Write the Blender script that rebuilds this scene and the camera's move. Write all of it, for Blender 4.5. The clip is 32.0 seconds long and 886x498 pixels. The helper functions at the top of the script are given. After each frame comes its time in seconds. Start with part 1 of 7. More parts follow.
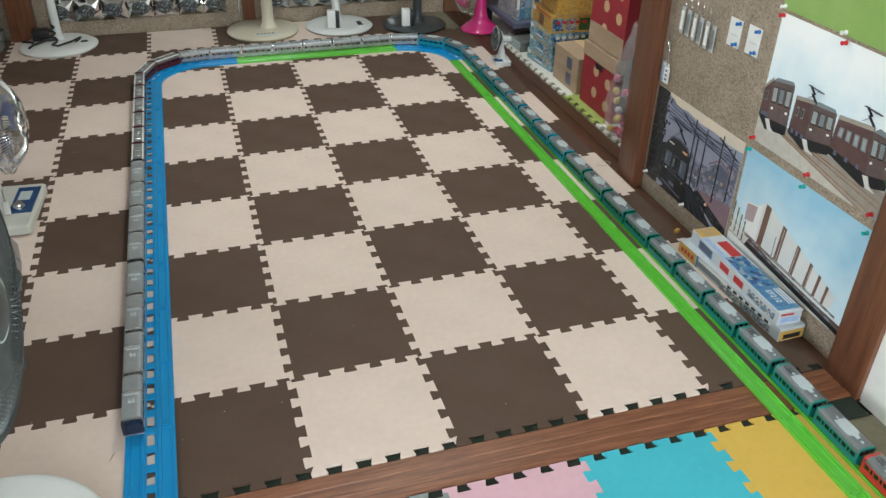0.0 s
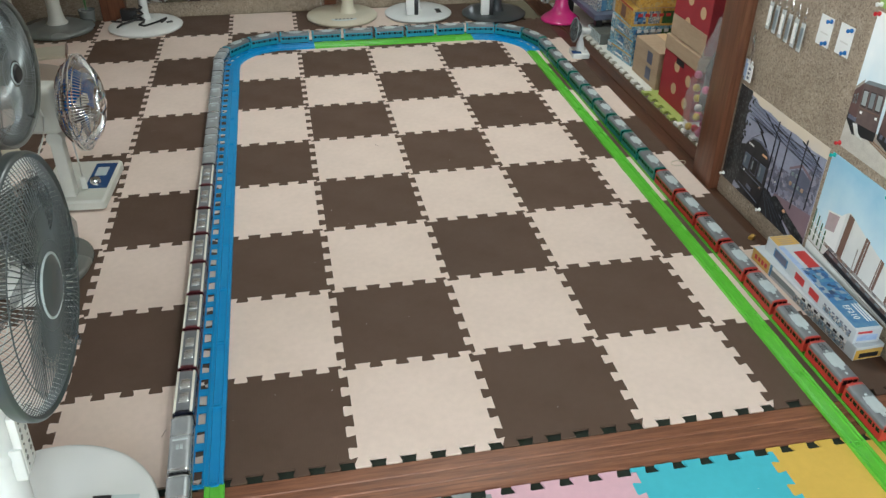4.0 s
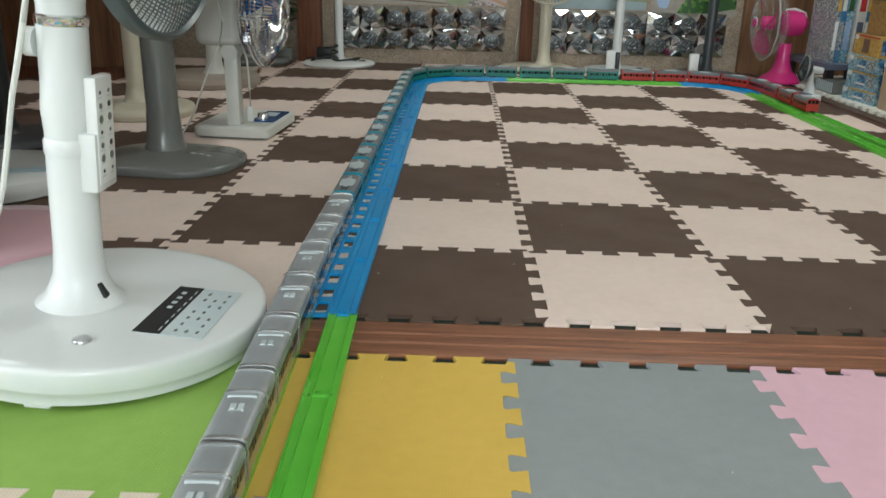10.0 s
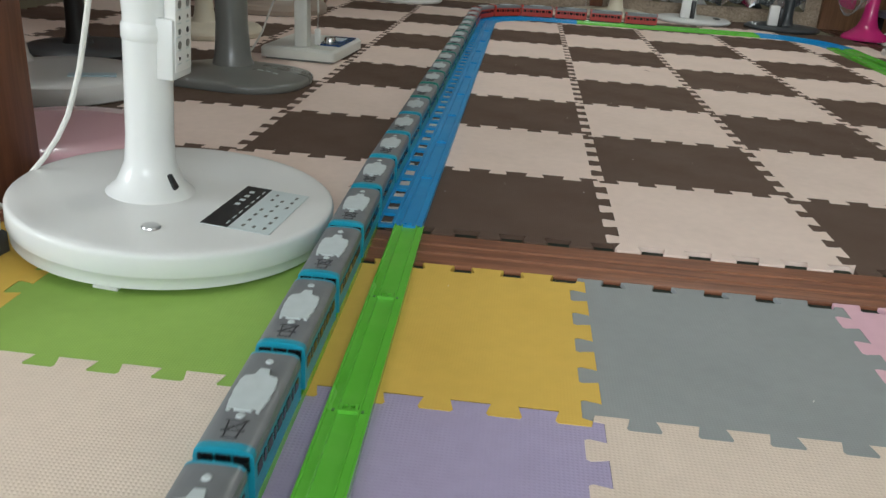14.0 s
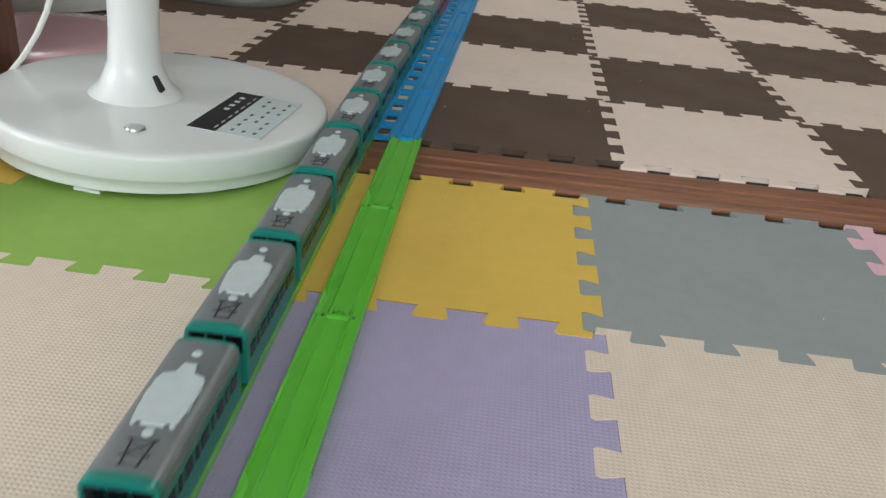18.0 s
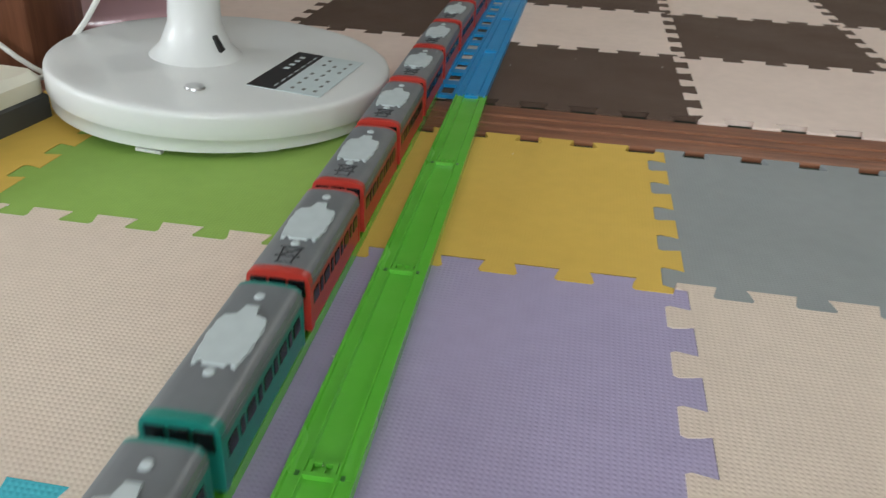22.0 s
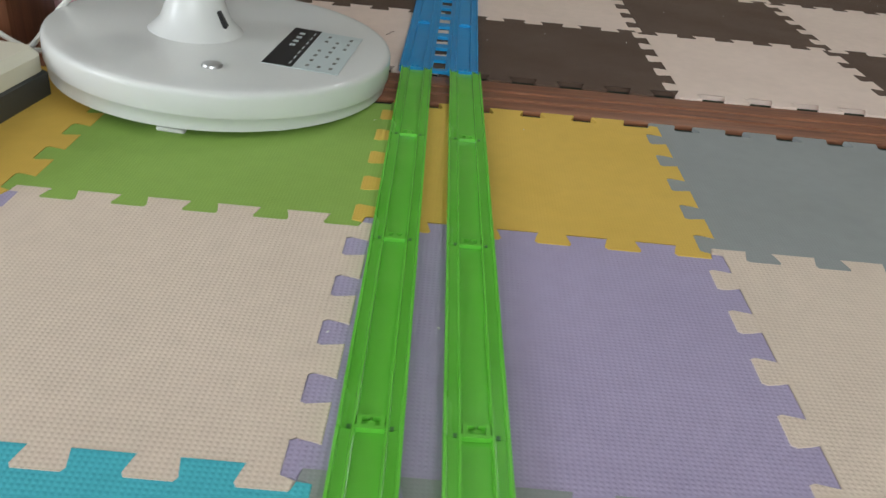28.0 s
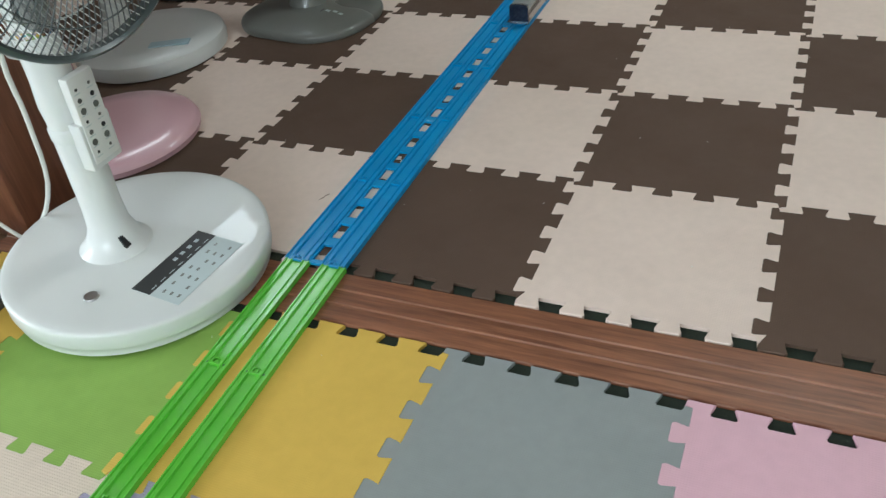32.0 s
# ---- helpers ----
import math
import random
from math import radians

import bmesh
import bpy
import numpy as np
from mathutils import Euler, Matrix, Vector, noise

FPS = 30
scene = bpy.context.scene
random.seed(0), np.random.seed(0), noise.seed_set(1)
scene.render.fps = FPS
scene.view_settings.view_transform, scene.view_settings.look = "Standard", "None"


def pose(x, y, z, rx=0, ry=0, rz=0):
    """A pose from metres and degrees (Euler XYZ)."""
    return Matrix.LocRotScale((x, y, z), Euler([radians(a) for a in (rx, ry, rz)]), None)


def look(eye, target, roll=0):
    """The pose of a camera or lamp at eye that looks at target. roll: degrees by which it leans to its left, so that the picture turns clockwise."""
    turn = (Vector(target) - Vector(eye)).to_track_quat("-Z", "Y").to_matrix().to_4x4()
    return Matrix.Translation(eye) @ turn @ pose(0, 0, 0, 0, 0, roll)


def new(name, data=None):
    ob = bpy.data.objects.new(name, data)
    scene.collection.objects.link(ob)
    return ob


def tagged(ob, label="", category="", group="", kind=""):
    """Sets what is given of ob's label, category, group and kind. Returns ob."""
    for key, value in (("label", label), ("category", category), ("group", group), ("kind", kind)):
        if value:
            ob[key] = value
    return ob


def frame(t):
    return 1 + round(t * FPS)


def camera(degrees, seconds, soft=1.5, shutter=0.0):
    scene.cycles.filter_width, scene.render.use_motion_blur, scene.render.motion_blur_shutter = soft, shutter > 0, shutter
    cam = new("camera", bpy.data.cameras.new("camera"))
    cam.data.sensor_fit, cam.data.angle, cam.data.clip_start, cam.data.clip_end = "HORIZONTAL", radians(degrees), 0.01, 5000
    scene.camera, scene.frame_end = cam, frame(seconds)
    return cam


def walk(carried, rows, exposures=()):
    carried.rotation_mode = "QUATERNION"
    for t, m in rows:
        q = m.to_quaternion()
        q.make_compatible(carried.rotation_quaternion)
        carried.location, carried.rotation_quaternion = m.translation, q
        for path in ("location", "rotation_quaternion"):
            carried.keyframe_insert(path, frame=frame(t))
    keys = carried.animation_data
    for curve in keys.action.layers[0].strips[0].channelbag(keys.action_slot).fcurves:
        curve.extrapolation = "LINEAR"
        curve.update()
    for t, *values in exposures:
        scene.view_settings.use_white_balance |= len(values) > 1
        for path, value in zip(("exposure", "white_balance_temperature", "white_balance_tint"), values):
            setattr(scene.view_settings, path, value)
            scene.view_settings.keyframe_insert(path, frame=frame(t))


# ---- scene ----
cam = camera(57.2, 32.0, soft=1.4, shutter=0.4)
PATH = [
    (0, (0.2, -1.126, 1.233), (0.714, 0.486, 0.167), 1.2),
    (0.5, (0.217, -1.136, 1.243), (0.674, 0.49, 0.171), 1.0),
    (1, (0.225, -1.133, 1.241), (0.653, 0.496, 0.163), 1.0),
    (1.5, (0.24, -1.127, 1.248), (0.652, 0.502, 0.163), 0.9),
    (2, (0.25, -1.125, 1.245), (0.655, 0.507, 0.163), 0.9),
    (2.5, (0.255, -1.122, 1.246), (0.654, 0.512, 0.164), 0.8),
    (3, (0.256, -1.117, 1.231), (0.642, 0.52, 0.148), 0.7),
    (3.5, (0.25, -1.111, 1.231), (0.605, 0.528, 0.143), 0.7),
    (5.5, (0.223, -1.068, 1.203), (0.537, 0.575, 0.107), 0.7),
    (6, (0.204, -1.058, 1.202), (0.534, 0.576, 0.097), 0.9),
    (6.5, (0.205, -1.032, 1.15), (0.547, 0.6, 0.046), 1.1),
    (7, (0.24, -0.951, 0.977), (0.573, 0.708, -0.09), 2.7),
    (7.5, (0.244, -0.921, 0.701), (0.525, 0.846, -0.191), 2.8),
    (8, (0.238, -0.938, 0.546), (0.43, 0.903, -0.211), 1.8),
    (8.5, (0.225, -0.962, 0.52), (0.311, 0.928, -0.129), 1.0),
    (9, (0.203, -0.98, 0.497), (0.245, 0.921, -0.123), 0.9),
    (9.5, (0.193, -0.979, 0.47), (0.195, 0.922, -0.15), 0.7),
    (10, (0.179, -0.981, 0.445), (0.148, 0.908, -0.212), 1.4),
    (10.5, (0.173, -0.979, 0.429), (0.129, 0.888, -0.287), 2.1),
    (11, (0.175, -0.975, 0.417), (0.122, 0.877, -0.337), 2.7),
    (11.5, (0.173, -0.974, 0.415), (0.105, 0.875, -0.344), 3.4),
    (12, (0.167, -0.976, 0.417), (0.079, 0.878, -0.328), 3.5),
    (12.5, (0.168, -0.977, 0.422), (0.064, 0.881, -0.312), 3.4),
    (13, (0.161, -0.982, 0.412), (0.04, 0.878, -0.315), 3.3),
    (13.5, (0.161, -0.978, 0.396), (0.026, 0.877, -0.34), 3.3),
    (14, (0.154, -0.975, 0.386), (0.012, 0.867, -0.38), 3.8),
    (14.5, (0.152, -0.97, 0.372), (0.001, 0.859, -0.423), 4.4),
    (15, (0.157, -0.967, 0.367), (0.003, 0.849, -0.457), 4.9),
    (15.5, (0.15, -0.971, 0.363), (-0.01, 0.833, -0.486), 4.9),
    (17.5, (0.155, -0.955, 0.346), (0.032, 0.834, -0.541), 5.2),
    (18, (0.155, -0.954, 0.344), (0.035, 0.827, -0.557), 5.2),
    (18.5, (0.158, -0.956, 0.343), (0.034, 0.822, -0.565), 5.2),
    (19, (0.154, -0.958, 0.336), (0.023, 0.819, -0.573), 5.1),
    (19.5, (0.142, -0.959, 0.347), (0.004, 0.817, -0.561), 5.1),
    (20, (0.136, -0.963, 0.351), (-0.021, 0.818, -0.545), 4.8),
    (20.5, (0.131, -0.96, 0.342), (-0.048, 0.822, -0.548), 4.7),
    (21, (0.14, -0.956, 0.334), (-0.053, 0.823, -0.56), 4.5),
    (21.5, (0.138, -0.952, 0.326), (-0.064, 0.817, -0.584), 4.2),
    (22, (0.153, -0.934, 0.309), (-0.119, 0.804, -0.644), 2.4),
    (22.5, (0.144, -0.91, 0.313), (-0.219, 0.782, -0.688), 0.7),
    (23, (0.121, -0.906, 0.305), (-0.202, 0.801, -0.685), 0.9),
    (23.5, (0.102, -0.917, 0.298), (-0.14, 0.807, -0.687), 2.0),
    (24, (0.066, -0.932, 0.306), (-0.13, 0.798, -0.678), 3.4),
    (24.5, (0.034, -0.947, 0.31), (-0.063, 0.799, -0.661), 5.4),
    (25, (-0.004, -0.963, 0.311), (0.018, 0.784, -0.663), 7.3),
    (25.5, (-0.019, -0.967, 0.311), (0.113, 0.761, -0.688), 9.2),
    (27.5, (-0.027, -0.975, 0.308), (0.081, 0.747, -0.705), 7.6),
    (28, (0.014, -0.978, 0.326), (0.037, 0.747, -0.685), 5.6),
    (28.5, (0.079, -0.958, 0.342), (0.001, 0.777, -0.65), 2.4),
    (29, (0.15, -0.882, 0.428), (0.044, 0.829, -0.601), 0.6),
    (29.5, (0.297, -0.805, 0.626), (0.134, 0.801, -0.555), -3.6),
    (30, (0.388, -0.778, 0.676), (0.327, 0.769, -0.590), -6.3),
    (30.5, (0.568, -0.707, 0.695), (0.693, 0.748, -0.672), -8.2),
    (31, (0.577, -0.669, 0.721), (0.494, 0.730, -0.706), -8.9),
    (31.5, (0.564, -0.74, 0.716), (-0.096, 0.648, -0.564), -8.2),
    (32, (0.59, -0.737, 0.709), (-0.137, 0.676, -0.505), -7.8),
]
walk(cam, [(t, look(eye, target, roll)) for t, eye, target, roll in PATH],
     [(0.0, 0.16, 6380, 6), (6.8, 0.19, 6340, 6), (8.0, 0.14, 6230, 5), (9.0, 0.08, 6280, 5), (11.0, -0.14, 6500, 7), (13.0, -0.26, 6500, 9), (20.0, -0.26, 6500, 9), (22.0, -0.36, 6500, 10), (25.0, -0.42, 6500, 9),
      (28.0, -0.48, 6550, 10), (29.0, -0.46, 6600, 11), (29.5, -0.34, 6700, 10), (30.5, -0.06, 5900, -1), (31.0, -0.12, 5920, -4), (31.5, -0.14, 5950, -4), (32.0, -0.12, 6150, 5)])


# ---------------------------------------------------------------- world and light
world = bpy.data.worlds.new("world")
scene.world = world
world.use_nodes = True
wn = world.node_tree
sky = wn.nodes.new("ShaderNodeTexSky")
sky.sky_type, sky.sun_disc = "NISHITA", False
sky.sun_elevation, sky.sun_rotation = radians(38), radians(250)
wn.links.new(sky.outputs[0], wn.nodes["Background"].inputs[0])
wn.nodes["Background"].inputs[1].default_value = 0.12


def window_lamp(name, at, target, sx, sy, watts, colour):
    data = bpy.data.lights.new(name, "AREA")
    data.shape, data.size, data.size_y, data.energy, data.color = "RECTANGLE", sx, sy, watts, colour
    ob = new(name, data)
    ob.matrix_world = look(at, target)
    return ob


# daylight through windows out of view: two inferred in the west, one added south
window_lamp("window_light", (-1.80, 1.76, 2.08), (0.8, 1.6, 1.2), 1.20, 0.34, 14, (0.88, 0.95, 1.0))
window_lamp("window_light", (-4.45, -2.0, 1.45), (0, -1.6, 1.6), 1.9, 1.15, 138, (0.88, 0.94, 1.0))
# the added south window, which brightens both rooms from behind the camera
window_lamp("window_light", (0.5, -5.35, 1.5), (0.6, 0.5, 2.2), 2.6, 1.25, 165, (0.88, 0.95, 1.0))


# an unseen ceiling lamp, added to even out the back room's light
lamp_data = bpy.data.lights.new("added_ceiling_light", "AREA")
lamp_data.shape, lamp_data.size, lamp_data.energy, lamp_data.color = "DISK", 0.55, 24.5, (0.95, 1.0, 0.97)
new("added_ceiling_light", lamp_data).location = (0.95, 1.65, 2.165)


# ---------------------------------------------------------------- materials
def material(name, colour, rough=0.5, metal=0.0, second=None, scale=30.0, amount=0.5, bump=0.0, bump_scale=200.0,
             spec=0.5, alpha=None, transmission=0.0, random=0.0, stretch=(1, 1, 1), coat=0.0):
    m = bpy.data.materials.new(name)
    m.use_nodes = True
    nt = m.node_tree
    b = nt.nodes["Principled BSDF"]
    b.inputs["Base Color"].default_value = (*colour, 1)
    b.inputs["Roughness"].default_value = rough
    b.inputs["Metallic"].default_value = metal
    b.inputs["Specular IOR Level"].default_value = spec
    b.inputs["Transmission Weight"].default_value = transmission
    b.inputs["Coat Weight"].default_value = coat
    if alpha is not None:
        b.inputs["Alpha"].default_value = alpha
    tc = nt.nodes.new("ShaderNodeTexCoord")
    mp = nt.nodes.new("ShaderNodeMapping")
    mp.inputs["Scale"].default_value = stretch
    nt.links.new(tc.outputs["Object"], mp.inputs[0])
    last = None
    if second is not None:
        n1 = nt.nodes.new("ShaderNodeTexNoise")
        n1.inputs["Scale"].default_value, n1.inputs["Detail"].default_value = scale, 6.0
        n2 = nt.nodes.new("ShaderNodeTexNoise")
        n2.inputs["Scale"].default_value, n2.inputs["Detail"].default_value = scale * 0.13, 3.0
        nt.links.new(mp.outputs[0], n1.inputs[0])
        nt.links.new(mp.outputs[0], n2.inputs[0])
        ad = nt.nodes.new("ShaderNodeMath")
        ad.operation = "ADD"
        nt.links.new(n1.outputs[0], ad.inputs[0])
        nt.links.new(n2.outputs[0], ad.inputs[1])
        rg = nt.nodes.new("ShaderNodeMapRange")
        rg.inputs[1].default_value, rg.inputs[2].default_value = 1.0 - 0.5 * amount, 1.0 + 0.5 * amount
        nt.links.new(ad.outputs[0], rg.inputs[0])
        mx = nt.nodes.new("ShaderNodeMix")
        mx.data_type = "RGBA"
        mx.inputs[6].default_value, mx.inputs[7].default_value = (*colour, 1), (*second, 1)
        nt.links.new(rg.outputs[0], mx.inputs[0])
        last = mx.outputs[2]
        rr = nt.nodes.new("ShaderNodeMapRange")
        rr.inputs[1].default_value, rr.inputs[2].default_value = 0.3, 0.7
        rr.inputs[3].default_value, rr.inputs[4].default_value = max(rough - 0.08, 0.02), min(rough + 0.1, 1.0)
        nt.links.new(n2.outputs[0], rr.inputs[0])
        nt.links.new(rr.outputs[0], b.inputs["Roughness"])
    if random > 0:
        oi = nt.nodes.new("ShaderNodeObjectInfo")
        hs = nt.nodes.new("ShaderNodeHueSaturation")
        vr = nt.nodes.new("ShaderNodeMapRange")
        vr.inputs[3].default_value, vr.inputs[4].default_value = 1 - random, 1 + random
        nt.links.new(oi.outputs["Random"], vr.inputs[0])
        nt.links.new(vr.outputs[0], hs.inputs["Value"])
        if last is None:
            hs.inputs["Color"].default_value = (*colour, 1)
        else:
            nt.links.new(last, hs.inputs["Color"])
        last = hs.outputs[0]
    if last is not None:
        nt.links.new(last, b.inputs["Base Color"])
    if bump > 0:
        nb = nt.nodes.new("ShaderNodeTexNoise")
        nb.inputs["Scale"].default_value, nb.inputs["Detail"].default_value = bump_scale, 4.0
        nt.links.new(mp.outputs[0], nb.inputs[0])
        bp = nt.nodes.new("ShaderNodeBump")
        bp.inputs["Strength"].default_value, bp.inputs["Distance"].default_value = bump, 0.002
        nt.links.new(nb.outputs[0], bp.inputs["Height"])
        nt.links.new(bp.outputs[0], b.inputs["Normal"])
    return m


def foam(name, colour, weave=0.0055, depth=0.6):
    """EVA foam: an embossed cross weave, faint scuffs."""
    m = material(name, colour, 0.72, second=tuple(c * 0.88 for c in colour), scale=60, amount=0.9, spec=0.3, random=0.035)
    nt = m.node_tree
    b = nt.nodes["Principled BSDF"]
    geo = nt.nodes.new("ShaderNodeNewGeometry")
    heights = []
    for axis in ("X", "Y"):
        w = nt.nodes.new("ShaderNodeTexWave")
        w.wave_type, w.bands_direction = "BANDS", axis
        w.inputs["Scale"].default_value = 0.314 / weave
        w.inputs["Distortion"].default_value = 0.0
        nt.links.new(geo.outputs["Position"], w.inputs[0])
        heights.append(w.outputs[1])
    mu = nt.nodes.new("ShaderNodeMath")
    mu.operation = "MULTIPLY"
    nt.links.new(heights[0], mu.inputs[0])
    nt.links.new(heights[1], mu.inputs[1])
    bp = nt.nodes.new("ShaderNodeBump")
    bp.inputs["Strength"].default_value, bp.inputs["Distance"].default_value = depth, 0.0012
    nt.links.new(mu.outputs[0], bp.inputs["Height"])
    nt.links.new(bp.outputs[0], b.inputs["Normal"])
    return m


def wood(name, dark, light, along="Y", rough=0.4, ring=14.0):
    m = material(name, dark, rough, spec=0.4)
    nt = m.node_tree
    b = nt.nodes["Principled BSDF"]
    tc = nt.nodes.new("ShaderNodeNewGeometry")
    mp = nt.nodes.new("ShaderNodeMapping")
    mp.inputs["Scale"].default_value = {"X": (0.06, 1, 1), "Y": (1, 0.06, 1), "Z": (1, 1, 0.06)}[along]
    nt.links.new(tc.outputs["Position"], mp.inputs[0])
    n = nt.nodes.new("ShaderNodeTexNoise")
    n.inputs["Scale"].default_value, n.inputs["Detail"].default_value, n.inputs["Distortion"].default_value = ring * 4, 8.0, 0.6
    n2 = nt.nodes.new("ShaderNodeTexNoise")
    n2.inputs["Scale"].default_value, n2.inputs["Detail"].default_value = ring * 22, 4.0
    nt.links.new(mp.outputs[0], n.inputs[0])
    nt.links.new(mp.outputs[0], n2.inputs[0])
    ad = nt.nodes.new("ShaderNodeMath")
    ad.operation = "MULTIPLY_ADD"
    ad.inputs[1].default_value = 0.35
    nt.links.new(n2.outputs[0], ad.inputs[0])
    nt.links.new(n.outputs[0], ad.inputs[2])
    rp = nt.nodes.new("ShaderNodeValToRGB")
    rp.color_ramp.elements[0].position, rp.color_ramp.elements[1].position = 0.45, 0.9
    rp.color_ramp.elements[0].color, rp.color_ramp.elements[1].color = (*dark, 1), (*light, 1)
    nt.links.new(ad.outputs[0], rp.inputs[0])
    nt.links.new(rp.outputs[0], b.inputs["Base Color"])
    bp = nt.nodes.new("ShaderNodeBump")
    bp.inputs["Strength"].default_value, bp.inputs["Distance"].default_value = 0.25, 0.001
    nt.links.new(ad.outputs[0], bp.inputs["Height"])
    nt.links.new(bp.outputs[0], b.inputs["Normal"])
    return m


def busy(name, colours, scale=120.0, rough=0.35, stretch=(1, 1, 1)):
    """Small printed patches of several colours with fine marks."""
    m = material(name, colours[0], rough, spec=0.4)
    nt = m.node_tree
    tc = nt.nodes.new("ShaderNodeTexCoord")
    mp = nt.nodes.new("ShaderNodeMapping")
    mp.inputs["Scale"].default_value = stretch
    nt.links.new(tc.outputs["Object"], mp.inputs[0])
    ws = nt.nodes.new("ShaderNodeTexNoise")
    ws.inputs["Scale"].default_value, ws.inputs["Detail"].default_value = scale * 0.6, 3.0
    nt.links.new(mp.outputs[0], ws.inputs[0])
    ad = nt.nodes.new("ShaderNodeMix")
    ad.data_type, ad.inputs[0].default_value = "VECTOR", 0.003
    nt.links.new(mp.outputs[0], ad.inputs[4])
    nt.links.new(ws.outputs["Color"], ad.inputs[5])
    vo = nt.nodes.new("ShaderNodeTexVoronoi")
    vo.distance, vo.inputs["Scale"].default_value = "CHEBYCHEV", scale
    nt.links.new(ad.outputs[1], vo.inputs["Vector"])
    sp = nt.nodes.new("ShaderNodeSeparateColor")
    nt.links.new(vo.outputs["Color"], sp.inputs[0])
    rp = nt.nodes.new("ShaderNodeValToRGB")
    rp.color_ramp.interpolation = "CONSTANT"
    n = len(colours)
    for k, c in enumerate(colours):
        e = rp.color_ramp.elements[k] if k < 2 else rp.color_ramp.elements.new(k / n)
        e.position, e.color = k / n, (*c, 1)
    nt.links.new(sp.outputs[0], rp.inputs[0])
    nt.links.new(rp.outputs[0], nt.nodes["Principled BSDF"].inputs["Base Color"])
    return m


M_DARK = foam("foam_brown", (0.104, 0.0635, 0.0445), 0.003, 0.22)
M_CREAM = foam("foam_cream", (0.75, 0.606, 0.530), 0.003, 0.16)
FOAM = {
    "yellow": foam("foam_yellow", (0.70, 0.46, 0.09), 0.003, 0.14), "green": foam("foam_green", (0.27, 0.44, 0.09), 0.003, 0.14),
    "grey": foam("foam_grey", (0.29, 0.31, 0.31), 0.003, 0.14), "pink": foam("foam_pink", (0.74, 0.455, 0.53), 0.003, 0.14),
    "blue": foam("foam_blue", (0.07, 0.48, 0.58), 0.0037, 0.28), "cream": foam("foam_beige", (0.72, 0.60, 0.50), 0.0037, 0.28),
    "purple": foam("foam_purple", (0.40, 0.35, 0.52), 0.0037, 0.28), "white": foam("foam_white", (0.78, 0.76, 0.70), 0.003, 0.14),
    "lime": foam("foam_lime", (0.42, 0.50, 0.14), 0.003, 0.14),
}
FOAM_SMOOTH = foam("foam_turquoise", (0.07, 0.48, 0.58), 0.003, 0.14)
M_SILL = wood("sill_wood", (0.125, 0.042, 0.019), (0.285, 0.112, 0.054), "X", 0.46, 34.0)
M_SILL_SIDE = wood("side_sill_wood", (0.045, 0.020, 0.012), (0.12, 0.055, 0.032), "Y", 0.4)
M_POST = wood("post_wood", (0.105, 0.040, 0.021), (0.205, 0.082, 0.044), "Z", 0.36, 20.0)
M_BOARDS = wood("floor_boards", (0.12, 0.06, 0.03), (0.25, 0.14, 0.08), "Y", 0.45)
M_WALL = material("wall_plaster", (0.74, 0.73, 0.70), 0.9, second=(0.68, 0.67, 0.64), scale=40, bump=0.3)
M_CEIL = material("ceiling_board", (0.82, 0.81, 0.78), 0.9, second=(0.70, 0.68, 0.64), scale=8)
M_CORK = material("cork", (0.26, 0.20, 0.145), 0.9, bump=0.6, bump_scale=300)


def cork_grain(m, tones):
    """Pressed cork: grains of several browns, each a few millimetres wide, with a slow drift of tone."""
    nt = m.node_tree
    tc = nt.nodes.new("ShaderNodeTexCoord")
    last = None
    for scale, share in ((210.0, 0.0), (480.0, 0.42)):
        vo = nt.nodes.new("ShaderNodeTexVoronoi")
        vo.inputs["Scale"].default_value = scale
        nt.links.new(tc.outputs["Object"], vo.inputs["Vector"])
        sp = nt.nodes.new("ShaderNodeSeparateColor")
        nt.links.new(vo.outputs["Color"], sp.inputs[0])
        rp = nt.nodes.new("ShaderNodeValToRGB")
        for k, c in enumerate(tones):
            e = rp.color_ramp.elements[k] if k < 2 else rp.color_ramp.elements.new(k / (len(tones) - 1))
            e.position, e.color = k / (len(tones) - 1), (*c, 1)
        nt.links.new(sp.outputs[0], rp.inputs[0])
        if last is None:
            last = rp.outputs[0]
            continue
        mx = nt.nodes.new("ShaderNodeMix")
        mx.data_type, mx.inputs[0].default_value = "RGBA", share
        nt.links.new(last, mx.inputs[6])
        nt.links.new(rp.outputs[0], mx.inputs[7])
        last = mx.outputs[2]
    nz = nt.nodes.new("ShaderNodeTexNoise")
    nz.inputs["Scale"].default_value, nz.inputs["Detail"].default_value = 16.0, 4.0
    nt.links.new(tc.outputs["Object"], nz.inputs[0])
    vr = nt.nodes.new("ShaderNodeMapRange")
    vr.inputs[1].default_value, vr.inputs[2].default_value, vr.inputs[3].default_value, vr.inputs[4].default_value = 0.3, 0.7, 0.88, 1.12
    nt.links.new(nz.outputs[0], vr.inputs[0])
    hs = nt.nodes.new("ShaderNodeHueSaturation")
    nt.links.new(vr.outputs[0], hs.inputs["Value"])
    nt.links.new(last, hs.inputs["Color"])
    nt.links.new(hs.outputs[0], nt.nodes["Principled BSDF"].inputs["Base Color"])


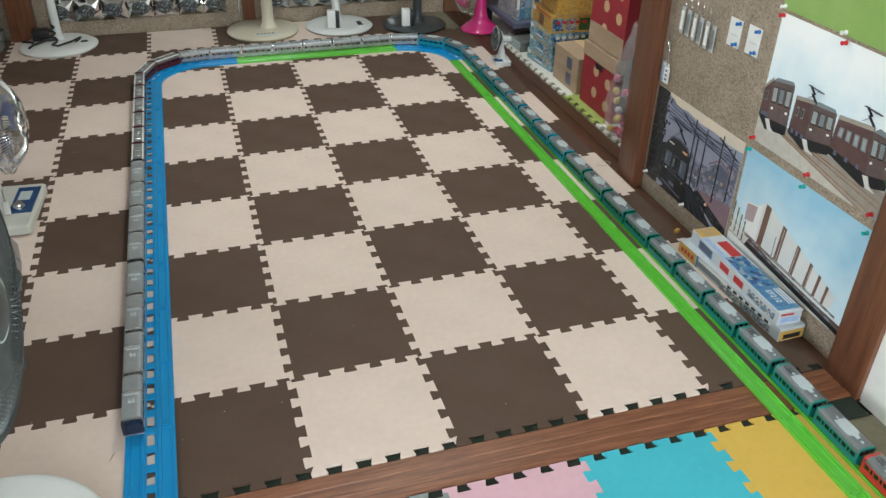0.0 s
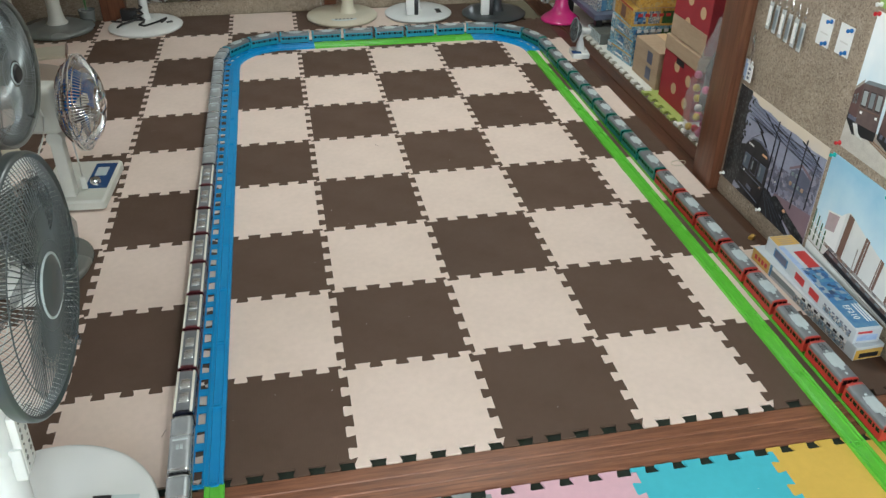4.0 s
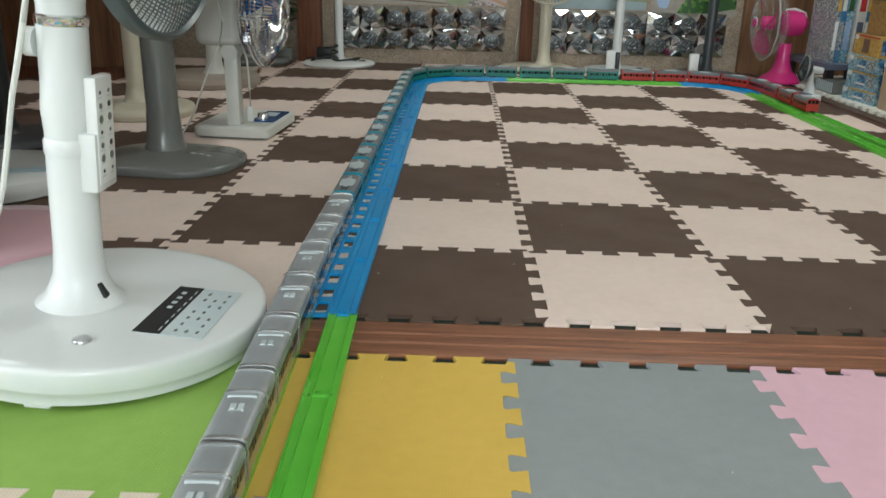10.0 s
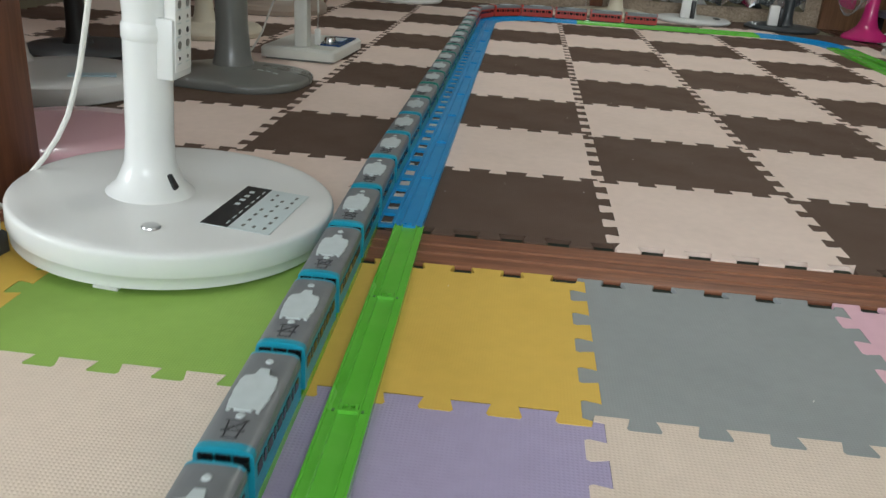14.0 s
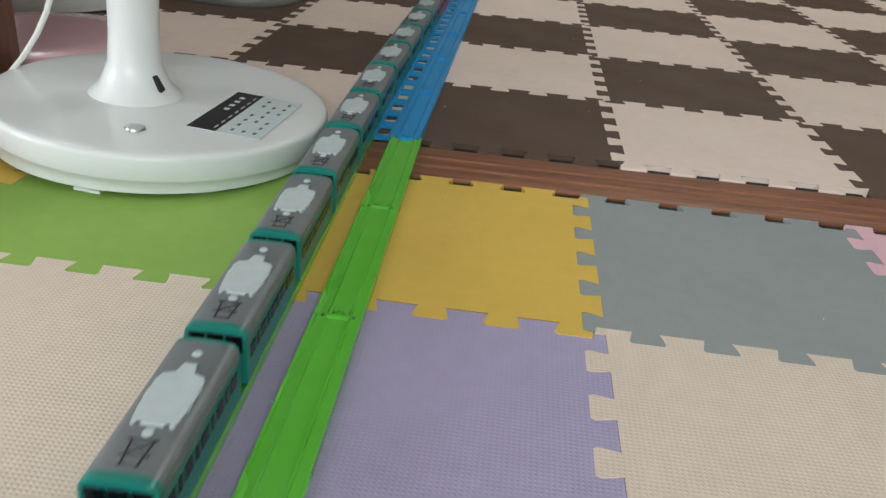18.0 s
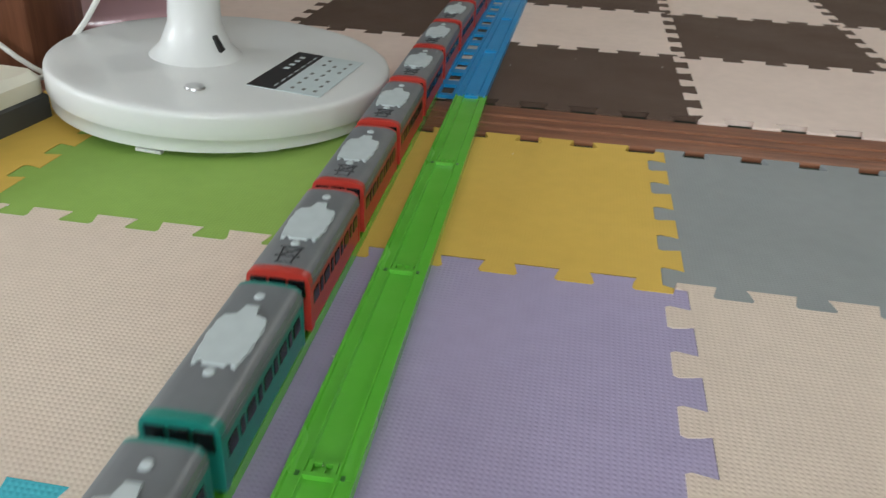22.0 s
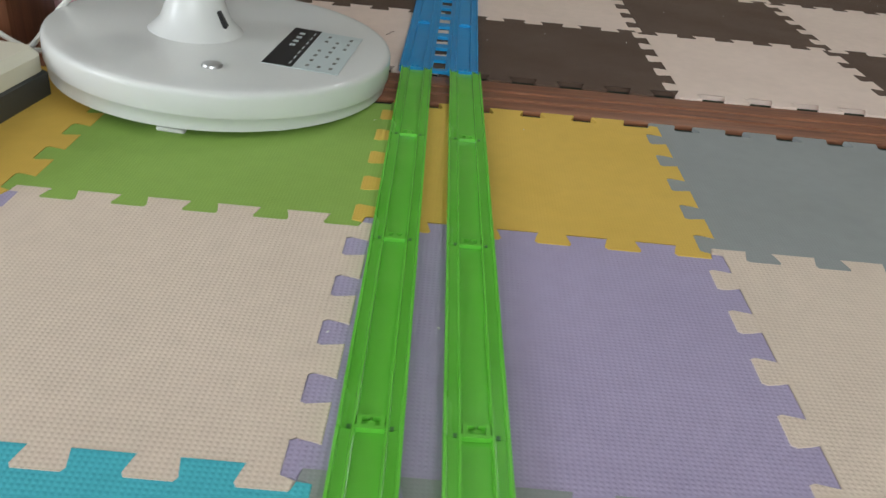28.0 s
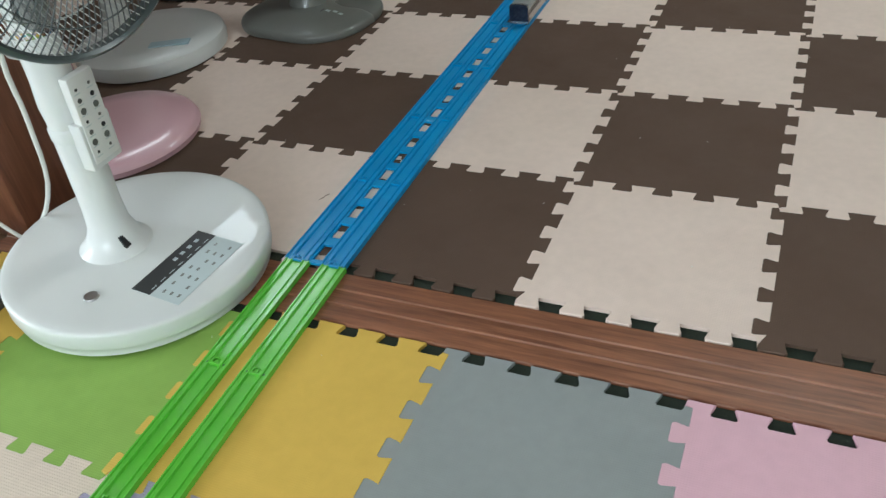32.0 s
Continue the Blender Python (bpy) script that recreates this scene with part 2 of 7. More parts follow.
cork_grain(M_CORK, [(0.15, 0.105, 0.072), (0.275, 0.212, 0.155), (0.315, 0.247, 0.183), (0.355, 0.283, 0.213), (0.47, 0.395, 0.315)])
M_RAIL_GREEN = material("rail_green", (0.115, 0.49, 0.042), 0.24, second=(0.14, 0.53, 0.058), scale=30, spec=0.45, coat=0.25)
M_RAIL_BLUE = material("rail_blue", (0.006, 0.25, 0.56), 0.36, second=(0.012, 0.29, 0.60), scale=30, spec=0.35, coat=0.12)
M_JOINT = material("rail_shadow_green", (0.03, 0.16, 0.018), 0.5)
M_BLACK = material("black_plastic", (0.015, 0.015, 0.016), 0.4)
M_GLASSY = material("window_black", (0.01, 0.011, 0.013), 0.12)
M_SCREEN = material("screen_navy", (0.010, 0.012, 0.024), 0.18, second=(0.03, 0.032, 0.05), scale=220, amount=0.4)
M_WHITE = material("white_plastic", (0.68, 0.69, 0.68), 0.42, second=(0.64, 0.655, 0.645), scale=9, spec=0.35, coat=0.42)
M_WHITE_MATTE = material("white_matte", (0.74, 0.74, 0.72), 0.5)
M_PALE = material("roof_unit_grey", (0.50, 0.56, 0.57), 0.4, second=(0.44, 0.50, 0.51), scale=90)
M_ROOF = material("roof_grey", (0.135, 0.145, 0.155), 0.42, second=(0.17, 0.18, 0.19), scale=60)
M_PANTO = material("pantograph_dark", (0.035, 0.038, 0.042), 0.45)
M_ROOF_SILVER = material("roof_silver", (0.30, 0.32, 0.33), 0.35, second=(0.36, 0.38, 0.39), scale=60, metal=0.35)
M_SILVER = material("silver_body", (0.55, 0.56, 0.56), 0.25, metal=0.75)
M_TEAL = material("teal_body", (0.01, 0.27, 0.38), 0.35)
M_GREENT = material("green_body", (0.01, 0.19, 0.155), 0.35)
M_RED = material("red_body", (0.43, 0.036, 0.024), 0.35)
M_MAROON = material("maroon_body", (0.09, 0.012, 0.018), 0.35)
M_IVORY = material("ivory_body", (0.74, 0.72, 0.63), 0.3)


# ---------------------------------------------------------------- mesh helpers
def finish(bm, smooth=True, angle=35):
    bmesh.ops.recalc_face_normals(bm, faces=bm.faces)
    if smooth:
        for f in bm.faces:
            f.smooth = True
        for e in bm.edges:
            if len(e.link_faces) == 2 and e.calc_face_angle(0) > radians(angle):
                e.smooth = False


def mesh_of(name, bm, mat, smooth=True):
    finish(bm, smooth)
    me = bpy.data.meshes.new(name)
    bm.to_mesh(me)
    bm.free()
    for m in (mat if isinstance(mat, (list, tuple)) else [mat]):
        me.materials.append(m)
    return me


def part(name, bm, mat, parent, label="", m=None):
    ob = new(name, bm if isinstance(bm, bpy.types.Mesh) else mesh_of(name, bm, mat))
    ob.parent = parent
    if m is not None:
        ob.matrix_local = m
    if label:
        ob["label"] = label
    return ob


def thing(name, m, label, category, group="", kind=""):
    ob = new(name)
    ob.empty_display_size = 0.02
    ob.matrix_world = m
    return tagged(ob, label, category, group, kind)


def solid(name, bm, mat, label, category="", kind="", group="", m=None):
    ob = new(name, mesh_of(name, bm, mat))
    if m is not None:
        ob.matrix_world = m
    return tagged(ob, label, category, group, kind)


def add_box(bm, x0, x1, y0, y1, z0, z1, bevel=0.0, seg=2, mi=0):
    g = bmesh.ops.create_cube(bm, size=1, matrix=Matrix.LocRotScale(((x0 + x1) / 2, (y0 + y1) / 2, (z0 + z1) / 2), None, (x1 - x0, y1 - y0, z1 - z0)))
    es = list({e for v in g["verts"] for e in v.link_edges})
    fs = {f for v in g["verts"] for f in v.link_faces}
    if bevel > 0:
        r = bmesh.ops.bevel(bm, geom=es, offset=bevel, segments=seg, affect="EDGES", profile=0.5)
        fs |= set(r["faces"])
    for f in fs:
        if f.is_valid:
            f.material_index = mi
    return bm


def box(x0, x1, y0, y1, z0, z1, bevel=0.0, seg=2):
    return add_box(bmesh.new(), x0, x1, y0, y1, z0, z1, bevel, seg)


def lathe(profile, seg=48, bm=None, sx=1.0, sy=1.0, at=(0, 0)):
    """Turns (radius, height) pairs round the z axis; closes at radius 0."""
    bm = bm or bmesh.new()
    rings = []
    for r, z in profile:
        if r < 1e-6:
            rings.append([bm.verts.new((at[0], at[1], z))])
        else:
            rings.append([bm.verts.new((at[0] + sx * r * math.cos(2 * math.pi * i / seg), at[1] + sy * r * math.sin(2 * math.pi * i / seg), z)) for i in range(seg)])
    for a, b in zip(rings, rings[1:]):
        for i in range(seg):
            j = (i + 1) % seg
            if len(a) == 1 and len(b) == 1:
                continue
            if len(a) == 1:
                bm.faces.new((a[0], b[i], b[j]))
            elif len(b) == 1:
                bm.faces.new((a[i], a[j], b[0]))
            else:
                bm.faces.new((a[i], a[j], b[j], b[i]))
    return bm


def tube(points, r, sides=6, bm=None, closed=False):
    """A round bar along points."""
    bm = bm or bmesh.new()
    pts = [Vector(p) for p in points]
    n = len(pts)
    rings = []
    up = Vector((0, 0, 1))
    for i, p in enumerate(pts):
        a = pts[i - 1] if (i or closed) else p
        b = pts[(i + 1) % n] if (i < n - 1 or closed) else p
        d = (b - a).normalized()
        u = d.cross(up)
        if u.length < 1e-3:
            u = d.cross(Vector((1, 0, 0)))
        u.normalize()
        w = u.cross(d).normalized()
        rings.append([bm.verts.new(p + r * (math.cos(2 * math.pi * k / sides) * u + math.sin(2 * math.pi * k / sides) * w)) for k in range(sides)])
    last = n if closed else n - 1
    for i in range(last):
        a, b = rings[i], rings[(i + 1) % n]
        for k in range(sides):
            q = (k + 1) % sides
            bm.faces.new((a[k], a[q], b[q], b[k]))
    if not closed:
        bm.faces.new(rings[0])
        bm.faces.new(list(reversed(rings[-1])))
    return bm


def prism(outline, z0, z1, bevel=0.0, bm=None):
    """A flat outline (counter-clockwise x, y) with a thickness, its top edge slightly rounded."""
    bm = bm or bmesh.new()
    bot = [bm.verts.new((x, y, z0)) for x, y in outline]
    top = [bm.verts.new((x, y, z1)) for x, y in outline]
    n = len(outline)
    for i in range(n):
        j = (i + 1) % n
        bm.faces.new((bot[i], bot[j], top[j], top[i]))
    ft = bm.faces.new(top)
    bm.faces.new(list(reversed(bot)))
    if bevel > 0:
        bmesh.ops.bevel(bm, geom=list(ft.edges), offset=bevel, segments=1, affect="EDGES")
    return bm


# ---------------------------------------------------------------- the two rooms
T = 0.30
MAT = 0.010
ROOM_W, ROOM_E, ROOM_N, ROOM_S, HIGH = -4.4, 2.6, 3.04, -5.3, 2.3

solid("floor", box(ROOM_W - 0.2, ROOM_E + 0.2, ROOM_S - 0.2, ROOM_N + 0.2, -0.16, -0.032), M_BOARDS,
      "brown wooden board floor mostly hidden under foam mats", "floor", "structure")
solid("ceiling", box(ROOM_W - 0.2, ROOM_E + 0.2, ROOM_S - 0.2, ROOM_N + 0.2, HIGH, HIGH + 0.1), M_CEIL,
      "pale wooden ceiling board over the rooms", "ceiling", "structure")
solid("wall_north", box(ROOM_W, ROOM_E, ROOM_N, ROOM_N + 0.1, -0.0105, HIGH), M_CORK,
      "brown cork-lined back wall behind the fans", "wall", "structure")
# south wall, out of view, with an opening for the added window lamp
solid("wall_south", box(ROOM_W, ROOM_E, ROOM_S - 0.1, ROOM_S, -0.0105, 0.85), M_WALL, "plain plaster wall under an added, unseen window", "wall", "structure")
solid("wall_south_top", box(ROOM_W, ROOM_E, ROOM_S - 0.1, ROOM_S, 2.15, HIGH), M_WALL, "plain plaster wall over an added, unseen window", "wall", "structure")
solid("wall_south_a", box(ROOM_W, -0.8, ROOM_S - 0.1, ROOM_S, 0.85, 2.15), M_WALL, "plain plaster wall beside an added, unseen window", "wall", "structure")
solid("wall_south_b", box(1.8, ROOM_E, ROOM_S - 0.1, ROOM_S, 0.85, 2.15), M_WALL, "plain plaster wall beside an added, unseen window", "wall", "structure")
solid("wall_east", box(ROOM_E, ROOM_E + 0.1, ROOM_S - 0.1, ROOM_N + 0.1, -0.0105, HIGH), M_WALL, "plain plaster side wall", "wall", "structure")
# the west wall with its two window openings
for i, (y0, y1, z0, z1) in enumerate(((ROOM_S - 0.1, ROOM_N + 0.1, -0.0105, 0.85), (ROOM_S - 0.1, ROOM_N + 0.1, 2.05, HIGH),
                                      (ROOM_S - 0.1, -2.95, 0.85, 2.05), (-1.05, 0.7, 0.85, 2.05), (2.4, ROOM_N + 0.1, 0.85, 2.05))):
    solid(f"wall_west_{i + 1}", box(ROOM_W - 0.1, ROOM_W, y0, y1, z0, z1), M_WALL, "plain plaster window wall", "wall", "structure")

# fixture for the added lamp, out of view
lamp = thing("added_ceiling_lamp", pose(0.95, 1.65, HIGH), "round white ceiling lamp, unseen, added to even the back room's light", "ceiling lamp")
part("plate", lathe([(0, -0.001), (0.30, -0.001), (0.30, -0.03), (0, -0.03)], 48), M_WHITE_MATTE, lamp)
part("shade_ring", lathe([(0.285, -0.03), (0.31, -0.04), (0.31, -0.11), (0.285, -0.12), (0.280, -0.11), (0.280, -0.03)], 48), M_WHITE, lamp)

# the back room's own west wall with a high window; brown to dim its bounce
for i, (y0, y1, z0, z1) in enumerate(((0.02, ROOM_N, -0.0105, 1.90), (0.02, ROOM_N, 2.26, HIGH), (0.02, 1.15, 1.90, 2.26), (2.37, ROOM_N, 1.90, 2.26))):
    solid(f"wall_side_{i + 1}", box(-1.87, -1.77, y0, y1, z0, z1), M_POST, "unseen side wall with a high window, brown to warm the bounce", "wall", "structure")

# the raised floors under the mats
M_UNDER = material("tatami_underlay", (0.16, 0.14, 0.09), 0.9, second=(0.20, 0.18, 0.12), scale=80)
solid("raised_floor_back", box(ROOM_W, 1.503, 0.060, ROOM_N, -0.032, -0.0105), M_UNDER, "straw matting under the checkered mats", "floor", "structure")
solid("raised_floor_front", box(ROOM_W, 1.56, ROOM_S, -0.150, -0.032, -0.0105), M_UNDER, "straw matting under the coloured mats", "floor", "structure")
solid("raised_floor_side", box(1.612, ROOM_E, 0.95, ROOM_N, -0.032, -0.0065), M_UNDER, "boards under the toy boxes", "floor", "structure")

# border cloth, its near-black colour also painting the shade in the tile notches
M_HERI = material("mat_border_cloth", (0.012, 0.020, 0.013), 0.9, second=(0.020, 0.030, 0.020), scale=300)
solid("mat_border_front", box(ROOM_W, 1.50, -0.150, -0.0920, -0.032, -0.0062), M_HERI, "dark green cloth border of the straw matting, notch shade in its colour", "floor", "structure")
solid("mat_border_back", box(ROOM_W, 1.50, 0.0035, 0.060, -0.032, -0.0066), M_HERI, "dark green cloth border of the straw matting, notch shade in its colour", "floor", "structure")

# the grooved wooden sill between the rooms
bm = bmesh.new()
ys = [-0.0915, -0.0915, -0.0900, -0.0870, -0.0690, -0.0675, -0.0585, -0.0570, -0.0410, -0.0395, -0.0305, -0.0290, -0.0010, 0.0018, 0.0026, 0.0026]
zs = [-0.032, -0.0038, -0.0018, -0.0012, -0.0012, -0.0034, -0.0034, -0.0012, -0.0012, -0.0034, -0.0034, -0.0012, -0.0012, -0.0016, -0.0030, -0.032]
rows_ = [[bm.verts.new((x, y, z)) for y, z in zip(ys, zs)] for x in (-0.55, 1.52)]
for i in range(len(ys) - 1):
    bm.faces.new((rows_[0][i], rows_[1][i], rows_[1][i + 1], rows_[0][i + 1]))
solid("sill", bm, M_SILL, "polished reddish-brown grooved wooden door sill", "sill", "structure")
# the darker sill along the east side
bm = bmesh.new()
xs = [1.503, 1.503, 1.535, 1.537, 1.556, 1.558, 1.585, 1.587, 1.612]
zs = [-0.03, -0.004, -0.004, -0.009, -0.009, -0.004, -0.004, -0.009, -0.009]
rows_ = [[bm.verts.new((x, y, z)) for x, z in zip(xs, zs)] for y in (-0.11, ROOM_N)]
for i in range(len(xs) - 1):
    bm.faces.new((rows_[0][i], rows_[1][i], rows_[1][i + 1], rows_[0][i + 1]))
solid("side_sill", bm, M_SILL_SIDE, "dark brown grooved wooden sill beside the mats", "sill", "structure")


def post(x0, x1, y0, y1, label):
    solid("post", box(x0, x1, y0, y1, -0.0105, HIGH, 0.004, 2), M_POST, label, "post", "structure")


post(1.508, 1.61, 0.945, 1.06, "dark reddish-brown wooden post at the end of the cork wall")
post(1.500, 1.60, -0.105, 0.002, "dark reddish-brown wooden post beside the sill")
post(-0.615, -0.500, -0.050, 0.068, "dark reddish-brown wooden post behind the white fan")
post(-0.60, -0.49, 2.98, 3.06, "reddish-brown wooden post against the back wall")
post(0.455, 0.515, 3.015, 3.06, "thin reddish-brown wooden post against the back wall")
# cork wall to the east and the white wall in the front room
solid("wall_cork", box(1.540, 1.60, 0.002, 0.945, -0.0105, HIGH), M_CORK, "speckled brown cork board wall with pinned photographs", "wall", "structure")
M_PAPER_WALL = material("white_wall", (0.80, 0.79, 0.76), 0.85, second=(0.74, 0.73, 0.70), scale=30)
solid("wall_front_east", box(1.512, 1.62, ROOM_S, -0.105, -0.0105, HIGH), M_PAPER_WALL, "plain white wall of the front room", "wall", "structure")
solid("wall_between", box(ROOM_W, -0.645, -0.03, 0.02, 0.9, HIGH), M_WALL, "plain wall above the left side of the sill", "wall", "structure")
# added out of view: blocks the front west window from the left mats
solid("wall_between_low", box(ROOM_W, -0.952, -0.03, 0.02, -0.0105, 0.9), M_WALL, "plain unseen panel added to keep west light off the left mats", "wall", "structure")
solid("lintel", box(-0.535, 1.50, -0.06, 0.0, 1.9, HIGH), M_POST, "dark wooden lintel above the sill", "lintel", "structure")


# ---------------------------------------------------------------- foam mats
def mat_outline(straight=(), cut=0.0, flip=False, teeth=5, depth=0.0102, gap=0.0003):
    """One tile's outline: dovetail teeth that lock into the next tile. straight: sides (s, e, n, w) with no teeth."""
    p = T / teeth
    edge = [(0.02 * p, depth)]
    for k in range(teeth):
        c = (k + 0.72) * p
        edge += [(c - 0.172 * p, depth), (c - 0.272 * p, -0.58 * depth), (c - 0.232 * p, -depth)]
        edge += [(c + 0.26 * p, -depth)] if k == teeth - 1 else [(c + 0.232 * p, -depth), (c + 0.272 * p, -0.58 * depth), (c + 0.172 * p, depth)]
    pts = {"s": [], "n": [], "e": [], "w": []}
    turned = [(T - x, d) for x, d in edge[::-1]]
    pts["s"] = turned if flip else edge
    pts["w"] = [(d, x) for x, d in (edge if flip else turned)]
    pts["s"] = [q for q in pts["s"] if 0.001 < q[0] < T - 0.001]
    pts["w"] = [q for q in pts["w"] if 0.001 < q[1] < T - 0.001]
    pts["n"] = [(x, y + T) for x, y in pts["s"]]
    pts["e"] = [(x + T, y) for x, y in pts["w"]]
    for side in straight:
        pts[side] = []
    pts["s"] = [(x, y + cut) for x, y in pts["s"]]
    pts["w"], pts["e"] = [q for q in pts["w"] if q[1] > cut], [q for q in pts["e"] if q[1] > cut]
    out = [(0, cut)] + pts["s"] + [(T, cut)] + pts["e"] + [(T, T)] + pts["n"][::-1] + [(0, T)] + pts["w"][::-1]
    c = T / 2
    return [(c + (x - c) * (1 - gap * 4), c + (y - c) * (1 - gap * 4)) for x, y in out]


def mat_mesh(straight=(), cut=0.0, kx=1.0, ky=1.0, flip=True):
    me = mesh_of("foam_tile", prism(mat_outline(straight, cut, flip), -MAT, 0.0, 0.0011), M_DARK, smooth=False)
    me.transform(Matrix.Diagonal((kx, ky, 1, 1)))
    return me


MESH_TILE, MESH_TILE_E, MESH_TILE_N, MESH_TILE_NE = mat_mesh(), mat_mesh("e"), mat_mesh("n"), mat_mesh("en")
MESH_TILE_S, MESH_TILE_SE = mat_mesh("", 0.014), mat_mesh("e", 0.014)      # the row along the sill, trimmed
TF, TG = 0.2915, 0.285
MESH_FRONT, MESH_FRONT_E = mat_mesh(kx=TF / T, ky=TG / T, flip=False), mat_mesh("e", kx=TF / T, ky=TG / T, flip=False)
# the skin of these tiles is set on each object, since they share meshes


def tile(parent, mesh, x, y, mat, z=0.0):
    ob = new("foam_tile", mesh)
    ob.parent = parent
    ob.location = (x, y, z + random.uniform(-0.0004, 0.0004))
    ob.material_slots[0].link = "OBJECT"
    ob.material_slots[0].material = mat
    return ob


mats_a = thing("foam_mat_floor", pose(0, 0, 0), "brown and cream interlocking foam tiles in a checkerboard", "foam mat", kind="structure")
mats_b = thing("foam_mat_floor", pose(0, 0, 0), "pastel coloured interlocking foam tiles", "foam mat", kind="structure")
mats_c = thing("foam_mat_floor", pose(0, 0, 0), "white and lime green foam tiles under the boxes", "foam mat", kind="structure")


def lay_mats():
    for j in range(10):
        for i in range(-5, 5):
            if i == 4 and j == 9:
                continue
            mesh = (MESH_TILE_NE if j == 9 else MESH_TILE_E) if i == 4 else (MESH_TILE_N if j == 9 else MESH_TILE)
            if j == 0:
                mesh = MESH_TILE_SE if i == 4 else MESH_TILE_S
            tile(mats_a, mesh, i * T, j * T, M_DARK if (i + j) % 2 == 0 else M_CREAM)
    x0, y0 = -0.0470, -0.104
    colours = ["blue pink yellow green yellow grey pink blue yellow pink",
               "cream yellow purple cream purple cream green grey cream purple",
               "grey purple cream blue grey yellow cream pink green cream",
               "pink green yellow purple pink cream blue yellow grey green",
               "cream blue grey pink yellow green purple cream blue pink",
               "yellow cream pink blue grey purple green yellow pink cream"]
    for j, row in enumerate(colours):
        for k, c in enumerate(row.split()):
            i = k - 4
            if x0 + i * TF > 1.4:
                continue
            tile(mats_b, MESH_FRONT_E if k == 9 else MESH_FRONT, x0 + i * TF, y0 - (j + 1) * TG, FOAM_SMOOTH if (j, c) == (0, "blue") else FOAM[c])
    for j, c in enumerate("white lime white white white white".split()):
        for i in range(3):
            tile(mats_c, MESH_TILE, 1.622 + i * T, 1.13 + j * T, FOAM[c], 0.004)


# ---------------------------------------------------------------- the railway
OUT_X, IN_X = -0.030, 0.030            # left tracks
R_IN_X, R_OUT_X = 1.306, 1.366         # right tracks
Y_TOP, Y_LOW = 2.241, -4.3             # where the curves begin
R_IN, R_OUT = 0.214, 0.274
RAIL_H, SEG = 0.0085, 0.214


def loop_point(u, outer=True):
    """Place and heading on a loop; u grows in the direction of travel and is 0 on the left straight at y = 0."""
    r = R_OUT if outer else R_IN
    xl, xr = (OUT_X, R_OUT_X) if outer else (IN_X, R_IN_X)
    straight, quarter, across = Y_TOP - Y_LOW, r * math.pi / 2, xr - xl - 2 * r
    total = 2 * (straight + 2 * quarter + across)
    s = (u + Y_TOP) % total                       # from the top of the left straight
    if s < straight:
        y = Y_TOP - s
        lean = 0.023 * max(0.0, min(0.13 - y, 1.2))
        return xl + lean * min(1.0, max(0.0, (y - Y_LOW) / 2.0)), y, -math.pi / 2
    s -= straight
    if s < quarter:
        a = s / r
        return xl + r - r * math.cos(a), Y_LOW - r * math.sin(a), -math.pi / 2 + a
    s -= quarter
    if s < across:
        return xl + r + s, Y_LOW - r, 0.0
    s -= across
    if s < quarter:
        a = s / r
        return xr - r + r * math.sin(a), Y_LOW - r * math.cos(a), a
    s -= quarter
    if s < straight:
        return xr, Y_LOW + s, math.pi / 2
    s -= straight
    if s < quarter:
        a = s / r
        return xr - r + r * math.cos(a), Y_TOP + r * math.sin(a), math.pi / 2 + a
    s -= quarter
    if s < across:
        return xr - r - s, Y_TOP + r, math.pi
    s -= across
    a = s / r
    return xl + r - r * math.sin(a), Y_TOP + r * math.cos(a), math.pi + a


# half profile of a rail: a raised rim, a groove, a ridge and a lower bed
RAIL_PROFILE = [(-0.019, 0.0), (-0.019, RAIL_H), (-0.0172, RAIL_H), (-0.0165, 0.0062), (-0.0106, 0.0062), (-0.0100, 0.0084), (-0.0088, 0.0084), (-0.0082, 0.0044),
                (0.0082, 0.0044), (0.0088, 0.0084), (0.0100, 0.0084), (0.0106, 0.0062), (0.0165, 0.0062), (0.0172, RAIL_H), (0.019, RAIL_H), (0.019, 0.0)]


def rail_strip(stations, bm=None):
    """A rail swept along (x, y, heading) stations."""
    bm = bm or bmesh.new()
    rows = []
    for x, y, h in stations:
        nx, ny = math.sin(h), -math.cos(h)
        rows.append([bm.verts.new((x + nx * a, y + ny * a, z)) for a, z in RAIL_PROFILE])
    for a, b in zip(rows, rows[1:]):
        for k in range(len(RAIL_PROFILE) - 1):
            bm.faces.new((a[k], a[k + 1], b[k + 1], b[k]))
    bm.faces.new(rows[0][::-1])
    bm.faces.new(rows[-1])
    return bm


def rail_details(bm, x, y, h):
    """The tongue and the two slots at a joint."""
    c, s = math.cos(h), math.sin(h)

    def put(x0, x1, y0, y1, z0, z1):
        g = bmesh.ops.create_cube(bm, size=1, matrix=Matrix.LocRotScale(((x0 + x1) / 2, (y0 + y1) / 2, (z0 + z1) / 2), None, (x1 - x0, y1 - y0, z1 - z0)))
        for v in g["verts"]:
            a, b = v.co.x, v.co.y
            v.co.x, v.co.y = x + a * c - b * s, y + a * s + b * c
    put(-0.0014, 0.0014, -0.0092, 0.0092, 0.0045, 0.0078)
    for k in (-1, 1):
        put(-0.0105, -0.0010, k * 0.0066 - 0.0014, k * 0.0066 + 0.0014, 0.0045, 0.0076)
        put(-0.0105, -0.0085, k * 0.0040 - 0.0030, k * 0.0040 + 0.0030, 0.0045, 0.0072)
    put(-0.0060, -0.0020, -0.0020, 0.0020, 0.0045, 0.0068)


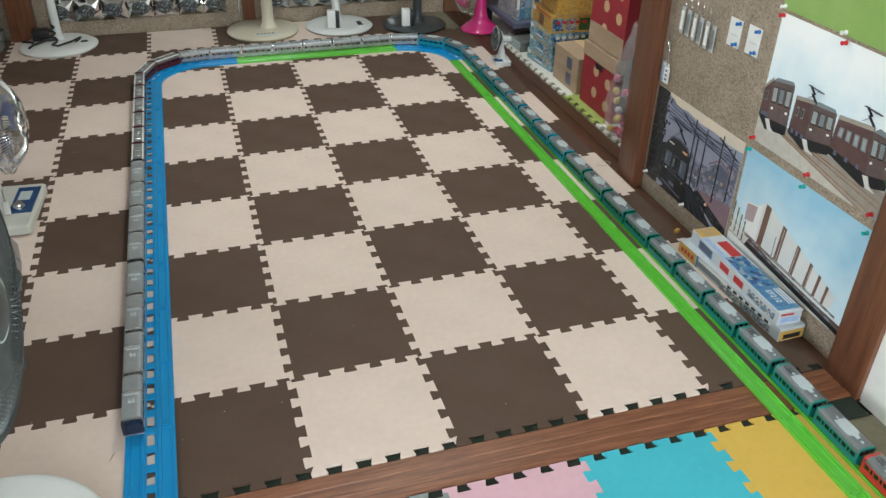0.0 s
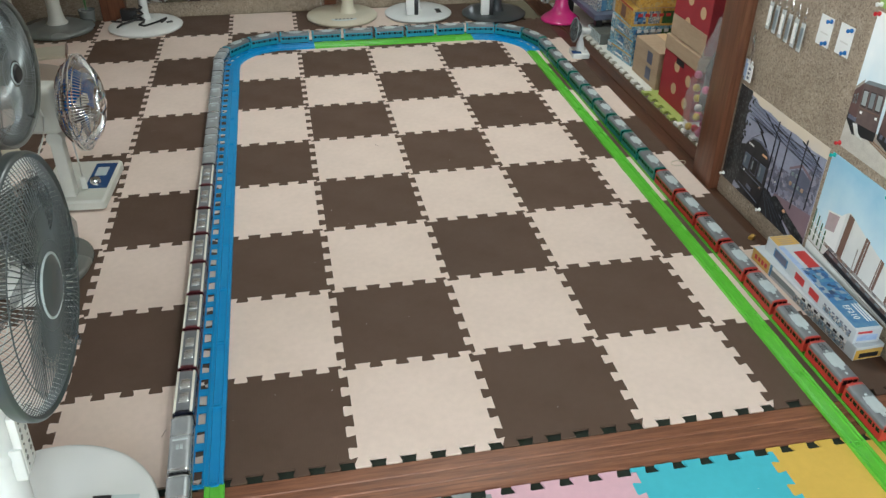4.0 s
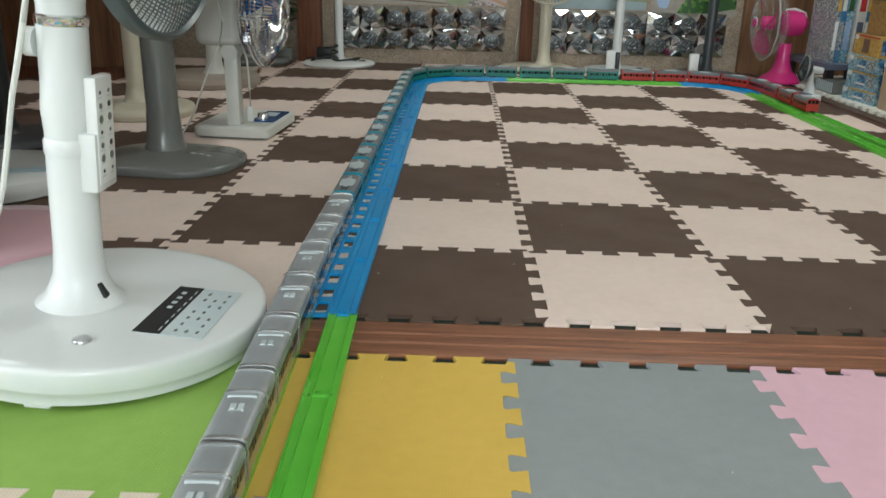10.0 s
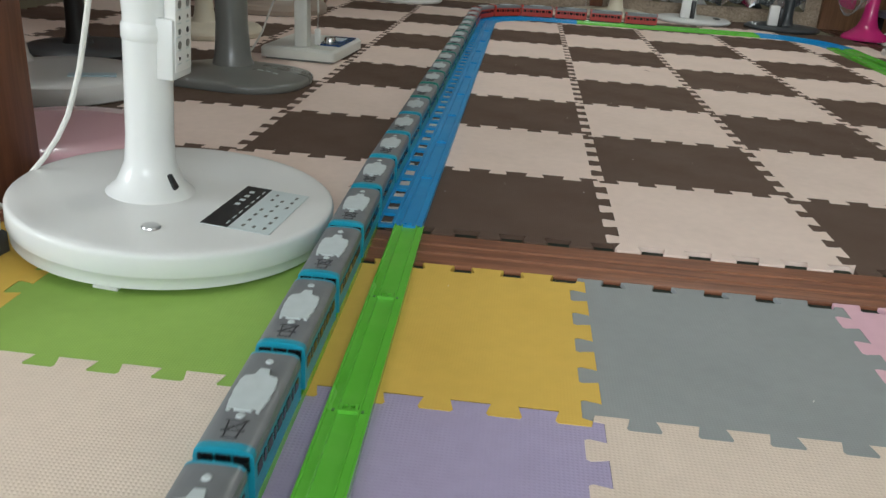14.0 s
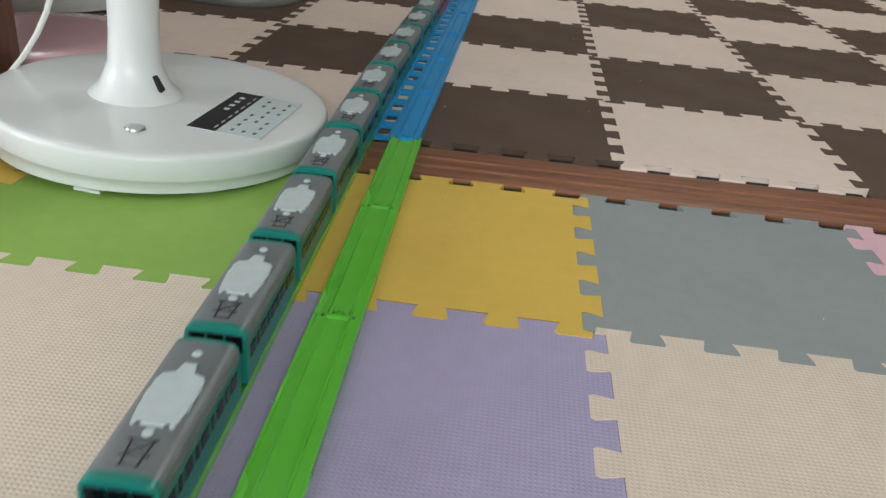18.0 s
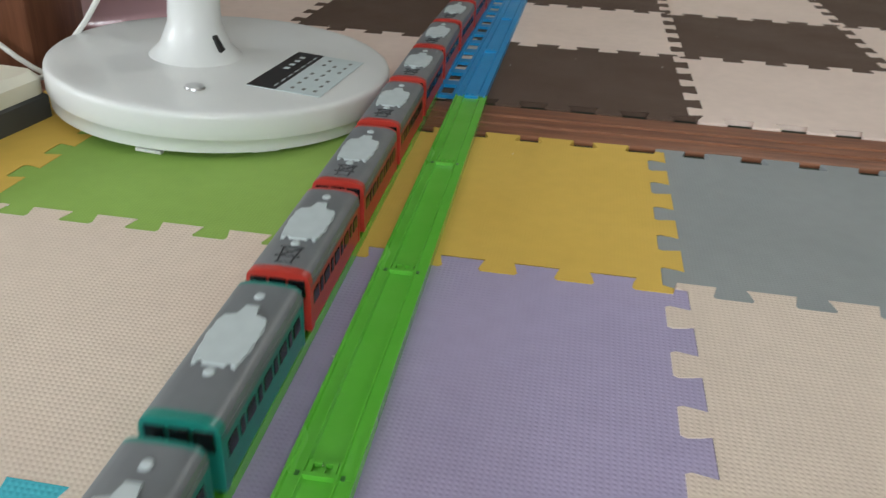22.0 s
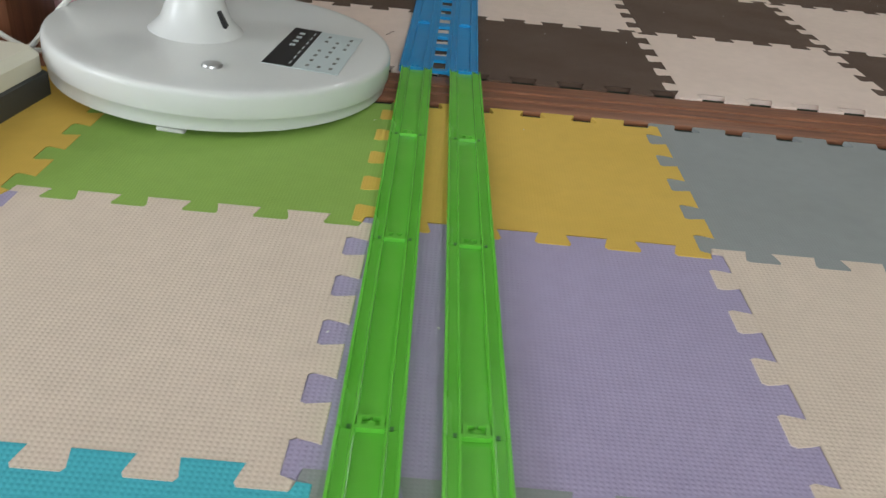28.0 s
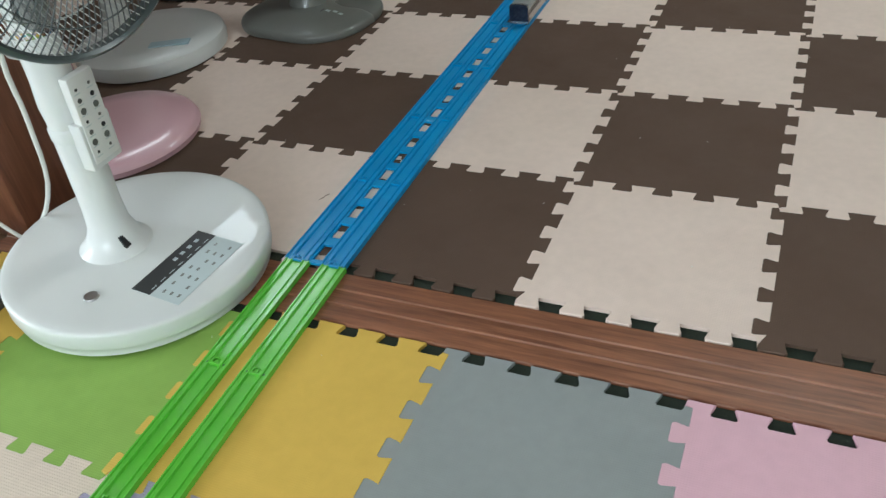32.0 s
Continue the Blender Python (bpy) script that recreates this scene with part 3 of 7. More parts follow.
def straight_rail_mesh(length, name, mat):
    bm = rail_strip([(0.00012, 0, 0), (length - 0.00012, 0, 0)])
    rail_details(bm, length, 0, 0)
    g = bm
    return mesh_of(name, g, mat, smooth=False)


MESH_GREEN = straight_rail_mesh(SEG, "rail_piece", M_RAIL_GREEN)
# solid dark block: the shade inside a joint slot, put into the colour
MESH_NOTCH = mesh_of("slot", box(-0.0022, 0.0010, -0.0011, 0.0011, 0.0058, 0.0070), M_JOINT, smooth=False)


def green_rail(x, y, h):
    ob = thing("toy_rail", pose(x, y, 0, 0, 0, math.degrees(h)), "lime green plastic toy railway straight with moulded ridges", "toy rail", "green straight rails")
    part("rail_bed", MESH_GREEN, None, ob)
    for s in (-1, 1):
        part("joint_slot", MESH_NOTCH, None, ob, m=pose(0, s * 0.0122, 0))
    return ob


def double_blue(y0, y1):
    """A blue double-track straight whose two beds are tied by rungs."""
    ob = thing("double_toy_rail", pose(0, 0, 0), "blue plastic double-track toy rail tied by rungs", "toy rail", "blue double rails")
    for x in (OUT_X, IN_X):
        n = round((y1 - y0) / SEG)
        bm = bmesh.new()
        for k in range(n):
            a = y0 + (y1 - y0) * k / n
            b = y0 + (y1 - y0) * (k + 1) / n
            rail_strip([(x, b - 0.0004, -math.pi / 2), (x, a + 0.0004, -math.pi / 2)], bm)
            rail_details(bm, x, a, -math.pi / 2)
        part("rail_bed", bm, M_RAIL_BLUE, ob)
    n = round((y1 - y0) / 0.0535)
    for k in range(n + 1):
        y = y0 + (y1 - y0) * k / n
        a, b = max(y - 0.009, y0 + 0.0005), min(y + 0.009, y1 - 0.0005)
        part("rung", box(OUT_X + 0.0188, IN_X - 0.0188, a, b, 0.001, 0.0052), M_RAIL_BLUE, ob)
    for s in (-1, 1):
        part("lip", box(s * 0.0095 - 0.0017, s * 0.0095 + 0.0017, y0 + 0.001, y1 - 0.001, 0.0015, 0.0048), M_RAIL_BLUE, ob)


def curve_blue(side):
    """A quarter turn of blue double track at a back corner."""
    ob = thing("double_curve_rail", pose(0, 0, 0), "blue plastic double-track toy curve rail", "toy rail", "blue curve rails")
    lo, hi = (0.0, math.pi / 2)
    for r in (R_IN, R_OUT):
        st = []
        for k in range(25):
            a = lo + (hi - lo) * k / 24
            if side == "right":
                st.append((R_IN_X - R_IN + r * math.cos(a), Y_TOP + r * math.sin(a), math.pi / 2 + a))
            else:
                st.append((IN_X + R_IN - r * math.sin(a), Y_TOP + r * math.cos(a), math.pi + a))
        part("rail_bed", rail_strip(st), M_RAIL_BLUE, ob)
    for k in range(8):
        a = hi * (k + 0.5) / 8
        r0, r1 = R_IN + 0.0192, R_OUT - 0.0192
        cx, cy = (R_IN_X - R_IN, Y_TOP) if side == "right" else (IN_X + R_IN, Y_TOP)
        d = (math.cos(a), math.sin(a)) if side == "right" else (-math.sin(a), math.cos(a))
        bm = box(r0, r1, -0.009, 0.009, 0.001, 0.0046)
        part("rung", bm, M_RAIL_BLUE, ob, m=Matrix.Translation((cx, cy, 0)) @ Matrix.Rotation(math.atan2(d[1], d[0]), 4, "Z"))


def back_short(x0, x1, mat, label):
    for y in (Y_TOP + R_IN, Y_TOP + R_OUT):
        ob = thing("toy_rail", pose(0, 0, 0), label, "toy rail", "back straight rails")
        part("rail_bed", rail_strip([(x0 + 0.0004, y, 0), (x1 - 0.0004, y, 0)]), mat, ob)


def lay_rails():
    y = Y_TOP
    double_blue(0.004, 0.004 + SEG * 4)
    double_blue(0.004 + SEG * 4, 0.004 + SEG * 8)
    double_blue(0.004 + SEG * 8, Y_TOP)
    curve_blue("left")
    curve_blue("right")
    xa, xb = IN_X + R_IN, R_IN_X - R_IN
    back_short(xa, 0.371, M_RAIL_BLUE, "short blue plastic toy rail")
    n = 3
    for k in range(n):
        a, b = 0.371 + (xb - 0.371) * k / n, 0.371 + (xb - 0.371) * (k + 1) / n
        back_short(a, b, M_RAIL_GREEN, "lime green plastic toy railway straight")
    # right straights, upwards
    for outer, x, start in ((False, R_IN_X, 2.237), (True, R_OUT_X, 2.237)):
        y = start
        while y > -4.2:
            y -= SEG
            green_rail(x, y, math.pi / 2)
    # left straights in the front room
    for outer in (True, False):
        u = -0.004
        while u < 4.1:
            x0, y0, h = loop_point(u, outer)
            x1, y1, _ = loop_point(u + SEG, outer)
            green_rail(x0, y0, math.atan2(y1 - y0, x1 - x0))
            u += SEG
    for outer in (True, False):
        r = R_OUT if outer else R_IN
        base = -Y_LOW
        total = r * math.pi + (R_OUT_X - OUT_X - 2 * R_OUT)
        ob = thing("toy_rail", pose(0, 0, 0), "blue plastic toy railway return curve", "toy rail")
        part("rail_bed", rail_strip([loop_point(base + total * k / 60, outer) for k in range(61)]), M_RAIL_BLUE, ob)


# ---------------------------------------------------------------- toy trains
CAR_L, CAR_W, CAR_TOP, ROOF_UP = 0.127, 0.0425, 0.0555, 0.0035


def shell(length, width, z0, z1, top, seg=6):
    """A car body: flat sides and a gently arched top, along x."""
    bm = bmesh.new()
    sec = [(-width / 2, z0), (-width / 2, z1)]
    for k in range(seg + 1):
        a = math.pi * (1 - k / seg)
        c = math.cos(a)
        sec.append((width / 2 * 0.985 * math.copysign(abs(c) ** 0.62, c), z1 + (top - z1) * math.sin(a) ** 0.62))
    sec += [(width / 2, z1), (width / 2, z0)]
    rows = [[bm.verts.new((x, y, z)) for y, z in sec] for x in (-length / 2, length / 2)]
    n = len(sec)
    for i in range(n):
        j = (i + 1) % n
        bm.faces.new((rows[0][i], rows[0][j], rows[1][j], rows[1][i]))
    bm.faces.new(rows[0][::-1])
    bm.faces.new(rows[1])
    bmesh.ops.remove_doubles(bm, verts=bm.verts, dist=1e-6)
    return bm


def roof_unit(kind):
    if kind == "plate":
        # a broad pale cover with stepped sides and a short neck towards the rear
        half = [(-0.037, 0.0046), (-0.0262, 0.0050), (-0.0258, 0.0118), (-0.0240, 0.0120), (-0.0236, 0.0140), (-0.0165, 0.0143), (-0.0160, 0.0152), (-0.0095, 0.0152), (-0.0090, 0.0144), (-0.0010, 0.0143), (-0.0005, 0.0150),
                (0.0065, 0.0149), (0.0070, 0.0138), (0.0140, 0.0137), (0.0145, 0.0130), (0.0215, 0.0126), (0.0215, 0.0102), (0.0180, 0.0098), (0.0182, 0.0070), (0.0212, 0.0066)]
        return prism([(x, -y) for x, y in half] + [(x, y) for x, y in half[::-1]], 0.0484, 0.0530, 0.0009)
    return box(-0.0235, -0.0190, -0.0150, 0.0150, 0.0470, 0.0530, 0.0016, 3)


def vent():
    return lathe([(0, 0.0532), (0.0028, 0.0529), (0.0038, 0.0515), (0.0038, 0.0485)], 14)


class CarKind:
    """The shared meshes of one kind of carriage."""

    def __init__(self, body, roof, end, unit, unit_mat, windows, pantograph=True, long=CAR_L, stripe=None):
        self.long = long
        self.body = mesh_of("body", shell(long, CAR_W, 0.013, 0.044, 0.0445), body)
        bm = shell(long - 0.001, CAR_W + 0.0012, 0.0435, 0.0475, CAR_TOP, 10)
        self.roof = mesh_of("roof", bm, roof)
        self.tail = mesh_of("end_frame", shell(0.0028, CAR_W + 0.0010, 0.012, 0.0475, CAR_TOP + 0.0003, 10), end)
        self.end = mesh_of("end_frame", shell(0.0065, CAR_W + 0.0012, 0.012, 0.0475, CAR_TOP + 0.0004, 10), end)
        self.unit = mesh_of("roof_unit", roof_unit(unit), unit_mat)
        self.vent = mesh_of("vent", vent(), unit_mat)
        self.grille = mesh_of("grille", box(-0.0080, 0.0070, -0.0085, 0.0085, 0.0485, 0.0524, 0.0010, 2), M_ROOF_SILVER)
        self.tile = mesh_of("grille_cover", box(-0.0057, 0.0057, -0.0030, 0.0030, 0.0520, 0.0533, 0.0005, 1), unit_mat)
        self.window = mesh_of("window", box(-0.0060, 0.0060, -0.0005, 0.0005, 0.0285, 0.0385, 0.0004, 1), M_GLASSY)
        self.door = mesh_of("door_window", box(-0.0026, 0.0026, -0.0005, 0.0005, 0.0285, 0.0385), M_GLASSY)
        self.endglass = mesh_of("end_window", box(-0.0005, 0.0005, -0.0056, 0.0056, 0.0375, 0.0505, 0.0004, 1), M_GLASSY)
        self.bogie = mesh_of("bogie", box(-0.018, 0.018, -0.015, 0.015, 0.006, 0.013, 0.001, 1), M_BLACK)
        bw = bmesh.new()
        for y in (-0.0135, 0.0115):
            bw2 = lathe([(0, 0), (0.0055, 0), (0.0055, 0.002), (0, 0.002)], 14)
            bmesh.ops.transform(bw2, verts=bw2.verts, matrix=Matrix.Translation((0, y, 0.0062 + 0.0055)) @ Matrix.Rotation(-math.pi / 2, 4, "X"))
            tmp = bpy.data.meshes.new("tmp")
            bw2.to_mesh(tmp)
            bw2.free()
            bw.from_mesh(tmp)
            bpy.data.meshes.remove(tmp)
        self.wheels = mesh_of("wheel_pair", bw, M_BLACK)
        self.skirt = mesh_of("underframe", box(-long / 2 + 0.004, long / 2 - 0.004, -0.0155, 0.0155, 0.0098, 0.0135), M_BLACK)
        self.coupler = mesh_of("coupler", box(-0.010, 0.010, -0.003, 0.003, 0.011, 0.015, 0.001, 1), M_BLACK)
        self.kind_unit, self.windows, self.panto_on = unit, windows, pantograph
        pb = bmesh.new()
        for a, b in (((-0.010, -0.0065), (0.010, -0.0045)), ((-0.010, 0.0065), (0.010, 0.0045)), ((-0.010, -0.0085), (-0.010, 0.0085)), ((0.010, -0.0060), (0.010, 0.0060)),
                     ((-0.008, -0.006), (0.002, 0.006)), ((-0.008, 0.006), (0.002, -0.006)), ((0.002, -0.0085), (0.002, 0.0085))):
            tube([(a[0], a[1], 0.0512), (b[0], b[1], 0.0514)], 0.0014, 4, pb)
        add_box(pb, -0.0112, 0.0112, -0.0072, 0.0072, 0.0475, 0.0497)
        for s in (-1, 1):
            add_box(pb, -0.0115, 0.0115, s * 0.0062 - 0.0011, s * 0.0062 + 0.0011, 0.0482, 0.0506)
        self.panto = mesh_of("pantograph", pb, M_PANTO)
        self.nose = mesh_of("windscreen", shell(0.0075, CAR_W + 0.0018, 0.017, 0.0477, CAR_TOP + 0.0007, 10), M_SCREEN)
        self.band = mesh_of("roof_band", shell(0.0032, CAR_W + 0.0024, 0.036, 0.0477, CAR_TOP + 0.0012, 10), M_SILVER)
        self.edge = mesh_of("roof_edge", box(-long / 2 + 0.001, long / 2 - 0.001, -0.0028, 0.0028, 0.046, 0.0520, 0.0012, 2), M_IVORY)
        self.panel = mesh_of("roof_panel", box(-0.0155, 0.0155, -0.0105, 0.0105, 0.0495, 0.0532, 0.0014, 2), M_SILVER)
        self.stripe = mesh_of("side_band", box(-long / 2 + 0.001, long / 2 - 0.001, -0.0003, 0.0003, 0.0165, 0.0215), stripe) if stripe else None

    def build(self, label, lead=False, panto=False):
        ob = thing("toy_train_car", pose(0, 0, 0), label, "toy train")
        part("body", self.body, None, ob)
        part("roof", self.roof, None, ob)
        for s in (-1, 1):
            part("end_frame", self.end if s > 0 else self.tail, None, ob, m=pose(s * (self.long / 2 - (0.0029 if s > 0 else 0.0010)), 0, 0))
            for y in (-0.0130, 0.0, 0.0130):
                part("end_window", self.endglass, None, ob, m=pose(s * (self.long / 2 + 0.0008), y, 0))
            part("bogie", self.bogie, None, ob, m=pose(s * 0.040, 0, 0))
            for k in (-1, 1):
                part("wheel_pair", self.wheels, None, ob, m=pose(s * 0.040 + k * 0.011, 0, 0))
        part("underframe", self.skirt, None, ob)
        part("coupler", self.coupler, None, ob, m=pose(-self.long / 2 - 0.006, 0, 0))
        if self.kind_unit != "panels":
            part("roof_unit", self.unit, None, ob, m=pose(0.012 if self.kind_unit == "bands" else 0, 0, ROOF_UP))
        if self.kind_unit == "bands":
            part("grille", self.grille, None, ob, m=pose(0.012, 0, ROOF_UP))
            for k in (-1, 1):
                part("grille_cover", self.tile, None, ob, m=pose(0.0115, k * 0.0040, ROOF_UP))
        if lead and self.kind_unit != "plate":
            part("windscreen", self.nose, None, ob, "black front windscreen", pose(self.long / 2 - 0.0022, 0, 0))
        if self.kind_unit == "bands":
            for x in (-self.long / 2 + 0.002, self.long / 2 - 0.002, -0.020):
                part("roof_band", self.band, None, ob, m=pose(x, 0, 0))
            part("roof_vent", self.vent, None, ob, m=pose(-0.045, 0, ROOF_UP - 0.0012))
        if self.kind_unit == "panels":
            for s in (-1, 1):
                part("roof_edge", self.edge, None, ob, m=pose(0, s * 0.0172, ROOF_UP))
                part("roof_panel", self.panel, None, ob, "bright silver roof panel", pose(s * 0.0205, 0, ROOF_UP))
        if self.kind_unit == "plate":
            part("vent", self.vent, None, ob, m=pose(-0.0475, 0, ROOF_UP))
            part("vent", self.vent, None, ob, m=pose(0.0265, 0, ROOF_UP))
            if panto:
                tagged(part("pantograph", self.panto, None, ob, "folded dark pantograph", pose(0.042, 0, ROOF_UP)), kind="stuff")
        for s in (-1, 1):
            y = s * (CAR_W / 2 + 0.0002)
            for k in range(self.windows):
                x = -self.long / 2 + 0.013 + (self.long - 0.026) * k / (self.windows - 1)
                if k % 2 == 0:
                    part("window", self.window, None, ob, m=pose(x, y, 0))
                else:
                    part("door_window", self.door, None, ob, m=pose(x, y, 0))
            if self.stripe:
                part("side_band", self.stripe, None, ob, m=pose(0, y + s * 0.0002, 0))
        for c in ob.children:
            c.location, c.scale = (c.location.x, c.location.y * 0.95, c.location.z * 0.965), (1, 0.95, 0.965)
        return ob


KINDS = {}


def make_kinds():
    KINDS["grey"] = CarKind(M_ROOF_SILVER, M_ROOF_SILVER, M_SILVER, "bands", M_PALE, 9, False, 0.143)
    KINDS["maroon"] = CarKind(M_MAROON, M_ROOF, M_MAROON, "panels", M_SILVER, 9, False, 0.128)
    KINDS["silver"] = CarKind(M_SILVER, M_ROOF_SILVER, M_SILVER, "bands", M_PALE, 9, False, 0.1305)
    KINDS["teal"] = CarKind(M_TEAL, M_ROOF, M_TEAL, "plate", M_PALE, 9)
    KINDS["green"] = CarKind(M_GREENT, M_ROOF, M_GREENT, "plate", M_PALE, 9)
    KINDS["red"] = CarKind(M_RED, M_ROOF, M_RED, "plate", M_PALE, 9)


LABELS = {
    "grey": "silver-grey plastic toy train carriage on the blue track", "maroon": "maroon and ivory plastic toy train carriage",
    "silver": "silver plastic toy commuter carriage with a teal band", "teal": "teal plastic toy commuter carriage with a grey roof",
    "green": "dark green plastic toy commuter carriage with a grey roof", "red": "orange-red plastic toy commuter carriage with a grey roof",
}
# the long train, head to tail: kind, number of cars, spacing
CONSIST = [("grey", 4, 0.155), ("grey", 4, 0.155), ("maroon", 8, 0.139), ("silver", 8, 0.1362), ("teal", 10, 0.1417), ("green", 10, 0.1417), ("red", 8, 0.1417)]
SPEED, TAIL_25 = 0.32, 0.392
LAG_T, LAG = (14.0, 18.0, 20.0, 23.0, 25.0), (0.0, 0.025, 0.036, 0.038, 0.0)     # the long train runs a little late on the way
CARS = []          # (object, distance of its middle ahead of the tail, outer track)
TRAIN_2 = []


def build_trains():
    make_kinds()
    ahead = sum(n * p for _, n, p in CONSIST)
    for kind, n, p in CONSIST:
        for k in range(n):
            mid = ahead - p * (k + 0.5)
            CARS.append((KINDS[kind].build(LABELS[kind], lead=(k == 0), panto=(k < n - 1)), mid, True))
        ahead -= n * p
    for k in range(6):
        TRAIN_2.append((KINDS["silver"].build("silver plastic toy carriage on the inner track", lead=(k == 0)), -0.134 * k - 0.067, False))


def car_pose(u, outer):
    """A car sits on two bogies, 8 cm apart."""
    xa, ya, _ = loop_point(u - 0.04, outer)
    xb, yb, _ = loop_point(u + 0.04, outer)
    return pose((xa + xb) / 2, (ya + yb) / 2, 0, 0, 0, math.degrees(math.atan2(yb - ya, xb - xa)))


def on_curve(u, outer):
    _, _, h = loop_point(u, outer)
    return min(abs(math.sin(2 * h)), 1) > 1e-3


def motions():
    for ob, off, outer in CARS + TRAIN_2:
        rows = []
        for k in range(0, 161):
            t = k * 0.2
            u = (TAIL_25 + SPEED * (t - 25.0) - np.interp(t, LAG_T, LAG) if outer else -0.85 + SPEED * (t - 32.0)) + off
            near = any(on_curve(u + d, outer) for d in (-0.14, -0.07, 0.0, 0.07, 0.14))
            if near or k % 5 == 0:
                rows.append((t, car_pose(u, outer)))
        walk(ob, rows)


# ---------------------------------------------------------------- fans
M_GREY_P = material("grey_plastic", (0.125, 0.130, 0.118), 0.3, second=(0.15, 0.152, 0.14), scale=12, coat=0.2)
M_GREY_RIM = material("rim_grey", (0.055, 0.071, 0.073), 0.32)
M_BEIGE_P = material("beige_plastic", (0.60, 0.55, 0.43), 0.35, second=(0.55, 0.50, 0.39), scale=12)
M_OLDWHITE = material("aged_white_plastic", (0.62, 0.62, 0.57), 0.35, second=(0.55, 0.55, 0.50), scale=12)
M_PINK = material("pink_plastic", (0.62, 0.03, 0.20), 0.25, coat=0.3)
M_PALEPINK = material("pale_pink_plastic", (0.64, 0.40, 0.44), 0.2, coat=0.3)
M_CHROME = material("chrome_wire", (0.75, 0.76, 0.77), 0.12, metal=1.0)
M_WIRE_W = material("white_wire", (0.72, 0.74, 0.72), 0.35)
M_WIRE_G = material("grey_wire", (0.30, 0.33, 0.34), 0.35, metal=0.4)
M_WIRE_D = material("dark_wire", (0.085, 0.097, 0.10), 0.4)
M_CLEAR = material("clear_blade", (0.55, 0.62, 0.63), 0.15, alpha=0.35)
M_SMOKE = material("smoke_blade", (0.08, 0.10, 0.105), 0.2, alpha=0.62)
M_BLUE_BLADE = material("blue_blade", (0.008, 0.15, 0.52), 0.12, alpha=0.85)
M_PINK_BLADE = material("pink_blade", (0.60, 0.05, 0.20), 0.2, alpha=0.92)
M_PANEL_BLUE = material("panel_blue", (0.015, 0.06, 0.17), 0.25)
M_PANEL_GREY = material("panel_grey", (0.48, 0.55, 0.56), 0.4)
M_CORD_W = material("white_cord", (0.66, 0.66, 0.62), 0.5)
M_STEEL = material("steel", (0.5, 0.5, 0.5), 0.3, metal=1.0)


def rounded_rect(w, d, r, n=8):
    out = []
    for cx, cy, a0 in ((w / 2 - r, d / 2 - r, 0), (-w / 2 + r, d / 2 - r, 90), (-w / 2 + r, -d / 2 + r, 180), (w / 2 - r, -d / 2 + r, 270)):
        for k in range(n + 1):
            a = radians(a0 + 90 * k / n)
            out.append((cx + r * math.cos(a), cy + r * math.sin(a)))
    return out


def ring_pts(r, x, n=64):
    return [(x, r * math.cos(2 * math.pi * k / n), r * math.sin(2 * math.pi * k / n)) for k in range(n)]


def cage_half(r, depth, hub, count, wire, sign, twist=0.0, bm=None, bend=2.6):
    """Radial wires of a guard, in a head's space (it blows along +x)."""
    bm = bm or bmesh.new()
    for k in range(count):
        a = 2 * math.pi * k / count
        pts = []
        for s in range(8):
            f = (s / 7) ** 0.7
            rr = hub + (r - hub) * f
            x = sign * depth * (1 - f ** bend)
            b = a + twist * (1 - f)
            pts.append((x, rr * math.cos(b), rr * math.sin(b)))
        tube(pts, wire, 4, bm)
    return bm


def blades(r, hub, count, mat_w, pitch=28, sweep=0.35):
    out = []
    for b in range(count):
        bm = bmesh.new()
        rows = []
        for i in range(7):
            f = i / 6
            rr = hub * 0.9 + (r - hub * 0.9) * f
            half = mat_w * (0.45 + 0.75 * math.sin(math.pi * (0.15 + 0.75 * f)))
            row = []
            for s in (-1, -0.4, 0.3, 1):
                a = 2 * math.pi * b / count + s * half + sweep * f
                row.append(bm.verts.new((-s * half * rr * math.tan(radians(pitch)) * 0.9, rr * math.cos(a), rr * math.sin(a))))
            rows.append(row)
        for p, q in zip(rows, rows[1:]):
            for k in range(3):
                bm.faces.new((p[k], p[k + 1], q[k + 1], q[k]))
        bmesh.ops.solidify(bm, geom=list(bm.faces), thickness=0.0015)
        out.append(bm)
    return out


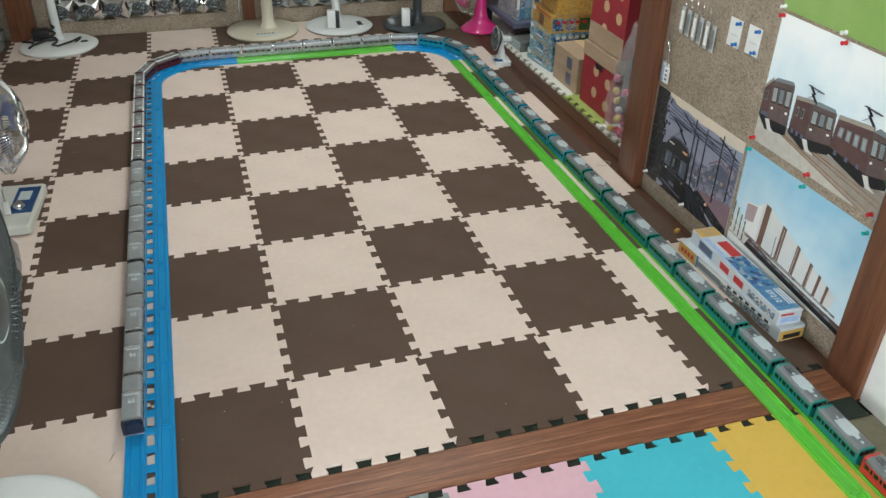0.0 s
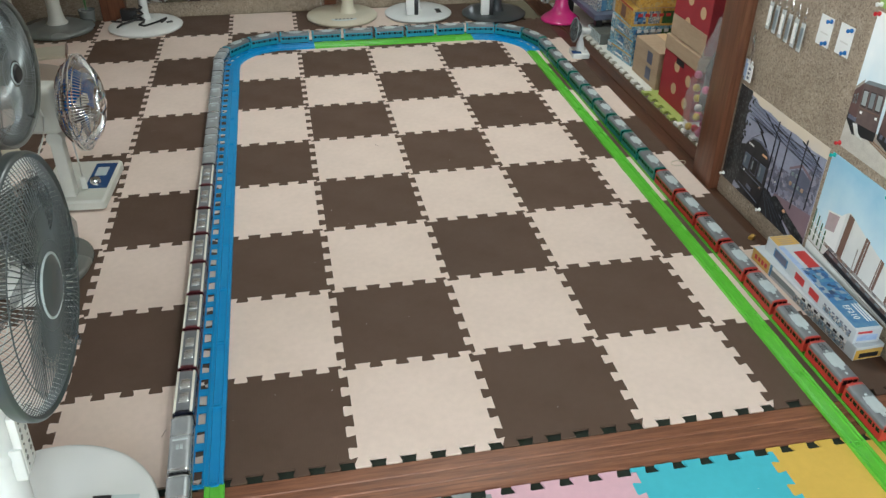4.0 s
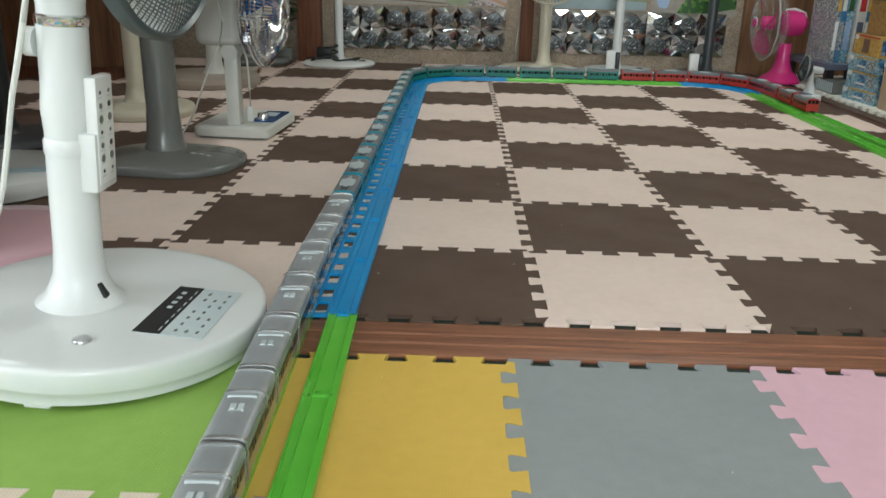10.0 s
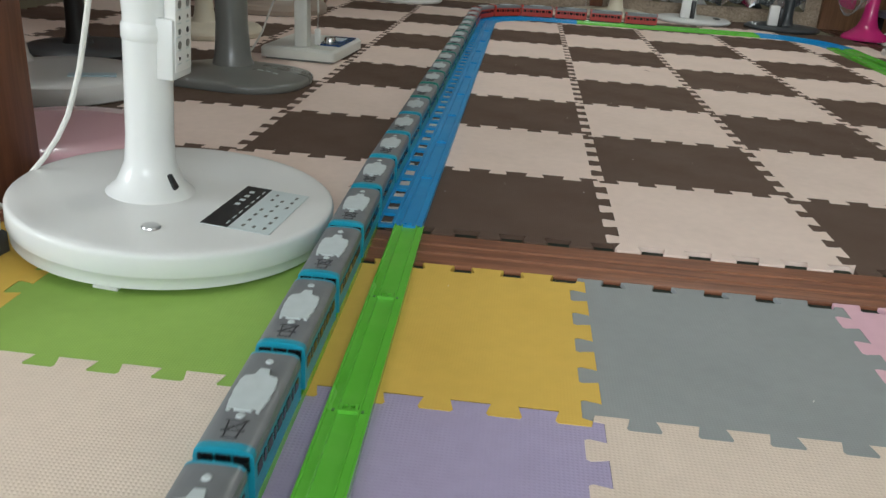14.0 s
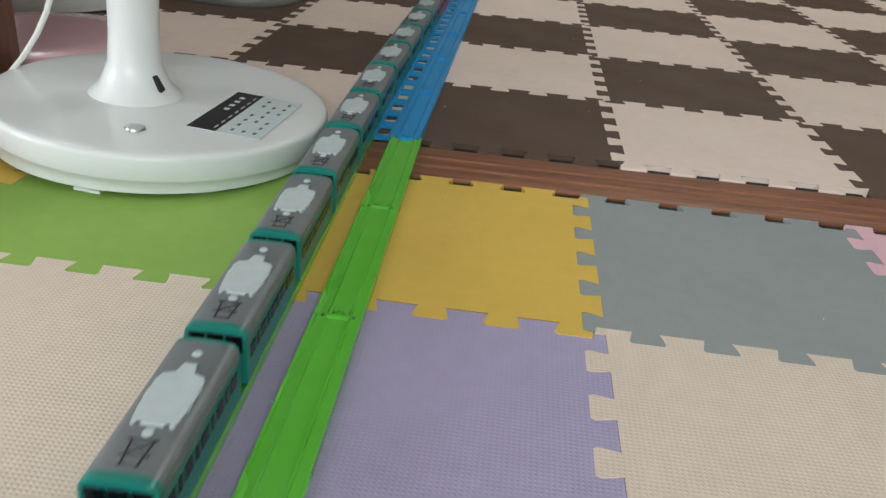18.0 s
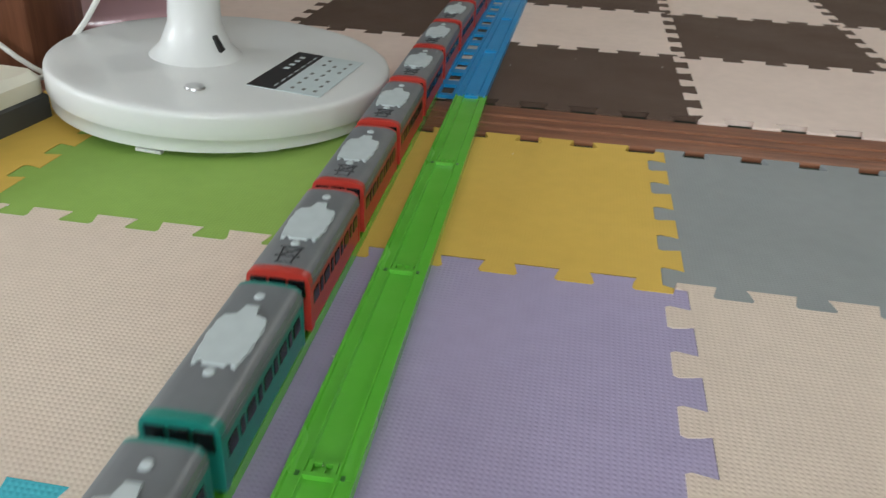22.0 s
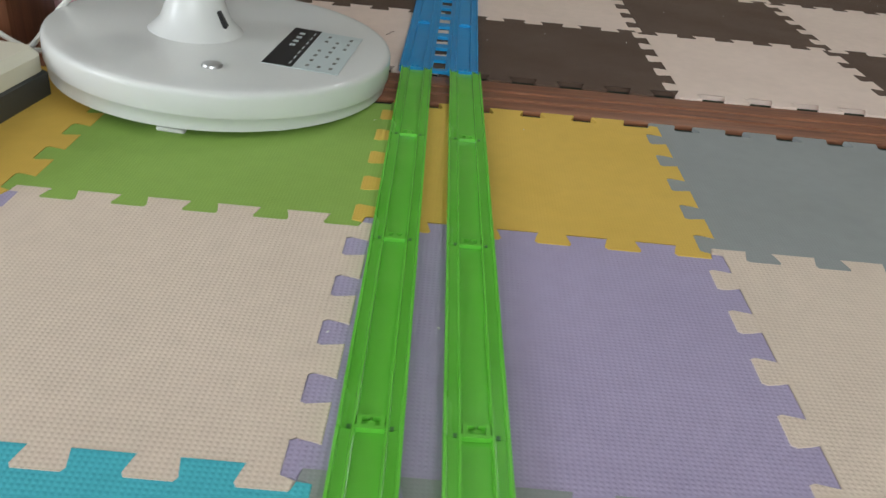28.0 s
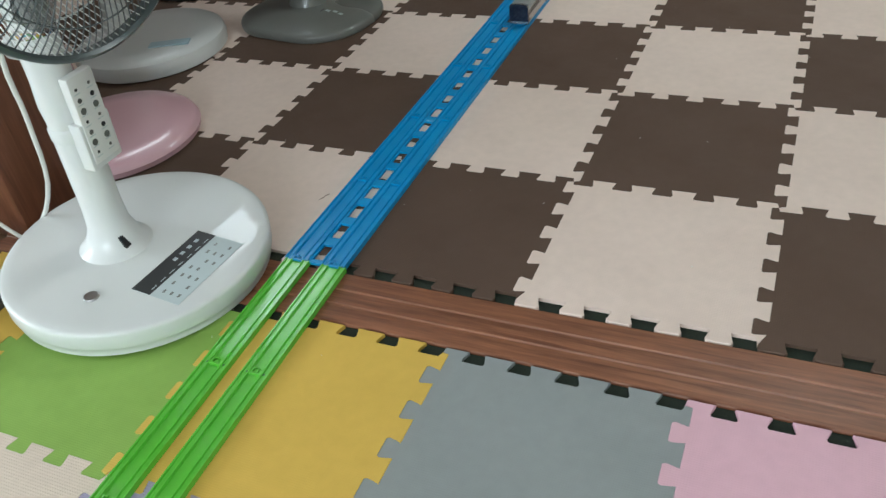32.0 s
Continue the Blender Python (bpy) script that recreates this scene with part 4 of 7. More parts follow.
def fan_head(parent, m, r, wire_front, wire_back, rim, blade_mat, body_mat, count=84, depth=0.05, blade_n=5, hub_mat=None, back=0.075, cap=0.035, rim_d=0.012, rim_back=0.012, wire=0.00085, bend=2.6):
    head = part("head", lathe([(0, -0.17), (0.028, -0.168), (0.048, -0.15), (0.055, -0.11), (0.055, -0.078), (0.04, -0.07), (0, -0.07)], 32), body_mat, parent)
    for v in head.data.vertices:
        v.co = (v.co.z, v.co.y, -v.co.x)
    head.matrix_local = m
    s = r / 0.19
    tagged(part("front_guard", cage_half(r * 0.98, depth, 0.03, count, wire, 1, bend=bend), wire_front, head), kind="stuff")
    tagged(part("rear_guard", cage_half(r * 0.98, back, 0.05, count, wire, -1), wire_back, head), kind="stuff")
    band = bmesh.new()
    prof = [(r, -rim_back), (r + 0.004, -rim_back + 0.003), (r + 0.005, 0.0), (r + 0.004, rim_d - 0.003), (r, rim_d), (r - 0.004, rim_d - 0.004), (r - 0.004, -rim_back + 0.004), (r, -rim_back)]
    lathe([(a, b) for a, b in prof], 72, band)
    for v in band.verts:
        v.co = (v.co.z, v.co.y, -v.co.x)
    part("rim", band, rim, head)
    capb = lathe([(0, depth + 0.008), (cap * 0.7, depth + 0.007), (cap, depth + 0.001), (cap, depth - 0.004), (0, depth - 0.004)], 32)
    for v in capb.verts:
        v.co = (v.co.z, v.co.y, -v.co.x)
    part("centre_cap", capb, hub_mat or body_mat, head)
    part("cap_ring", tube(ring_pts(cap, depth + 0.001, 40), 0.0022, 6, closed=True), M_PANEL_GREY, head)
    for f in (0.35, 0.62, 0.82):
        part("guard_ring", tube(ring_pts(r * f, depth * (1 - f ** bend)), 0.0011, 4, closed=True), wire_front, head)
        part("guard_ring", tube(ring_pts(r * f, -back * (1 - f ** 2.6)), 0.0011, 4, closed=True), wire_back, head)
    hub = lathe([(0, 0.022), (0.02, 0.02), (0.028, 0.01), (0.03, -0.03), (0, -0.03)], 24)
    for v in hub.verts:
        v.co = (v.co.z, v.co.y, -v.co.x)
    part("hub", hub, body_mat, head)
    for bm in blades(r * 0.86, 0.03, blade_n, 0.42):
        part("blade", bm, blade_mat, head)
    return head


def round_base(parent, r, h, mat, slope=0.35, sx=1.0, sy=1.0):
    return part("base", lathe([(0, h), (r * (1 - slope), h - 0.001), (r * 0.93, h - 0.004), (r * 0.975, h - 0.009), (r, h * 0.45), (r * 0.985, h * 0.28), (r * 0.985, 0.004), (r * 0.95, 0.0), (0, 0.0)], 72, sx=sx, sy=sy), mat, parent)


def pole(parent, x, y, z0, z1, r, mat, flare=1.8, name="pole"):
    return part(name, lathe([(r * flare, z0), (r * (1 + (flare - 1) * 0.45), z0 + r * 0.5), (r * 1.08, z0 + r * 1.4), (r, z0 + r * 2.6), (r, z1), (0, z1)], 32, at=(x, y)), mat, parent)


def white_fan():
    f = thing("pedestal_fan", pose(-0.246, -0.070, 0.189 * math.sin(radians(3.2)), 0, 3.2, 0), "glossy white pedestal fan with a round base and remote", "electric fan")
    # the top leans a little, the skirt goes down to the mats all round
    base = part("base", lathe([(0, 0.0425), (0.100, 0.0422), (0.172, 0.0415), (0.1825, 0.0411), (0.1856, 0.0403), (0.1876, 0.0388), (0.1886, 0.0368), (0.1890, 0.0340), (0.1890, 0.0150), (0.1884, 0.0138),
                               (0.1868, 0.0130), (0.1858, 0.0118), (0.1854, 0.0040), (0.1800, 0.0), (0, 0.0)], 112), M_WHITE, f)
    lean, lift = radians(3.2), 0.189 * math.sin(radians(3.2))
    for v in base.data.vertices:
        if v.co.z < 0.0125:
            v.co.z = 0.25 * (v.co.x * math.sin(lean) - lift + 0.0006) / math.cos(lean) + 0.35 * v.co.z
    for k in range(4):
        a = radians(-92 + 38 * k)
        fx, fy = 0.172 * math.cos(a), 0.172 * math.sin(a)
        part("foot", box(-0.014, 0.014, -0.004, 0.004, 0, 0.004, 0.001, 1), M_WHITE_MATTE, f, "", pose(fx, fy, (fx * math.sin(lean) - lift) / math.cos(lean), 0, 0, math.degrees(a) + 90))
    px, py = -0.029, -0.010
    pole(f, px, py, 0.041, 0.235, 0.0272, M_WHITE, 1.95)
    pole(f, px, py, 0.235, 0.372, 0.0266, M_WHITE, 1.0, "upper_pole")
    pole(f, px, py, 0.372, 0.52, 0.0250, M_WHITE, 1.0, "inner_pole")
    part("collar", lathe([(0.0274, 0.222), (0.0286, 0.224), (0.0286, 0.238), (0.0263, 0.242)], 32, at=(px, py)), M_WHITE, f)
    part("neck", box(px - 0.03, px + 0.05, py - 0.03, py + 0.03, 0.49, 0.56, 0.012, 3), M_WHITE, f)
    # control panel on the base
    panel = part("control_panel", box(-0.0405, 0.0405, -0.069, 0.069, 0, 0.0007), M_PANEL_GREY, f, "pale grey control panel", pose(0.1065, -0.021, 0.0420, 0, 0, -4))
    part("display", box(-0.0405, -0.0085, -0.069, 0.069, 0.0007, 0.0010), M_BLACK, panel, "black display strip")
    for i in range(7):
        for j in range(3):
            if (i * 2 + j) % 5 != 3:
                part("key_mark", box(0.003 + j * 0.0125, 0.0065 + j * 0.0125, -0.058 + i * 0.018, -0.0515 + i * 0.018, 0.0007, 0.0009), M_GREY_P, panel)
        part("display_mark", box(-0.014, -0.0125, -0.060 + i * 0.018, -0.050 + i * 0.018, 0.0010, 0.0012), M_PANEL_GREY, panel)
    for i in range(4):
        part("display_mark", box(-0.030, -0.024, 0.0 + i * 0.015, 0.007 + i * 0.015, 0.0010, 0.0012), M_PANEL_GREY, panel)
    part("button", lathe([(0, 0.0045), (0.0095, 0.004), (0.0105, 0.002), (0.0105, 0)], 28), M_STEEL, f, "", pose(0.019, -0.118, 0.0405))
    part("maker_mark", box(-0.0018, 0.0018, -0.012, 0.012, 0, 0.0005), M_GREY_P, f, "", pose(0.048, -0.010, 0.0418, 0, 0, 0))
    for k in (-1, 1):
        part("badge", box(-0.004, 0.004, -0.003, 0.003, 0, 0.0005), M_GREY_P, f, "", pose(0.158 + 0.006 * k, -0.030 + 0.002 * k, 0.0395))
    to_fan = pose(-0.246, -0.070, lift, 0, 3.2, 0).inverted()
    cord = [(-0.262, -0.100, 0.50), (-0.264, -0.112, 0.44), (-0.278, -0.116, 0.38), (-0.297, -0.108, 0.329), (-0.309, -0.100, 0.304), (-0.320, -0.092, 0.277), (-0.329, -0.087, 0.250), (-0.338, -0.083, 0.222), (-0.348, -0.078, 0.193),
            (-0.361, -0.072, 0.164), (-0.374, -0.069, 0.134), (-0.391, -0.067, 0.106), (-0.413, -0.064, 0.078), (-0.440, -0.060, 0.050), (-0.460, -0.056, 0.026), (-0.474, -0.058, 0.010), (-0.484, -0.068, 0.0045), (-0.488, -0.084, 0.004)]
    part("power_cord", tube([to_fan @ Vector(p) for p in cord], 0.0034, 8), M_CORD_W, f)
    part("height_knob", lathe([(0, 0), (0.016, 0.0), (0.016, 0.012), (0, 0.013)], 24), M_WHITE, f, "", pose(px - 0.024, py - 0.008, 0.345, 0, -90, 0))
    part("chrome_ring", lathe([(0.0268, 0.364), (0.0280, 0.366), (0.0280, 0.374), (0.0252, 0.376)], 32, at=(px, py)), M_CHROME, f)
    part("cable_slot", box(-0.003, 0.003, -0.012, 0.012, 0, 0.02, 0.001, 1), M_BLACK, f, "", pose(px + 0.036, py - 0.006, 0.052, 0, -25, 0))
    rem = part("remote_holder", box(-0.012, 0.0085, -0.0300, 0.0240, 0.182, 0.250, 0.003, 2), M_WHITE, f)
    part("remote_control", box(-0.004, 0.0102, -0.0250, 0.0200, 0.190, 0.312, 0.003, 2), M_WHITE_MATTE, rem, "white remote control")
    fan_head(f, pose(px + 0.114, py, 0.547, 0, -1, -2), 0.185, M_WIRE_D, M_WIRE_W, M_GREY_RIM, M_SMOKE, M_WHITE, count=110, depth=0.018, blade_n=5, hub_mat=M_GREY_RIM, back=0.105, cap=0.046, rim_d=0.006, rim_back=0.018, bend=5.5)
    for i in range(2):
        for j in range(7):
            w = 0.0022 + 0.0012 * ((i * 3 + j * 2) % 3)
            y, z = -0.0155 + i * 0.0225, 0.206 + j * 0.0148
            part("remote_key", lathe([(0, 0.0008), (w, 0.0007), (w, 0)], 12), M_GREY_P if (i + j) % 3 else M_BLACK, rem, "", Matrix.Translation((0.0101, y, z)) @ Matrix.Rotation(math.pi / 2, 4, "Y"))
            part("key_caption", box(0.0101, 0.0105, y - 0.005, y + 0.005, z - 0.0062, z - 0.0052), M_PANEL_GREY, rem)
    return f


def plain_fan(name, x, y, r, h, mat, pole_mat, pole_r, top, label, head=None, turn=0, off=(0, 0), panel=True, sx=1.0, sy=1.0):
    f = thing(name, pose(x, y, 0, 0, 0, turn), label, "electric fan")
    round_base(f, r, h, mat, sx=sx, sy=sy)
    pole(f, off[0], off[1], h - 0.001, top, pole_r, pole_mat, 1.6)
    if panel:
        pl = part("control_panel", lathe([(0, 0.002), (0.06, 0.002), (0.062, 0)], 32, sy=0.4), M_PANEL_GREY, f, "", pose(r * 0.62 * math.cos(radians(-90 - turn)), r * 0.62 * math.sin(radians(-90 - turn)), h - 0.003, 0, 0, -turn))
        for k in range(5):
            part("key", lathe([(0, 0.003), (0.006, 0.003), (0.006, 0)], 12), M_GREY_P, pl, "", pose(-0.036 + 0.018 * k, 0, 0.001))
    if head:
        part("neck", box(off[0] - 0.03, off[0] + 0.03, off[1] - 0.03, off[1] + 0.03, top - 0.02, top + 0.05, 0.01, 2), pole_mat, f)
        fan_head(f, pose(off[0] + 0.13, off[1], top + 0.03), **head)
    return f


def grey_fan():
    f = thing("pedestal_fan", pose(-0.485, 0.845, 0, 0, 0, -8), "grey pedestal fan with a rounded rectangular base", "electric fan")
    bm = bmesh.new()
    rings = [[bm.verts.new((x * k, y * k, z)) for x, y in rounded_rect(0.336, 0.276, 0.118, 12)] for k, z in ((0.985, 0.0), (0.998, 0.003), (1.0, 0.006), (1.0, 0.0125), (0.993, 0.0155), (0.978, 0.0178), (0.950, 0.0195), (0.80, 0.0245), (0.60, 0.0290), (0.40, 0.0325))]
    for p, q in zip(rings, rings[1:]):
        for k in range(len(p)):
            bm.faces.new((p[k], p[(k + 1) % len(p)], q[(k + 1) % len(p)], q[k]))
    bm.faces.new(rings[0][::-1])
    bm.faces.new(rings[-1])
    part("base", bm, M_GREY_P, f)
    pole(f, -0.02, 0.02, 0.030, 0.40, 0.036, M_GREY_P, 1.35)
    pl = part("control_panel", lathe([(0, 0.003), (0.035, 0.003), (0.038, 0)], 32, sy=0.7), M_BLACK, f, "dark oval control panel", pose(0.085, -0.02, 0.0262, 0, 6, 0))
    for k in range(3):
        part("key", box(-0.006, 0.006, -0.004, 0.004, 0.003, 0.0045), M_PANEL_GREY, pl, "", pose(-0.018 + 0.018 * k, 0.004 * (k % 2), 0))
    part("neck", box(-0.05, 0.03, -0.01, 0.05, 0.38, 0.47, 0.012, 3), M_GREY_P, f)
    fan_head(f, pose(0.08, 0.02, 0.53), 0.17, M_WIRE_G, M_WIRE_G, M_GREY_P, M_SMOKE, M_GREY_P, count=104, depth=0.03, hub_mat=M_BLACK, cap=0.024, rim_d=0.012, rim_back=0.045)
    return f


def retro_fan():
    f = thing("desk_fan", pose(-0.425, 1.265, 0, 0, 0, -4), "old pale grey desk fan with clear blue blades", "electric fan")
    part("base", prism([(x + 0.011, y) for x, y in rounded_rect(0.203, 0.27, 0.012, 4)], 0.006, 0.034, 0.006), M_OLDWHITE, f)
    part("base_foot", prism([(x + 0.011, y) for x, y in rounded_rect(0.185, 0.25, 0.012, 4)], 0.0, 0.007), M_GREY_P, f)
    pn = part("control_panel", box(-0.032, 0.032, -0.075, 0.085, 0, 0.004, 0.001, 1), M_PANEL_BLUE, f, "blue control panel", pose(0.072, 0.02, 0.0335))
    part("knob", lathe([(0, 0.018), (0.013, 0.017), (0.016, 0.010), (0.016, 0.0)], 24), M_CHROME, pn, "chrome knob", pose(-0.004, -0.05, 0.004))
    part("label_plate", box(-0.02, 0.014, 0.0, 0.055, 0.004, 0.0052), M_PANEL_GREY, pn)
    part("arm", box(-0.018, 0.018, -0.018, 0.018, 0.030, 0.225, 0.005, 2), M_OLDWHITE, f, "", pose(0.010, -0.085, 0))
    part("yoke", lathe([(0, -0.022), (0.022, -0.022), (0.022, 0.022), (0, 0.022)], 24), M_OLDWHITE, f, "", pose(0.010, -0.085, 0.222, 90, 0, 0))
    part("motor", box(-0.085, 0.035, -0.048, 0.048, 0.238, 0.372, 0.022, 3), M_OLDWHITE, f, "", pose(0.008, -0.072, 0, 0, 0, -2))
    head = part("head", lathe([(0, 0.0), (0.02, 0.0), (0.02, 0.02), (0, 0.02)], 24), M_OLDWHITE, f, "", pose(0.100, -0.080, 0.318, 0, 0, 0))
    tagged(part("front_guard", cage_half(0.131, 0.052, 0.035, 84, 0.0012, 1, bend=2.4), M_CHROME, head), kind="stuff")
    tagged(part("rear_guard", cage_half(0.131, 0.052, 0.035, 84, 0.0012, -1, bend=3.0), M_CHROME, head), kind="stuff")
    for rr, x in ((0.132, 0.005), (0.132, -0.006), (0.096, 0.0275), (0.045, 0.048), (0.10, -0.029), (0.119, 0.012), (0.119, -0.014)):
        part("guard_ring", tube(ring_pts(rr, x), 0.0022, 6, closed=True), M_CHROME, head)
    cp = lathe([(0, 0.064), (0.02, 0.063), (0.036, 0.056), (0.036, 0.046), (0, 0.046)], 32)
    for v in cp.verts:
        v.co = (v.co.z, v.co.y, -v.co.x)
    part("centre_cap", cp, M_CHROME, head, "chrome centre cap")
    for bm in blades(0.104, 0.028, 3, 0.75):
        part("blade", bm, M_BLUE_BLADE, head, "clear blue blade")
    part("power_cord", tube([(-0.015, -0.115, 0.37), (0.005, -0.125, 0.30), (-0.010, -0.120, 0.24), (-0.055, -0.120, 0.15), (-0.085, -0.125, 0.07), (-0.105, -0.140, 0.03), (-0.122, -0.150, 0.004)], 0.0028, 6), M_CORD_W, f)
    part("power_cord", tube([(0.030, -0.070, 0.25), (0.042, -0.062, 0.2), (0.044, -0.058, 0.12), (0.043, -0.060, 0.075)], 0.0028, 6), M_CORD_W, f)
    part("plug", box(-0.008, 0.008, -0.006, 0.006, 0.036, 0.078, 0.003, 1), M_CORD_W, f, "", pose(0.043, -0.060, 0))
    return f


def pink_fan():
    f = thing("desk_fan", pose(1.578, 2.665, 0, 0, 0, 180), "bright pink desk fan with a flared base", "electric fan")
    part("base", lathe([(0.094, 0), (0.094, 0.008), (0.083, 0.020), (0.060, 0.035), (0.042, 0.052), (0.033, 0.078), (0.028, 0.11), (0.026, 0.165), (0, 0.165)], 48), M_PINK, f)
    fan_head(f, pose(0.096, 0, 0.248), 0.155, M_CLEAR, M_CLEAR, M_CLEAR, M_PINK_BLADE, M_PINK, count=36, depth=0.045, blade_n=3, hub_mat=M_PINK, cap=0.022, rim_d=0.004, rim_back=0.004, wire=0.0006)
    part("handle", tube([(0.02, 0, 0.302), (-0.02, 0, 0.308), (-0.065, 0, 0.292), (-0.080, 0, 0.25)], 0.005, 8), M_WHITE, f)
    return f


def small_fan():
    f = thing("desk_fan", pose(1.505, 2.17, 0, 0, 0, 172), "small white desk fan with a grey mesh head", "electric fan")
    part("base", prism(rounded_rect(0.075, 0.10, 0.012, 4), 0, 0.022, 0.005), M_WHITE, f)
    part("switch_plate", box(-0.02, 0.02, -0.018, 0.018, 0, 0.002), M_PANEL_BLUE, f, "", pose(0.020, 0.028, 0.022))
    part("stem", lathe([(0.024, 0.020), (0.019, 0.035), (0.015, 0.055), (0.010, 0.07), (0.009, 0.10), (0, 0.10)], 24), M_WHITE, f)
    head = part("head", lathe([(0, -0.070), (0.012, -0.069), (0.014, -0.064), (0.014, -0.035), (0.017, -0.028), (0, -0.022)], 24), M_WHITE, f)
    for v in head.data.vertices:
        v.co = (v.co.z, v.co.y, -v.co.x)
    head.matrix_local = pose(0.030, 0, 0.112, 0, -6, 4)
    tagged(part("front_guard", cage_half(0.049, 0.014, 0.013, 40, 0.0010, 1), M_WIRE_D, head), kind="stuff")
    tagged(part("rear_guard", cage_half(0.049, 0.026, 0.015, 52, 0.0012, -1, bend=1.6), M_WIRE_D, head), kind="stuff")
    part("rim", tube(ring_pts(0.050, 0), 0.0034, 6, closed=True), M_WIRE_G, head)
    for rr, x in ((0.036, -0.0102), (0.024, -0.0176), (0.030, 0.010)):
        part("guard_ring", tube(ring_pts(rr, x, 40), 0.0012, 5, closed=True), M_WIRE_D, head)
    for bm in blades(0.043, 0.012, 4, 0.6):
        part("blade", bm, M_GREY_P, head)
    return f


# ---------------------------------------------------------------- photographs on the walls
def poster(name, m, w, h, paint, label, pins=()):
    """A printed sheet lying in its x-z plane, facing -y; paint draws its picture in thin layers."""
    ob = thing(name, m, label, "photograph")
    part("sheet", box(-w / 2, w / 2, -0.0006, 0.0006, -h / 2, h / 2), paint[0], ob)
    y = -0.0006
    for k, (kind, mat, pts) in enumerate(paint[1]):
        yy = y - 0.00005 * (k + 1)
        bm = bmesh.new()
        vs = [bm.verts.new((px * w - w / 2, yy, pz * h - h / 2)) for px, pz in pts]
        ve = [bm.verts.new((px * w - w / 2, y + 0.0001, pz * h - h / 2)) for px, pz in pts]
        bm.faces.new(vs)
        for i in range(len(vs)):
            j = (i + 1) % len(vs)
            bm.faces.new((vs[i], vs[j], ve[j], ve[i]))
        part(kind, bm, mat, ob)
    for px, pz, mat in pins:
        p = part("push_pin", lathe([(0, 0.014), (0.0048, 0.0135), (0.0048, 0.011), (0.0028, 0.010), (0.0032, 0.005), (0.0055, 0.003), (0.0055, 0.001), (0, 0.0)], 14), mat, ob)
        p.matrix_local = Matrix.Translation((px * w - w / 2, y, pz * h - h / 2)) @ Matrix.Rotation(math.pi / 2, 4, "X")
    return ob


# printed colours of the photographs
def ink(name, colour, rough=0.35, second=None, scale=25.0):
    return material("print_" + name, colour, rough, second=second or tuple(c * 0.8 for c in colour), scale=scale, amount=1.2, spec=0.4)


def ink_sky(name, low, high, h):
    m = ink(name, low)
    nt = m.node_tree
    tc = nt.nodes.new("ShaderNodeTexCoord")
    sp = nt.nodes.new("ShaderNodeSeparateXYZ")
    nt.links.new(tc.outputs["Object"], sp.inputs[0])
    nz = nt.nodes.new("ShaderNodeTexNoise")
    nz.inputs["Scale"].default_value, nz.inputs["Detail"].default_value = 9.0, 5.0
    nt.links.new(tc.outputs["Object"], nz.inputs[0])
    ma = nt.nodes.new("ShaderNodeMath")
    ma.operation = "MULTIPLY_ADD"
    ma.inputs[1].default_value = h * 1.2
    nt.links.new(nz.outputs[0], ma.inputs[0])
    nt.links.new(sp.outputs["Z"], ma.inputs[2])
    mr = nt.nodes.new("ShaderNodeMapRange")
    mr.inputs[1].default_value, mr.inputs[2].default_value = 0.1 * h, 1.1 * h
    nt.links.new(ma.outputs[0], mr.inputs[0])
    mx = nt.nodes.new("ShaderNodeMix")
    mx.data_type = "RGBA"
    mx.inputs[6].default_value, mx.inputs[7].default_value = (*low, 1), (*high, 1)
    nt.links.new(mr.outputs[0], mx.inputs[0])
    nt.links.new(mx.outputs[2], nt.nodes["Principled BSDF"].inputs["Base Color"])
    return m


I_SKY = ink_sky("day_sky", (0.52, 0.72, 0.84), (0.93, 0.95, 0.95), 0.30)
I_SKY2 = ink_sky("clear_sky", (0.74, 0.87, 0.91), (0.32, 0.58, 0.76), 0.28)
I_DUSK = ink_sky("dusk_sky", (0.46, 0.46, 0.52), (0.72, 0.62, 0.50), 0.30)
I_MEADOW = ink("meadow", (0.17, 0.22, 0.10), second=(0.30, 0.32, 0.22), scale=30)
I_PANE = ink("pale_pane", (0.40, 0.44, 0.44), second=(0.24, 0.27, 0.28), scale=40)
I_FRAME = ink("dark_frame", (0.045, 0.03, 0.028))
I_GRASS = ink("grass", (0.17, 0.33, 0.06), second=(0.36, 0.50, 0.17), scale=14)
I_PALE = ink("pale", (0.72, 0.71, 0.68))
I_GRAVEL = ink("gravel", (0.42, 0.38, 0.33), second=(0.24, 0.21, 0.18), scale=300)
I_RAILS = ink("printed_track", (0.18, 0.10, 0.07))
I_MAROON = ink("maroon", (0.165, 0.118, 0.112), second=(0.085, 0.062, 0.060), scale=70)
I_GLASS = ink("glass", (0.22, 0.26, 0.28))
I_BLACK = ink("black", (0.018, 0.019, 0.023))
I_BLUEGREY = ink("bluegrey", (0.14, 0.15, 0.21), second=(0.09, 0.10, 0.15), scale=40)
I_PLUM = ink("plum", (0.25, 0.17, 0.20))
I_LAMP = ink("lamp", (0.85, 0.45, 0.25))
I_BROWN = ink("brown", (0.20, 0.11, 0.08))
I_WHITE = ink("white", (0.88, 0.88, 0.86))
I_BLUE = ink("tram_blue", (0.04, 0.20, 0.46))
I_WATER = ink("water", (0.32, 0.40, 0.42))
I_TREE = ink("foliage", (0.05, 0.14, 0.035), second=(0.02, 0.06, 0.02), scale=90)
I_HYDR = ink("hydrangea", (0.20, 0.32, 0.58), second=(0.46, 0.56, 0.72), scale=110)
I_HYDR2 = ink("hydrangea_pale", (0.42, 0.52, 0.70), second=(0.26, 0.38, 0.62), scale=140)
